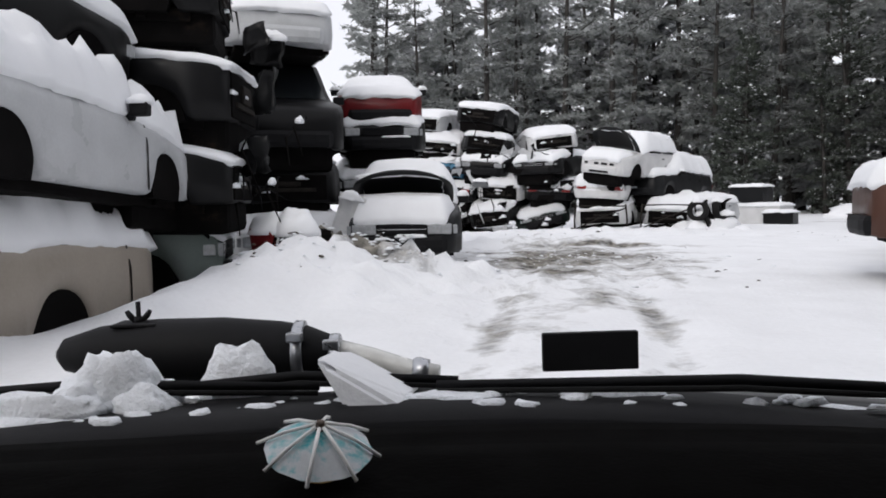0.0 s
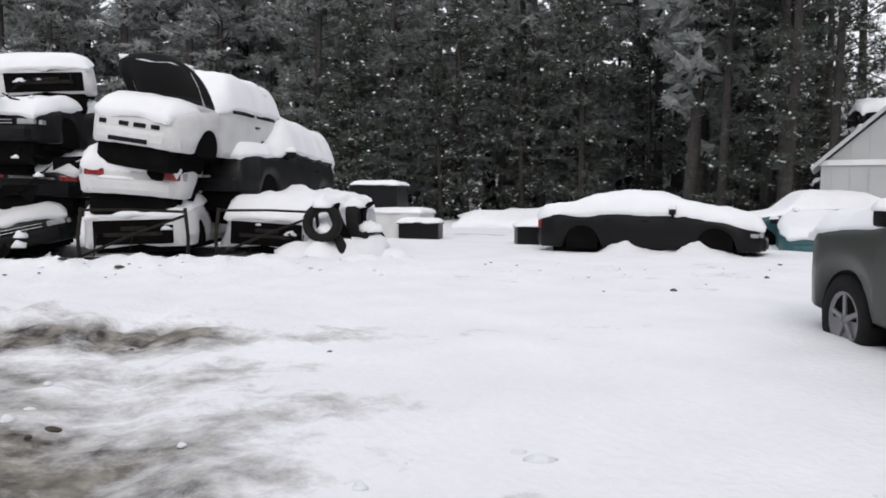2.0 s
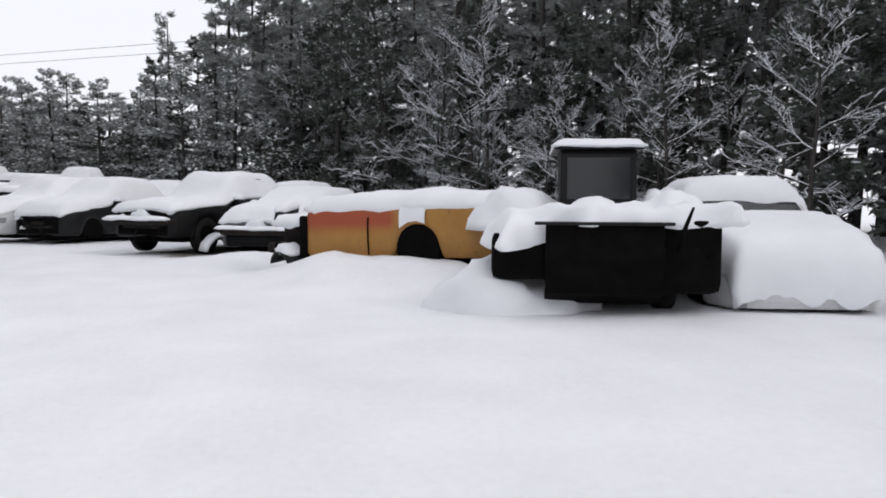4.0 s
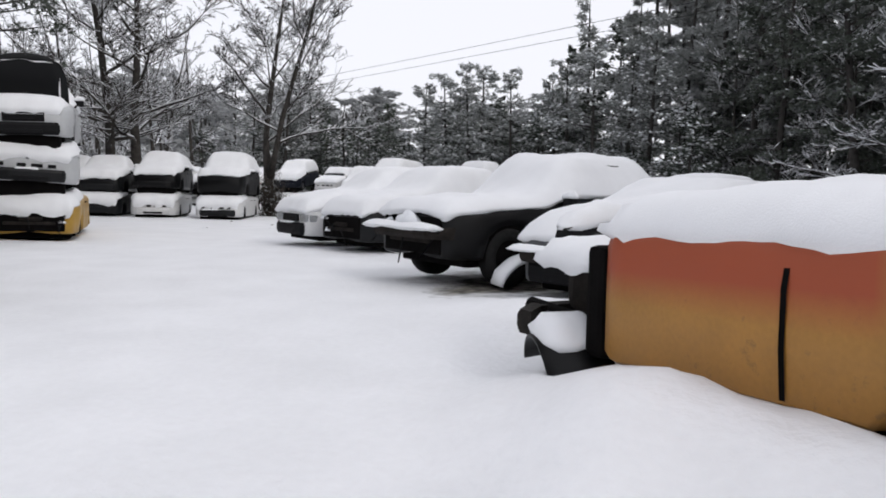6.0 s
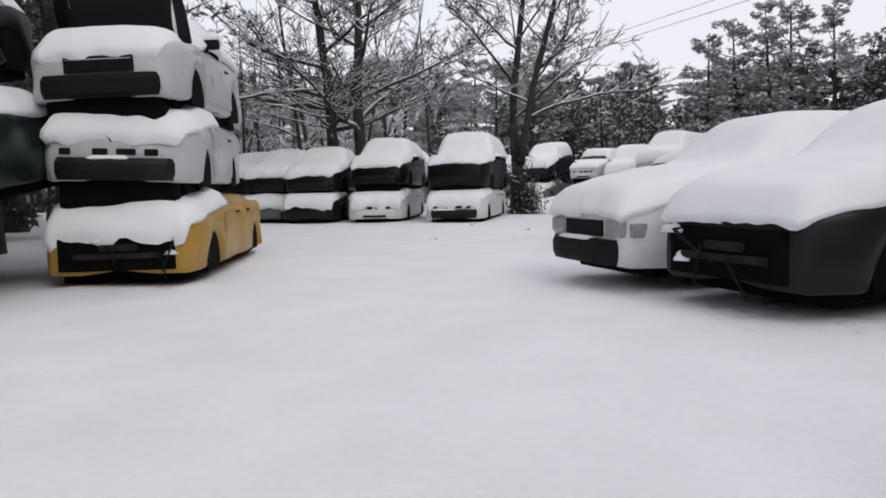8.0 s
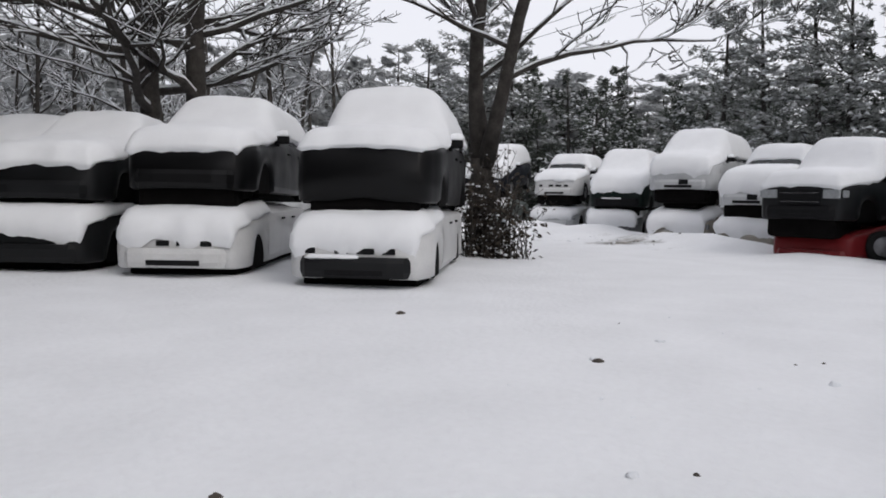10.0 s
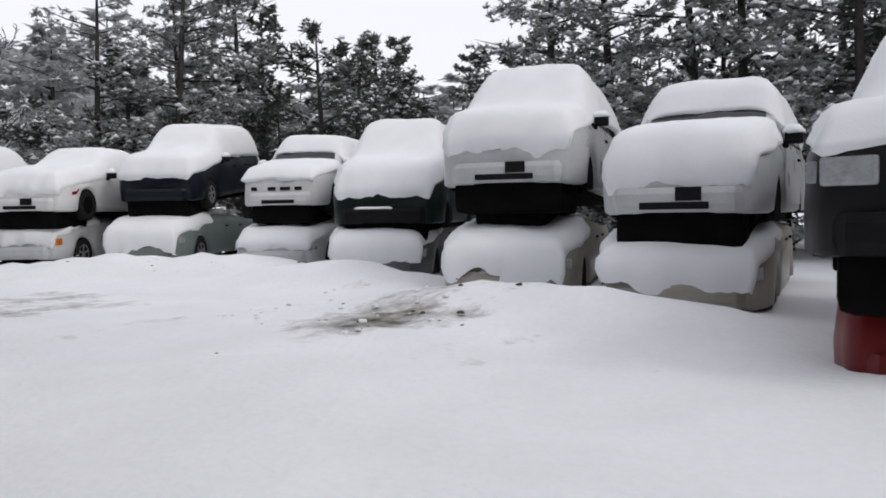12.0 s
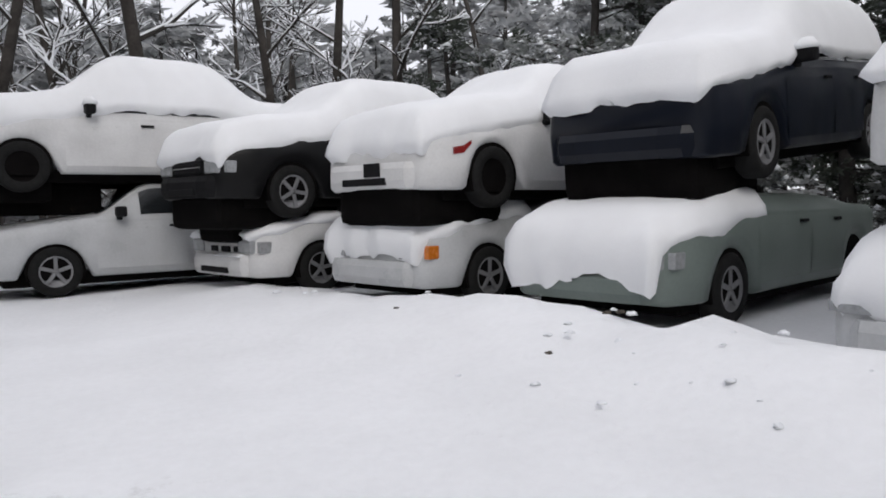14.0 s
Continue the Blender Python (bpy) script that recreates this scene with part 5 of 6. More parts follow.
wreck("sedan", -3.0, 5.7, -0.05, -62, "white", "white car sunk in snow under a dark column", group=GATE, snow=0.14, snow_to=1.4, crush=0.9)
wreck("sedan", -3.2, 6.0, 0.85, -65, "black", "black crushed wreck in a tall column", group=GATE, snow=0.0, crush=0.9, nose="bare")
wreck("minivan", -3.1, 5.9, 1.65, -62, "black", "black van in a dark column with bare paint", group=GATE, snow=0.0, lamps=False, nose="plain", bumper_mat=BLACK_PLASTIC)
wreck("sedan", -3.3, 6.3, 3.3, -60, "silver", "silver car on top of a van", group=GATE, snow=0.14, lamps=False, nose="plain", bumper_mat=PAINT["silver"], chin=False)
wreck("sedan", -1.35, 5.65, 0.10, -80, "charcoal", "dark car with its hood up and two pale lamps", group=GATE, snow=0.22, hood_open=21, wheels=(), lamp_from=0.30, bumper_mat=BLACK_PLASTIC)
wreck("sedan", -2.5, 9.3, 0.0, -75, "charcoal", "dark crushed wreck in a tall column", group=GATE, snow=0.1, crush=0.8)
wreck("sedan", -2.6, 9.4, 0.85, -72, "black", "dark crushed wreck in a tall column", group=GATE, snow=0.1, crush=0.6)
wreck("sedan", -2.55, 9.4, 1.85, -75, "black", "dark crushed wreck with a snowy deck", group=GATE, snow=0.16, crush=0.9)
wreck("hatchback", -2.6, 9.5, 2.38, -75, "red", "red hatchback on top of a column", group=GATE, snow=0.12, crush=0.4, lamps=False, nose="plain")

# the pile at the end of the yard
PILE = "pile of crushed cars"
rng = random.Random(21)
for x, y, layers in ((-5.2, 22.2, ("charcoal", "silver", "black", "white")), (-3.5, 21.5, ("black", "charcoal", "blue", "white")), (-1.8, 21.1, ("black", "white", "black", "charcoal")), (0.1, 20.6, ("dark green", "charcoal", "black"))):
    for i, colour in enumerate(layers):
        wreck(rng.choice(("sedan", "hatchback", "coupe")), x + rng.gauss(0, 0.18), y + rng.gauss(0, 0.18), 0.02 + 0.86 * i, -98 + rng.gauss(0, 13), colour, colour + " car crushed flat in a pile, snow on its ledges", group=PILE,
              snow=0.15, lumps=0.09, crush=0.85, lean=rng.gauss(0, 6.5), tilt=rng.gauss(0, 5), nose=rng.choice(("grille", "bare", "slots")), dent=0.11, droop=0.12, lamp_mat=TAIL_RED if i % 2 else None, mirrors=False)
wreck("sedan", 1.9, 19.3, 0.05, -106, "white", "white car shell crushed flat, struts showing", group=PILE, snow=0.12, lumps=0.12, crush=0.92, nose="bare", dent=0.13, lean=2, mirrors=False)
wreck("sedan", 1.85, 19.25, 0.86, -101, "white", "white sedan tail with red lamps, crushed", group=PILE, snow=0.14, front=0.22, lumps=0.10, lean=-4, dent=0.09, crush=0.8, lamp_mat=TAIL_RED, nose="plain", mirrors=False)
wreck("hatchback", 1.85, 19.0, 1.62, -121, "white", "white hatchback with its lid standing open", group=PILE, snow=0.12, lumps=0.07, lean=-8, dent=0.06, hood_open=44, lamps=False, nose="slots", bumper_mat=PAINT["white"], mirrors=False)
wreck("sedan", 3.9, 19.3, 0.0, -118, "silver", "stripped silver shell with snow in it", group=PILE, snow=0.18, lumps=0.16, crush=0.97, nose="bare", dent=0.14, lean=-3, mirrors=False)
wreck("suv", 2.95, 20.2, 0.80, -122, "charcoal", "dark wagon under a smooth snow cap on top of shells", group=PILE, snow=0.2, lamps=False, nose="plain", tilt=4)

# east side of the gate yard
YARD = "single wrecks in the yard"
wreck("pickup", 8.5, 11.45, -0.22, 69, "pickup green", "grey-green pickup by the lane, snow on its cab and hood", group=YARD, wheels=("fl", "rl", "fr", "rr"), arches=(0.85, 3.75), snow=0.16, crush=0.15, lumps=0.05, droop=0.07, tail_mat=BLACK_PLASTIC, bumper_mat=PAINT["charcoal"], lamps=False, nose="plain")
wreck("coupe", 13.5, 18.4, -0.08, -44, "black", "long dark sedan under rounded snow", group=YARD, snow=0.19, crush=0.42, lumps=0.06, droop=0.16)
wreck("coupe", 15.9, 19.2, -0.34, 228, "teal", "small teal car sunk in snow", group=YARD, snow=0.12, crush=0.55, lamps=False, nose="plain", bumper_mat=PAINT["teal"])
wreck("wagon", 15.9, 22.5, -0.22, 152, "teal", "teal wagon beside the shed, thin snow on its roof", group=YARD, snow=0.08, droop=0.03, lamps=False, nose="plain")
wreck("suv", 4.62, 5.4, 0.18, 170, "brown", "brown wreck heaped with snow, its nose bare", group=YARD, snow=0.24, lumps=0.08, nose="plain", lamps=False, wheels=("fr", "fl"), rims=False, doors=False)

# top of the pile
wreck("hatchback", -2.2, 21.3, 3.55, -95, "black", "black shell on its side on top of the pile", group=PILE, snow=0.1, crush=0.95, nose="bare", lean=-8, mirrors=False, lamps=False)
wreck("coupe", 0.5, 21.2, 2.62, -80, "white", "white shell lying on top of the pile", group=PILE, snow=0.16, crush=0.9, nose="bare", lean=6, mirrors=False, lamps=False)
wreck("sedan", -4.4, 22.4, 3.45, -100, "silver", "silver shell lying on top of the pile", group=PILE, snow=0.16, crush=0.9, nose="bare", lean=-5, mirrors=False, lamps=False)


# ---- shed ----
def build_shed():
    shed = thing("shed", pose(19.1, 19.8, 0, 0, 0, -47), "pale grey metal shed with a white-edged gable roof", "shed")
    w, d, eave, ridge, t = 1.85, 3.0, 2.05, 3.75, 0.12
    for sign in (-1, 1):
        bm = bmesh.new()
        box(bm, *sorted((sign * w, sign * (w - t))), 0, d, -0.1, eave, 0.01)
        part("side_wall", bm, SIDING, shed)
    for y0, y1, name in ((0, t, "gable_wall"), (d - t, d, "back_wall")):
        bm = bmesh.new()
        ring = [(-w + t, -0.1), (w - t, -0.1), (w - t, eave + 0.05), (0, ridge - 0.08), (-w + t, eave + 0.05)]
        a = [bm.verts.new((x, y0, z)) for x, z in ring]
        b = [bm.verts.new((x, y1, z)) for x, z in ring]
        bm.faces.new(a)
        bm.faces.new(b[::-1])
        for i in range(5):
            bm.faces.new((a[i], b[i], b[(i + 1) % 5], a[(i + 1) % 5]))
        bmesh.ops.recalc_face_normals(bm, faces=bm.faces)
        wall = part(name, bm, SIDING, shed)
        if name == "gable_wall":
            for i in range(9):
                x = -w + t + 0.12 + i * 0.41
                top = eave + (ridge - eave) * (1 - abs(x) / w) - 0.12
                bm = bmesh.new()
                box(bm, x - 0.012, x + 0.012, -0.018, 0.002, -0.05, top, 0.004)
                part("rib", bm, SIDING, wall)
    slope = math.atan2(ridge - eave, w)
    for sign in (-1, 1):
        half = math.hypot(w, ridge - eave) + 0.25
        bm = bmesh.new()
        box(bm, -0.02, half, -0.25, d + 0.25, 0.0, 0.09, 0.01)
        roof = part("roof", bm, SIDING, shed)
        roof.location = (0, 0, ridge)
        roof.rotation_euler = (0, slope, 0) if sign > 0 else (0, slope, math.pi)
        if sign < 0:
            roof.location = (0, d, ridge)
    for sign in (-1, 1):
        bm = bmesh.new()
        box(bm, *sorted((sign * (w + 0.17), sign * (w + 0.21))), -0.25, d + 0.25, eave - 0.16, eave - 0.02, 0.01)
        part("fascia", bm, TRIM_WHITE, shed)
    # white trim band under the gable
    bm = bmesh.new()
    box(bm, -w - 0.05, w + 0.05, -0.06, -0.022, eave - 0.06, eave + 0.08, 0.01)
    part("trim", bm, TRIM_WHITE, shed)


build_shed()


# ---- loader and trailer by the lane ----
def build_loader():
    loader = thing("loader", pose(16.35, 10.55, 0, 0, 0, 72), "small dark wheel loader with a cab, buried in snow", "loader")
    rng = random.Random(3)
    bm = bmesh.new()
    box(bm, -1.05, 0.56, -1.0, -0.1, 0.22, 0.92, 0.10)
    box(bm, 0.50, 1.06, -1.0, -0.08, 0.34, 0.78, 0.08)
    box(bm, -0.75, 0.75, -3.2, -0.9, 0.40, 0.98, 0.10)
    part("chassis", bm, UNDERSIDE, loader)
    bm = bmesh.new()
    prof = [(0.04, 0.86), (0.06, 0.55), (-0.02, 0.22), (-0.35, 0.10), (-0.35, 0.16), (-0.08, 0.27), (0.0, 0.55), (-0.02, 0.86)]
    a = [bm.verts.new((-0.50, y, z)) for y, z in prof]
    b = [bm.verts.new((0.56, y, z)) for y, z in prof]
    for i in range(8):
        bm.faces.new((a[i], b[i], b[(i + 1) % 8], a[(i + 1) % 8]))
    bm.faces.new(a[::-1])
    bm.faces.new(b)
    bmesh.ops.recalc_face_normals(bm, faces=bm.faces)
    part("bucket", bm, UNDERSIDE, loader, "black steel bucket plate")
    bm = bmesh.new()
    box(bm, -0.58, 0.66, -0.05, 0.10, 0.855, 0.885, 0.01)
    part("lip", bm, PAINT["charcoal"], loader)
    part("lift_arm", tube("lift_arm", [(-0.95, -0.1, 0.55), (-0.95, -1.0, 0.95), (-0.67, -2.0, 1.0)], [0.07, 0.08, 0.07], 6), UNDERSIDE, loader)
    bm = bmesh.new()
    box(bm, -0.57, 0.35, -3.3, -2.25, 0.9, 1.69, 0.05)
    cab_part = part("cab", bm, PAINT["charcoal"], loader)
    for x0, x1, y0, y1 in ((-0.48, 0.26, -2.252, -2.238), (-0.578, -0.564, -3.15, -2.40), (0.344, 0.358, -3.15, -2.40)):
        bm = bmesh.new()
        box(bm, x0, x1, y0, y1, 1.10, 1.60, 0.004)
        part("pane", bm, GLASS_DARK, cab_part)
    bm = bmesh.new()
    box(bm, -0.64, 0.42, -3.4, -2.15, 1.69, 1.74, 0.02)
    roof = part("cab_roof", bm, PAINT["black"], loader)
    part("roof_snow", blanket_mesh(lambda x, y: 1.74, -0.66, 0.44, -3.42, -2.13, 0.10, 55, 0.08, 0.05, 1), SNOW, roof)
    part("snow_lump", mesh_from("snow_lump", *blob_data(rng, -0.85, -2.35, 0.88, 0.26, 0.22, 0.36, 0.3, 14, 6)), SNOW, loader)
    part("lever", tube("lever", [(-0.62, 0.06, 0.62), (-0.66, 0.08, 0.82), (-0.74, 0.05, 1.02)], [0.03, 0.022, 0.012], 7), UNDERSIDE, loader)
    part("snow_cover", blanket_mesh(lambda x, y: 0.88 - 0.22 * min(1.0, max(0.0, x - 0.2) / 0.8) + 0.06 * bumps(x * 2, y * 2, 8), -1.10, 1.12, -2.3, 0.02, 0.16, 77, 0.05, 0.09, 1, 0.22, 0.20), SNOW, loader)
    part("drift", mesh_from("drift", *blob_data(rng, 0.80, -2.4, 0.72, 0.60, 0.7, 0.56, 0.25, 18, 7)), SNOW, loader)
    part("drift", mesh_from("drift", *blob_data(rng, 0.95, -0.55, -0.15, 0.80, 0.60, 0.58, 0.3, 26, 9)), SNOW, loader)
    tyre, rim = wheel_meshes(0.36)
    for x in (-0.62, 0.40):
        for y in (-0.75, -2.7):
            wheel = new("wheel")
            wheel.parent = loader
            wheel.location = (x, y, 0.36)
            wheel.rotation_euler = (0, 0, 0 if x > 0 else math.pi)
            part("tyre", tyre, RUBBER, wheel)
            part("rim", rim, ALLOY, wheel)
    # red oil drum behind the machine
    drum = thing("oil_drum", pose(20.6, 10.0, -0.12), "red oil drum with a cap of snow", "drum")
    part("shell", tube("shell", [(0, 0, 0), (0, 0, 0.3), (0, 0, 0.31), (0, 0, 0.33), (0, 0, 0.34), (0, 0, 0.62), (0, 0, 0.64), (0, 0, 1.25)], [0.29, 0.29, 0.30, 0.30, 0.29, 0.29, 0.30, 0.29], 16), PAINT["red"], drum)
    part("snow_cap", mesh_from("snow_cap", *blob_data(rng, 0, 0, 1.24, 0.31, 0.31, 0.16, 0.12, 12, 4)), SNOW, drum)



build_loader()


# ---- crates and scrap by the far track ----
def crate(name, x, y, z, w, d, h, turn, mat, label):
    ob = thing(name, pose(x, y, z, 0, 0, turn), label, "crate", "scrap by the far track")
    bm = bmesh.new()
    box(bm, -w / 2, w / 2, -d / 2, d / 2, 0, h, 0.04)
    part("body", bm, mat, ob)
    bm = bmesh.new()
    box(bm, -w / 2 - 0.03, w / 2 + 0.03, -d / 2 - 0.03, d / 2 + 0.03, h - 0.06, h, 0.015)
    part("lid", bm, mat, ob)
    part("snow_cover", blanket_mesh(lambda px, py: h, -w / 2 - 0.04, w / 2 + 0.04, -d / 2 - 0.04, d / 2 + 0.04, 0.12, x * 3.7, 0.1, 0.06, 1), SNOW, ob)
    return ob


crate("scrap_crate", 8.2, 27.6, 0.72, 1.35, 1.1, 0.75, -35, PAINT["charcoal"], "dark steel bin capped with snow")
# white box stands in for a mound of snow
crate("scrap_crate", 8.4, 27.4, -0.15, 2.3, 1.5, 0.86, -35, PAINT["white"], "white block for the snow mound under a steel bin")
crate("scrap_crate", 9.0, 26.3, -0.05, 1.1, 0.8, 0.5, -30, PAINT["black"], "low black bin with snow on top")
crate("scrap_crate", 10.9, 23.0, -0.05, 1.1, 0.8, 0.5, -20, PAINT["black"], "low black bin with snow on top")
for i, (x, y) in enumerate(((4.9, 18.5), (5.5, 19.1))):
    heap = thing("scrap_heap", pose(x, y, 0, 0, 0, 40 * i), "upright tyres and a bent bumper capped with snow", "scrap", "scrap by the pile")
    rs = random.Random(60 + i)
    for k in range(3):
        tx, ty, tz, turn = rs.uniform(-0.35, 0.35), rs.uniform(-0.35, 0.2), 0.26 + 0.42 * (k == 2), rs.uniform(40, 130)
        ring = lathe([(-0.06, 0.18), (-0.10, 0.22), (-0.10, 0.28), (-0.07, 0.31), (0.07, 0.31), (0.10, 0.28), (0.10, 0.22), (0.06, 0.18), (-0.06, 0.18)], 20, False)
        tyre_ob = part("tyre", ring, RUBBER, heap)
        tyre_ob.location, tyre_ob.rotation_euler = (tx, ty, tz), (0, radians(rs.uniform(-14, 14)), radians(turn))
        part("snow_cap", mesh_from("snow_cap", *blob_data(rs, tx, ty, tz + 0.24, 0.17, 0.20, 0.17, 0.35, 14, 6)), SNOW, heap)
    bar = bumper(bmesh.new(), 0.55, 0.0, 0.0, 0.16, 0.07, 1)
    bar_ob = part("bumper", bar, UNDERSIDE, heap)
    bar_ob.location, bar_ob.rotation_euler = (0.1, 0.1, 0.45), (radians(10), radians(62 + 20 * i), radians(20))
    part("drift", mesh_from("drift", *blob_data(rs, -0.1, 0.2, -0.1, 0.8, 0.6, 0.62, 0.4, 18, 7)), SNOW, heap)
    part("drift", mesh_from("drift", *blob_data(rs, 0.2, -0.45, -0.08, 0.6, 0.35, 0.26, 0.4, 18, 6)), SNOW, heap)


def build_gate_scrap():
    """A red panel, torn strips and a thick cap of snow at the foot of the columns."""
    rs = random.Random(31)
    scrap = thing("scrap_heap", pose(-2.50, 3.75, 0, 0, 0, -35), "torn red panel and strips under a cap of snow", "scrap", "scrap by the gate")
    bm = bmesh.new()
    box(bm, -0.34, 0.12, -0.05, 0.02, 0.20, 0.78, 0.02, pose(0, 0, 0, 6, 0, 0))
    part("panel", bm, PAINT["red"], scrap)
    bm = bmesh.new()
    box(bm, -0.45, 0.40, 0.02, 0.60, 0.10, 0.76, 0.08)
    part("frame", bm, UNDERSIDE, scrap)
    for k in range(7):
        x = 0.10 + 0.07 * k + rs.gauss(0, 0.02)
        part("strip", tube("strip", [(x, -0.03, 0.80 - 0.02 * k), (x + rs.gauss(0, 0.05), -0.09, 0.55), (x + rs.gauss(0, 0.08), -0.05, 0.2)], [0.014, 0.018, 0.012], 5), (UNDERSIDE, PAINT["silver"], PAINT["white"])[k % 3], scrap)
    part("snow_cap", mesh_from("snow_cap", *blob_data(rs, -0.15, 0.15, 0.70, 0.42, 0.32, 0.26, 0.22, 20, 9)), SNOW, scrap)
    part("snow_shoulder", mesh_from("snow_shoulder", *blob_data(rs, 0.28, 0.15, 0.68, 0.30, 0.26, 0.34, 0.22, 18, 9)), SNOW, scrap)
    part("snow_foot", mesh_from("snow_foot", *blob_data(rs, 0.1, -0.1, 0.0, 0.75, 0.40, 0.36, 0.4, 20, 8)), LOOSE_SNOW, scrap)
    # hanging trim and cables with snow on them
    trim = thing("torn_trim", pose(-2.75, 3.55, 0), "torn trim hanging from a wreck, flecked with snow", "scrap", "scrap by the gate")
    for k in range(8):
        x, z = rs.uniform(-0.5, 0.7), rs.uniform(1.3, 2.3)
        d = rs.uniform(0.3, 0.9)
        part("strip", tube("strip", [(x, 0.25, z), (x + rs.gauss(0, 0.08), -0.05, z - 0.3 * d), (x + rs.gauss(0, 0.1), -0.08, z - d)], [0.012, 0.016, 0.008], 5), UNDERSIDE, trim)
        if k % 2:
            part("snow_fleck", mesh_from("snow_fleck", *blob_data(rs, x, 0.0, z - 0.2 * d, 0.05, 0.05, 0.09, 0.4, 9, 5)), LOOSE_SNOW, trim)


build_gate_scrap()


def crumpled_panel(rs, x, y, z, turn, w, h, mat, label, group, snow=True):
    """A torn door or wing skin, bent in the middle, with snow caught on its upper edge."""
    ob = thing("crumpled_panel", pose(x, y, z, rs.gauss(0, 9), rs.gauss(0, 9), turn), label, "car part", group)
    n = 6
    verts, faces = [], []
    fold, seed = rs.uniform(-0.18, 0.18), rs.random() * 50
    for layer in (0.0, 0.022):
        for j in range(n + 1):
            for i in range(n + 1):
                u, v = 2 * i / n - 1, j / n
                dy = fold * (1 - abs(u)) + 0.10 * noise.noise(Vector((u * 1.5 + seed, v * 1.8, 1)))
                dz = 0.06 * noise.noise(Vector((u * 2 + seed, v * 2, 5)))
                verts.append((u * w / 2 * (1 - 0.15 * v), dy + layer, v * h + dz))
    m = (n + 1) ** 2
    for j in range(n):
        for i in range(n):
            a = j * (n + 1) + i
            faces += [(a, a + 1, a + n + 2, a + n + 1), (m + a, m + a + n + 1, m + a + n + 2, m + a + 1)]
    loop = list(range(n + 1)) + [j * (n + 1) + n for j in range(1, n + 1)] + [n * (n + 1) + i for i in range(n - 1, -1, -1)] + [j * (n + 1) for j in range(n - 1, 0, -1)]
    for k, a in enumerate(loop):
        b = loop[(k + 1) % len(loop)]
        faces.append((a, a + m, b + m, b))
    part("skin", mesh_from("skin", verts, faces), mat, ob)
    if snow:
        part("snow", mesh_from("snow", *blob_data(rs, 0, fold * 0.5, h * 0.93, w * 0.42, 0.11, 0.11, 0.5, 16, 6)), SNOW, ob)
    return ob


def build_panels():
    rs = random.Random(404)
    colours = ("black", "silver", "charcoal", "white", "grey", "black", "dark green")
    for k in range(5):
        x = -5.6 + 0.96 * k + rs.gauss(0, 0.15)
        y = 20.0 - 0.22 * (x + 5) + rs.uniform(-0.1, 0.5)
        colour = colours[k % 7]
        crumpled_panel(rs, x, y, rs.choice((0.1, 0.7, 1.5)) + rs.uniform(0, 0.3), rs.uniform(-40, 40), rs.uniform(0.4, 0.8), rs.uniform(0.2, 0.42), PAINT[colour], colour + " panel bent and wedged in the pile, snowy edge", "torn panels in the pile", k % 2 == 0)
    for k in range(6):
        z = rs.uniform(1.2, 2.9)
        crumpled_panel(rs, -2.75 + rs.uniform(-0.5, 0.25), 3.5 + rs.uniform(-0.2, 0.5), z, rs.uniform(-60, 20), rs.uniform(0.3, 0.65), rs.uniform(0.25, 0.5), PAINT[("black", "charcoal")[k % 2]], "dark torn panel hanging off a wreck, snow caught on it", "torn panels by the gate", k % 3 == 0)
    # bare struts of the stripped shells
    for x, y in ((1.9, 18.95), (3.9, 18.9)):
        frame_ob = thing("stripped_shell", pose(x, y, 0.0, 0, 0, -106 + 90), "bare steel struts of a crushed shell", "car part", "torn panels in the pile")
        for side in (-0.8, 0.8):
            part("strut", tube("strut", [(side, 0, 0), (side * 1.02, -0.02, 0.45), (side * 0.96, 0, 0.9)], [0.03, 0.028, 0.03], 7), OLD_STEEL, frame_ob)
        for z0, z1 in ((0.12, 0.12), (0.86, 0.84), (0.15, 0.80)):
            part("crossbar", tube("crossbar", [(-0.8, 0, z0), (0, -0.03, (z0 + z1) / 2 + 0.02), (0.8, 0, z1)], [0.022, 0.02, 0.022], 6), OLD_STEEL, frame_ob)


build_panels()


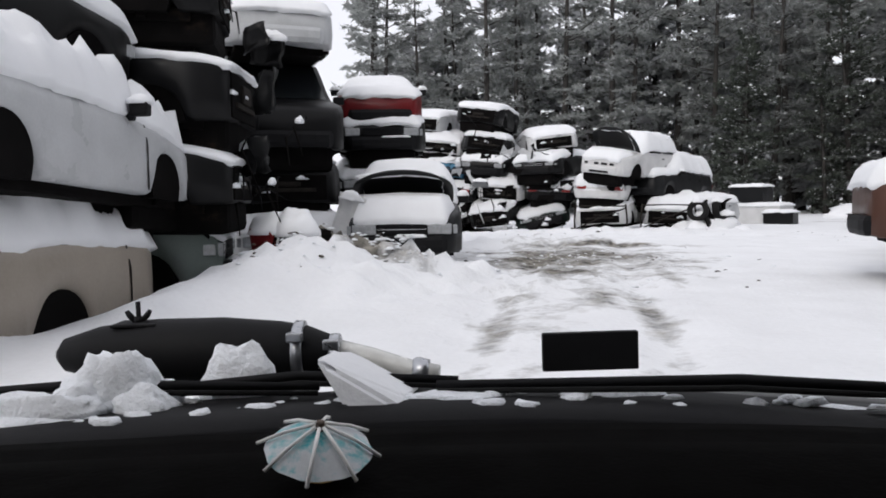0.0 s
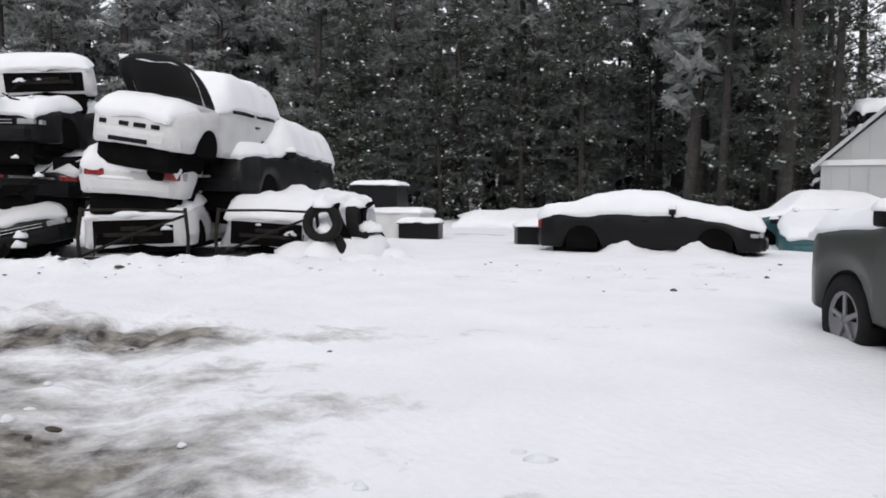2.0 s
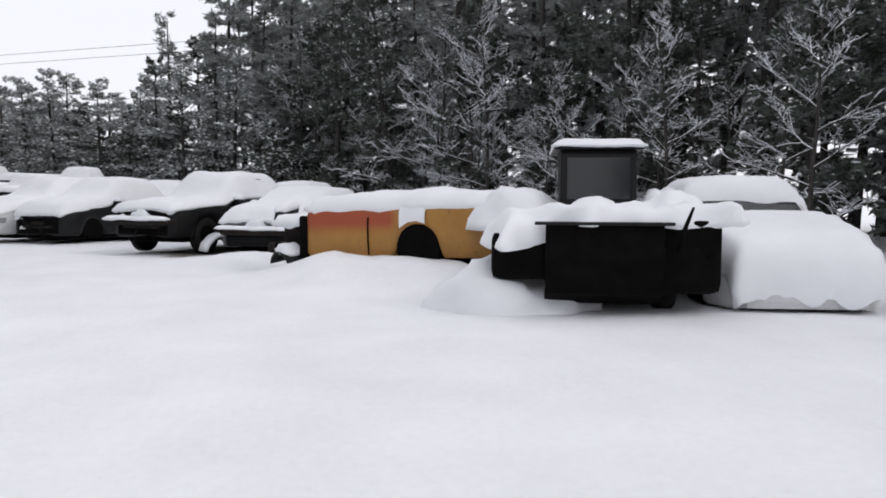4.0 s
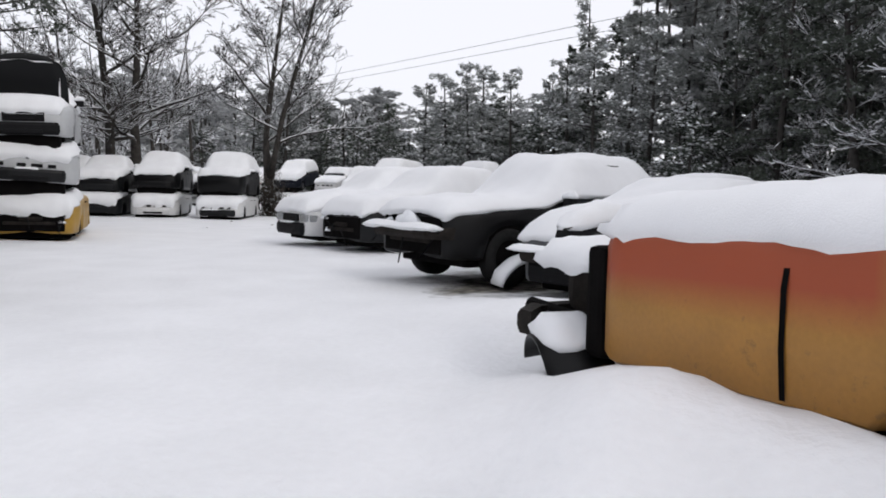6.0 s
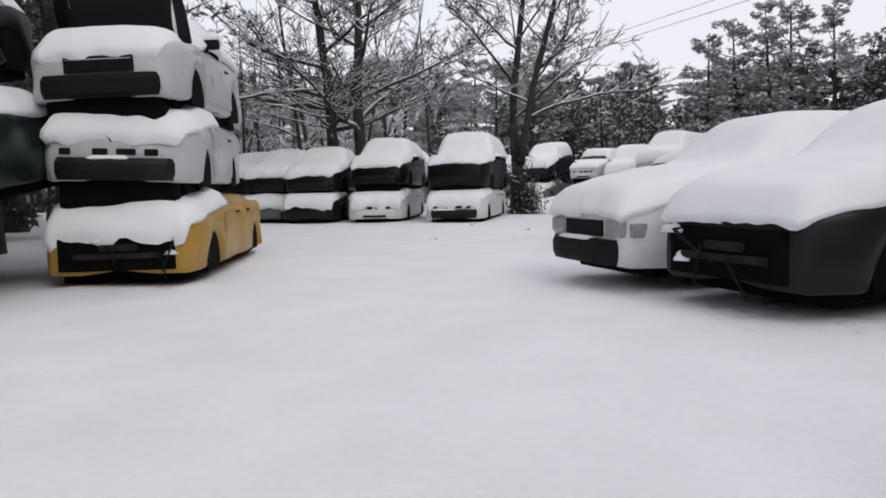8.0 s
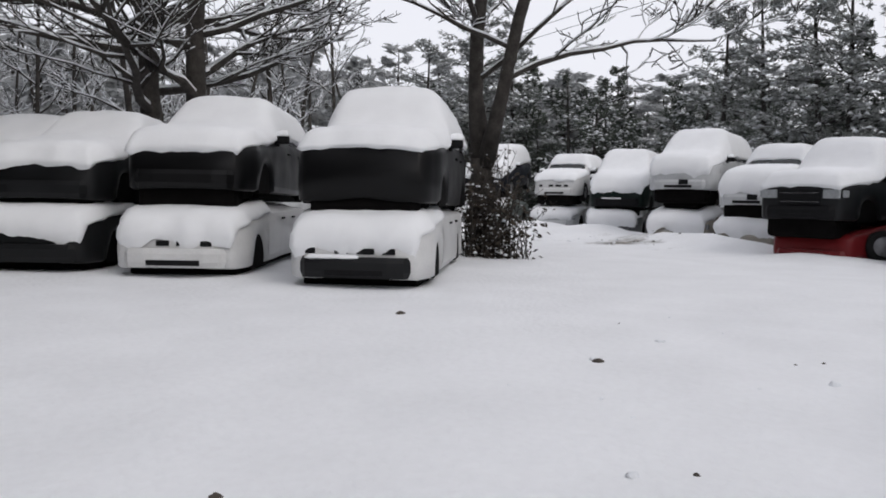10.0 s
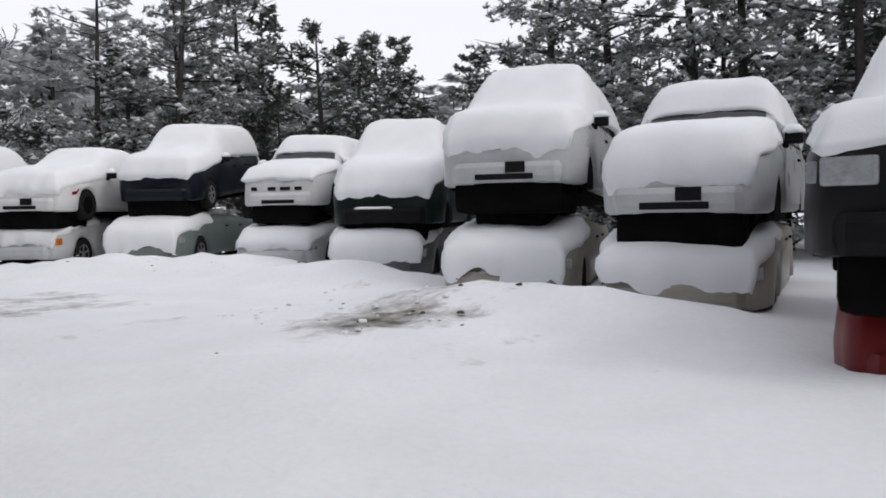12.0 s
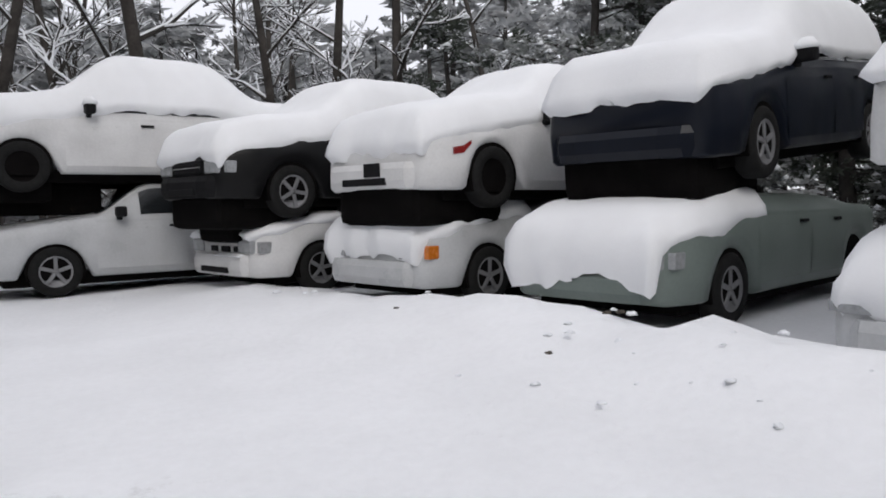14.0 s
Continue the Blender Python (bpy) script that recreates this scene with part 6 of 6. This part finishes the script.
def build_pile_litter():
    """Lumps of snow, bent strips and torn sheet that fill the gaps between the crushed cars."""
    rs = random.Random(515)
    snow, dark, pale = [], [], []

    def litter(cx, cy, rx, ry, z0, z1, count):
        for _ in range(count):
            x, y, z = cx + rs.uniform(-rx, rx), cy + rs.uniform(-ry, ry), rs.uniform(z0, z1)
            pick = rs.random()
            if pick < 0.30:
                r = rs.choice((0.04, 0.06, 0.09, 0.12))
                snow.append(blob_data(rs, x, y, z, r * rs.uniform(0.8, 1.5), r, r * rs.uniform(0.7, 1.3), 0.5, 11, 5))
            elif pick < 0.75:
                d = Vector((rs.gauss(0, 1), rs.gauss(0, 0.5), rs.gauss(-0.2, 0.6))).normalized() * rs.uniform(0.25, 0.8)
                mid = Vector((x, y, z)) + d * 0.5 + Vector((rs.gauss(0, 0.08), -0.06, rs.gauss(0, 0.08)))
                (dark if rs.random() < 0.65 else pale).append(tube_data([(x, y, z), mid, Vector((x, y, z)) + d], [0.012, rs.uniform(0.014, 0.03), 0.010], 5))
            else:
                a = Vector((rs.gauss(0, 1), rs.gauss(0, 0.4), rs.gauss(0, 0.5))).normalized() * rs.uniform(0.12, 0.32)
                b = a.cross(Vector((rs.gauss(0, 0.3), 1, rs.gauss(0, 0.3)))).normalized() * rs.uniform(0.08, 0.22)
                t = Vector((0, 0.02, 0))
                p = Vector((x, y, z))
                rim = [p - a - b, p + a * rs.uniform(0.6, 1.2) - b * 0.8, p + a + b * rs.uniform(0.5, 1.3), p + t * 4, p - a * 0.7 + b]
                (dark if rs.random() < 0.5 else pale).append((rim + [v + t for v in rim], [(4, 3, 2, 1, 0), (5, 6, 7, 8, 9)] + [(k, (k + 1) % 5, 5 + (k + 1) % 5, 5 + k) for k in range(5)]))

    for x, y, top in ((-5.2, 21.3, 3.4), (-3.5, 20.7, 3.6), (-1.8, 20.2, 3.5), (0.1, 19.7, 2.8)):
        litter(x, y + 0.25, 1.0, 0.35, 0.1, top, 24)
    for data, mat, name, label in ((snow, LOOSE_SNOW, "lodged_snow", "lumps of snow lodged between crushed cars"), (dark, UNDERSIDE, "dark_scrap", "bent dark strips and torn sheet between crushed cars"), (pale, PAINT["silver"], "pale_scrap", "bent bright trim and torn sheet between crushed cars")):
        me = mesh_from(name, *join_data(data), name == "lodged_snow")
        me.materials.append(mat)
        tagged(new(name, me), label, "scrap", kind="stuff")


build_pile_litter()
crumpled_panel(random.Random(3), -2.25, 5.75, 0.25, -20, 0.55, 0.95, PAINT["white"], "white wing bent up beside a wreck, snow on it", "torn panels by the gate")
gravel_heap = thing("snow_heap", pose(17.5, 34.0, -0.1), "long heap of ploughed snow by the track", "snow heap")
part("snow", mesh_from("snow", *blob_data(random.Random(8), 0, 0, 0, 4.5, 1.6, 0.9, 0.35, 26, 6)), SNOW, gravel_heap)

# wires over the yard
for z in (10.9, 10.3):
    pts = [(62 + 0.5 * d, 23.3 + 0.87 * d, z + 0.4 * ((d - 10) / 80) ** 2) for d in range(-70, 91, 20)]
    line = thing("power_line", pose(0, 0, 0), "thin dark overhead wire across the sky", "wire", "overhead wires")
    part("wire", tube("wire", pts, [0.015] * 9, 4), CABLE, line)


# ---- the vehicle that carries the lens, where it stands at the start ----
def build_truck():
    truck = thing("delivery_truck", pose(1.036, -4.896, 0, 0, -0.8, 9.7), "dark cab of a truck with snow on its cowl", "truck")
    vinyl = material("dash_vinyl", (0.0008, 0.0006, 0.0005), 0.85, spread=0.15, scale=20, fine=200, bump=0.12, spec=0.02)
    dark = material("cab_dark", (0.005, 0.005, 0.006), 0.7, spread=0.3, scale=6, bump=0.08, spec=0.2)
    steel = material("clamp_steel", (0.42, 0.43, 0.45), 0.3, metal=1.0, spread=0.1, scale=30, bump=0.03)

    def sheet(profile, x0, x1, bow, name, mat, n=18, sag=0.0):
        """A swept shelf: profile of (y, z) drawn from side to side, bowed forward in the middle."""
        verts, faces = [], []
        for i in range(n + 1):
            u = 2 * i / n - 1
            x = (x0 + x1) / 2 + u * (x1 - x0) / 2
            for y, z in profile:
                verts.append((x, y - bow * u * u, z - sag * max(0.0, u) ** 2))
        k = len(profile)
        for i in range(n):
            for j in range(k - 1):
                a = i * k + j
                faces.append((a, a + k, a + k + 1, a + 1))
        return part(name, mesh_from(name, verts, faces), mat, truck)

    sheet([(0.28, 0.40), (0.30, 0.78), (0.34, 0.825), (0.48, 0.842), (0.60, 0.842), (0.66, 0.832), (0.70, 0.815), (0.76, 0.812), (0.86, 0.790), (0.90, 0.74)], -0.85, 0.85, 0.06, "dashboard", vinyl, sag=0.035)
    sheet([(0.88, 0.70), (0.90, 0.785), (0.98, 0.790), (1.06, 0.785), (1.12, 0.772), (1.18, 0.745)], -0.9, 0.9, 0.22, "cowl", dark, sag=0.055)
    sheet([(1.10, 0.60), (1.14, 0.735), (1.25, 0.728), (1.40, 0.700), (1.50, 0.650), (1.54, 0.52), (1.54, 0.32)], -0.92, 0.92, 0.26, "nose_panel", PAINT["charcoal"])
    bm = bmesh.new()
    box(bm, -0.88, 0.88, 1.28, 1.46, 0.28, 0.46, 0.04)
    part("front_bumper", bm, dark, truck)
    # cab shell, open at the windscreen; out of view, added to shade the dashboard
    for x in (-0.93, 0.93):
        bm = bmesh.new()
        box(bm, x - 0.03, x + 0.03, -1.2, 0.9, 0.35, 0.95, 0.02)
        part("door", bm, PAINT["charcoal"], truck)
        part("pillar", tube("pillar", [(x * 0.99, 0.86, 0.8), (x * 0.86, 0.25, 1.55)], [0.05, 0.05], 8), dark, truck)
        bm = bmesh.new()
        box(bm, x * 0.93 - 0.02, x * 0.93 + 0.02, -1.2, -0.5, 0.95, 1.56, 0.01)
        part("side_panel", bm, dark, truck)
    bm = bmesh.new()
    box(bm, -0.86, 0.86, -1.25, 0.30, 1.54, 1.60, 0.03)
    part("roof", bm, dark, truck)
    bm = bmesh.new()
    box(bm, -0.90, 0.90, -1.28, -1.20, 0.35, 1.56, 0.02)
    part("back_wall", bm, dark, truck)
    bm = bmesh.new()
    box(bm, -0.90, 0.90, -1.25, 0.95, 0.33, 0.39, 0.02)
    part("floor_pan", bm, dark, truck)
    tyre, rim = wheel_meshes(0.36)
    for x in (-0.82, 0.82):
        for y in (0.75, -0.95):
            wheel = new("wheel")
            wheel.parent = truck
            wheel.location = (x, y, 0.35)
            wheel.rotation_euler = (0, 0, 0 if x > 0 else math.pi)
            part("tyre", tyre, RUBBER, wheel)
            part("rim", rim, ALLOY, wheel)
    # intake pod with clamps and a clear hose
    pod = new("intake_pod")
    pod.parent = truck
    pod["label"] = "black moulded air intake pod with steel clamps"
    xs = [-0.675, -0.66, -0.60, -0.50, -0.38, -0.28, -0.235, -0.20, -0.175]
    rr = [0.012, 0.03, 0.046, 0.056, 0.058, 0.052, 0.046, 0.034, 0.024]
    zz = [0.795, 0.797, 0.800, 0.800, 0.797, 0.793, 0.790, 0.788, 0.787]
    part("shell", tube("shell", [(x, 1.34, z) for x, z in zip(xs, zz)], rr, 20), dark, pod)
    for x, r, z in ((-0.245, 0.050, 0.791), (-0.183, 0.029, 0.787)):
        part("clamp", tube("clamp", [(x - 0.010, 1.34, z), (x - 0.008, 1.34, z), (x + 0.008, 1.34, z), (x + 0.010, 1.34, z)], [r, r + 0.004, r + 0.004, r], 20), steel, pod)
        bm = bmesh.new()
        box(bm, x - 0.014, x + 0.014, 1.28, 1.30, z + r * 0.5, z + r * 0.5 + 0.016, 0.003)
        part("screw", bm, steel, pod)
    hose = material("clear_hose", (0.62, 0.62, 0.60), 0.25, spread=0.1, scale=30, bump=0.05)
    part("hose", tube("hose", [(-0.175, 1.34, 0.787), (-0.12, 1.33, 0.775), (-0.05, 1.31, 0.757), (0.0, 1.30, 0.750)], [0.021, 0.020, 0.018, 0.016], 12), hose, pod)
    part("clamp", tube("clamp", [(-0.045, 1.31, 0.757), (-0.042, 1.31, 0.757), (-0.02, 1.305, 0.753), (-0.017, 1.305, 0.753)], [0.018, 0.023, 0.023, 0.018], 14), steel, pod)
    part("bolt", tube("bolt", [(-0.53, 1.34, 0.84), (-0.53, 1.34, 0.888)], [0.0045, 0.0045], 8), dark, pod)
    nut = part("wing_nut", tube("wing_nut", [(-0.53, 1.34, 0.850), (-0.53, 1.34, 0.862)], [0.010, 0.008], 8), dark, pod)
    for s in (-1, 1):
        part("wing", tube("wing", [(-0.53 + s * 0.006, 1.34, 0.853), (-0.53 + s * 0.014, 1.34, 0.862), (-0.53 + s * 0.021, 1.34, 0.872)], [0.004, 0.006, 0.004], 6), dark, nut)
    bm = bmesh.new()
    box(bm, -0.57, -0.49, 1.31, 1.37, 0.846, 0.852, 0.003)
    part("bracket", bm, dark, pod)
    # wipers
    for x0, y0, x1, y1, z in ((-0.80, 0.99, -0.16, 1.02, 0.806), (0.0, 1.02, 0.78, 0.86, 0.800), (-0.42, 1.03, 0.03, 1.06, 0.800)):
        wiper = new("wiper")
        wiper.parent = truck
        mid = ((x0 + x1) / 2, (y0 + y1) / 2 + 0.02, z + 0.008)
        part("arm", tube("arm", [(x0, y0, z), mid, (x1, y1, z - 0.004)], [0.006, 0.008, 0.006], 6), dark, wiper)
        part("blade", tube("blade", [(x0, y0 - 0.012, z - 0.006), (mid[0], mid[1] - 0.014, mid[2] - 0.008), (x1, y1 - 0.012, z - 0.010)], [0.004, 0.005, 0.004], 4), RUBBER, wiper)
    bm = bmesh.new()
    box(bm, 0.178, 0.342, 1.28, 1.295, 0.752, 0.818, 0.003)
    part("hood_scoop", bm, dark, truck, "small black upright deflector plate")
    # loose snow caught along the cowl
    rs = random.Random(14)
    lumps = ((-0.430, 1.02, 0.785, 0.062, 0.045, 0.080), (-0.47, 1.0, 0.785, 0.05, 0.04, 0.045), (-0.39, 0.99, 0.780, 0.045, 0.03, 0.035), (-0.52, 0.96, 0.79, 0.09, 0.03, 0.030), (-0.285, 1.08, 0.765, 0.055, 0.03, 0.085), (-0.37, 1.03, 0.78, 0.02, 0.02, 0.03), (-0.62, 0.98, 0.775, 0.12, 0.05, 0.025), (0.10, 1.04, 0.77, 0.10, 0.04, 0.022), (0.33, 1.1, 0.765, 0.04, 0.03, 0.018), (-0.72, 0.93, 0.778, 0.10, 0.06, 0.02), (-0.55, 0.95, 0.782, 0.12, 0.04, 0.018), (0.02, 1.0, 0.782, 0.07, 0.03, 0.014), (0.22, 1.0, 0.776, 0.09, 0.03, 0.016), (0.48, 0.96, 0.764, 0.10, 0.03, 0.014), (0.62, 0.92, 0.756, 0.07, 0.03, 0.012))
    for x, y, z, a, b, c in lumps:
        part("snow_lump", mesh_from("snow_lump", *blob_data(rs, x, y, z - 0.035 * max(0.0, x) ** 2, a, b, c, 0.34, 18, 8)), LOOSE_SNOW, truck)
    # a hard slab of snow sliding down behind the wiper
    slab = [(-0.162, 0.985, 0.850), (-0.116, 0.960, 0.780), (-0.035, 0.958, 0.778), (-0.040, 0.987, 0.792), (-0.150, 1.050, 0.846), (-0.125, 1.090, 0.838), (-0.020, 1.070, 0.782), (-0.110, 1.060, 0.770)]
    bm = bmesh.new()
    for p in slab:
        bm.verts.new(p)
    bmesh.ops.convex_hull(bm, input=bm.verts)
    bmesh.ops.bevel(bm, geom=bm.edges[:], offset=0.006, segments=2, affect="EDGES")
    part("snow_wedge", bm, SNOW, truck)
    for _ in range(60):
        x = rs.uniform(-0.8, 0.8)
        y = 1.0 - 0.2 * (x / 0.9) ** 2 + rs.uniform(-0.05, 0.08)
        s = rs.uniform(0.004, 0.014)
        part("snow_crumb", mesh_from("snow_crumb", *blob_data(rs, x, y, 0.785 - 0.02 * max(0, x), s * 2, s * 1.4, s, 0.5, 6, 2)), LOOSE_SNOW, truck)
    # paper cocktail umbrella on the dashboard
    umb = thing("paper_umbrella", truck.matrix_basis @ pose(-0.082, 0.56, 0.880, 15, 8, 0), "white paper cocktail umbrella with a turquoise pattern on the dashboard", "ornament")
    paper = material("umbrella_paper", (0.62, 0.64, 0.65), 0.7, spread=0.12, scale=60, fine=400, bump=0.0, dirt=(0.05, 0.42, 0.46), dirt_amount=0.62, dirt_scale=34)
    wood = material("toothpick", (0.88, 0.87, 0.84), 0.7, spread=0.1, scale=60, bump=0.0)
    tip = material("umbrella_tip", (0.10, 0.07, 0.05), 0.8, spread=0.2, scale=60, bump=0.1)
    verts, faces = [(0, 0, 0.0)], []
    n = 32
    for ring, (r, z) in enumerate(((0.014, -0.004), (0.028, -0.010), (0.041, -0.018))):
        for k in range(n):
            w = 2 * math.pi * k / n
            pull = 1 - (0.035 * (1 - abs(math.cos(4 * w)))) * (ring / 2)
            verts.append((r * pull * math.cos(w), r * pull * math.sin(w), z))
    for k in range(n):
        faces.append((0, 1 + k, 1 + (k + 1) % n))
        for ring in range(2):
            a, b = 1 + ring * n + k, 1 + ring * n + (k + 1) % n
            faces.append((a, a + n, b + n, b))
    part("canopy", mesh_from("canopy", verts, faces), paper, umb)
    for k in range(8):
        w = 2 * math.pi * k / 8
        c, s = math.cos(w), math.sin(w)
        part("rib", tube("rib", [(0.004 * c, 0.004 * s, 0.0030), (0.028 * c, 0.028 * s, -0.0070), (0.047 * c, 0.047 * s, -0.0185)], [0.0015] * 3, 6), wood, umb)
    part("tip", tube("tip", [(0, 0, -0.003), (0, 0, 0.006)], [0.0035, 0.003], 10), tip, umb)
    part("stick", tube("stick", [(0, 0, -0.002), (0, 0, -0.05)], [0.0012, 0.0012], 6), wood, umb)
    plug = thing("orange_plug", truck.matrix_basis @ pose(-0.082, 0.56, 0.832), "small orange-brown plug that holds the umbrella stick", "ornament")
    part("body", tube("body", [(0, 0, 0), (0, 0, 0.004), (0, 0, 0.02), (0, 0, 0.022)], [0.010, 0.012, 0.010, 0.008], 14), PAINT["yellow"], plug)


build_truck()


def build_stripped_front():
    """What is left ahead of the orange shell: frame rails, a raised fender and a bent bumper."""
    front = thing("stripped_car_front", pose(21.62, 12.68, 0.0, 0, 0, -43), "dark stripped car front with bent bumper and snow", "car part")
    bm = bmesh.new()
    box(bm, -0.70, 0.72, -0.05, 0.10, 0.25, 0.85, 0.04)
    part("firewall", bm, UNDERSIDE, front)
    for x in (-0.5, 0.5):
        part("frame_rail", tube("frame_rail", [(x, 0.0, 0.35), (x, 0.5, 0.38), (x * 1.1, 0.85, 0.42)], [0.06, 0.055, 0.05], 8), UNDERSIDE, front)
    bm = bumper(bmesh.new(), 0.8, 0.72, 0.30, 0.44, 0.10, 1)
    part("bumper", bm, OLD_STEEL, front)
    bm = bmesh.new()
    box(bm, -0.40, 0.40, -0.05, 0.05, 0.0, 0.26, 0.09)
    fender = part("raised_fender", bm, PAINT["black"], front, "black fender bent upwards")
    fender.location, fender.rotation_euler = (0.05, 1.05, 0.72), (radians(12), radians(-8), radians(20))
    part("fender_snow", mesh_from("fender_snow", *blob_data(random.Random(9), 0, 0.02, 0.23, 0.42, 0.12, 0.12, 0.2, 14, 5)), SNOW, fender)
    bm = bmesh.new()
    box(bm, -0.45, 0.45, 0.25, 0.65, 0.40, 0.78, 0.10)
    part("engine", bm, OLD_STEEL, front)
    part("snow_cover", blanket_mesh(lambda x, y: 0.76, -0.62, 0.62, 0.12, 0.72, 0.12, 41, 0.07, 0.12, 1, 0.08, 0.06), SNOW, front)
    verts, faces = [], []
    for i in range(13):
        w = radians(15 + 140 * i / 12)
        for r, x in ((0.40, -0.22), (0.40, 0.22), (0.38, 0.22), (0.38, -0.22)):
            verts.append((x, r * math.cos(w), r * math.sin(w)))
    for i in range(12):
        for k in range(4):
            faces.append((4 * i + k, 4 * i + (k + 1) % 4, 4 * i + 4 + (k + 1) % 4, 4 * i + 4 + k))
    faces += [(3, 2, 1, 0), (48, 49, 50, 51)]
    fallen = part("fallen_wing", mesh_from("fallen_wing", verts, faces), PAINT["black"], front, "black front wing lying against the shell")
    fallen.location, fallen.rotation_euler = (-0.62, 0.30, 0.0), (radians(14), radians(-10), radians(-20))
    fallen.scale = (0.85, 0.85, 0.9)
    part("wing_snow", mesh_from("wing_snow", *blob_data(random.Random(4), 0, 0.05, 0.36, 0.22, 0.26, 0.15, 0.25, 12, 5)), SNOW, fallen)


build_stripped_front()


def fallen_wing(x, y, turn, r, label):
    """A front wing standing on its ends like an arch, its crown thick with snow."""
    ob = thing("fallen_wing", pose(x, y, -0.05, 8, -6, turn), label, "car part", "wrecks along the lane")
    for name, r0, r1, half, mat in (("skin", r - 0.03, r, 0.13, PAINT["black"]), ("snow", r + 0.002, r + 0.065, 0.13, SNOW)):
        verts, faces = [], []
        for i in range(15):
            w = radians(8 + 150 * i / 14)
            swell = 1.0 if name == "skin" else 1 + 0.10 * bumps(i * 0.7, x, 2) - 0.08 * abs(i - 7) / 7
            for q, s in ((r0, -half), (r1 * swell, -half * 0.8), (r1 * swell, half * 0.8), (r0, half)):
                verts.append((s, q * math.cos(w), q * math.sin(w)))
        for i in range(14):
            for k in range(4):
                faces.append((4 * i + k, 4 * i + (k + 1) % 4, 4 * i + 4 + (k + 1) % 4, 4 * i + 4 + k))
        faces += [(3, 2, 1, 0), (56, 57, 58, 59)]
        part(name, mesh_from(name, verts, faces), mat, ob)
    return ob


fallen_wing(25.93, 14.79, 50, 0.40, "black front wing standing in the snow, white crown")
rod = thing("bent_rod", pose(20.36, 11.23, 0.9), "thin bent rod lined with snow on a wreck", "rod")
part("rod", tube("rod", [(0, 0, 0), (0.0, 0.0, 0.30), (0.02, -0.05, 0.38), (0.06, -0.14, 0.45)], [0.012, 0.012, 0.012, 0.010], 6), UNDERSIDE, rod)
part("rod_snow", tube("rod_snow", [(0.0, 0.0, 0.31), (0.02, -0.05, 0.392), (0.06, -0.145, 0.464)], [0.012, 0.016, 0.014], 6), SNOW, rod)


def build_clods():
    """Loose clods of snow and dirt along the lane and at the foot of the piles."""
    rs = random.Random(77)
    white, brown = [], []
    for cx, cy, rx, ry, count in ((0.8, 8.5, 3.0, 4.5, 200), (-1.3, 4.6, 1.4, 0.9, 160), (-1.5, 4.3, 0.9, 0.4, 160), (-2.2, 3.1, 0.8, 0.9, 90), (1.5, 17.6, 5.0, 0.8, 120), (9.5, 16.0, 3.5, 2.5, 70), (51.3, 31.0, 1.6, 1.6, 90), (38.0, 26.5, 3.5, 2.0, 20), (56.0, 36.0, 1.0, 6.0, 80), (13.0, 19.5, 1.5, 1.5, 40)):
        for _ in range(count):
            x, y = cx + rs.gauss(0, 0.5) * rx, cy + rs.gauss(0, 0.5) * ry
            r = rs.uniform(0.012, 0.032) * rs.choice((0.6, 1, 1.5))
            (brown if rs.random() < 0.22 else white).append(blob_data(rs, x, y, ground_height(x, y) - r * 0.2, r * rs.uniform(0.9, 1.7), r, r * 0.7, 0.4, 7, 3))
    for data, mat, name, label in ((white, LOOSE_SNOW, "snow_clods", "loose clods of snow scattered on the lane"), (brown, material("dirt", (0.06, 0.05, 0.04), 0.9, spread=0.4, scale=20, bump=0.4), "dirt_clods", "clods of frozen dirt scattered on the lane")):
        me = mesh_from(name, *join_data(data))
        me.materials.append(mat)
        tagged(new(name, me), label, "ground litter", kind="stuff")


build_clods()
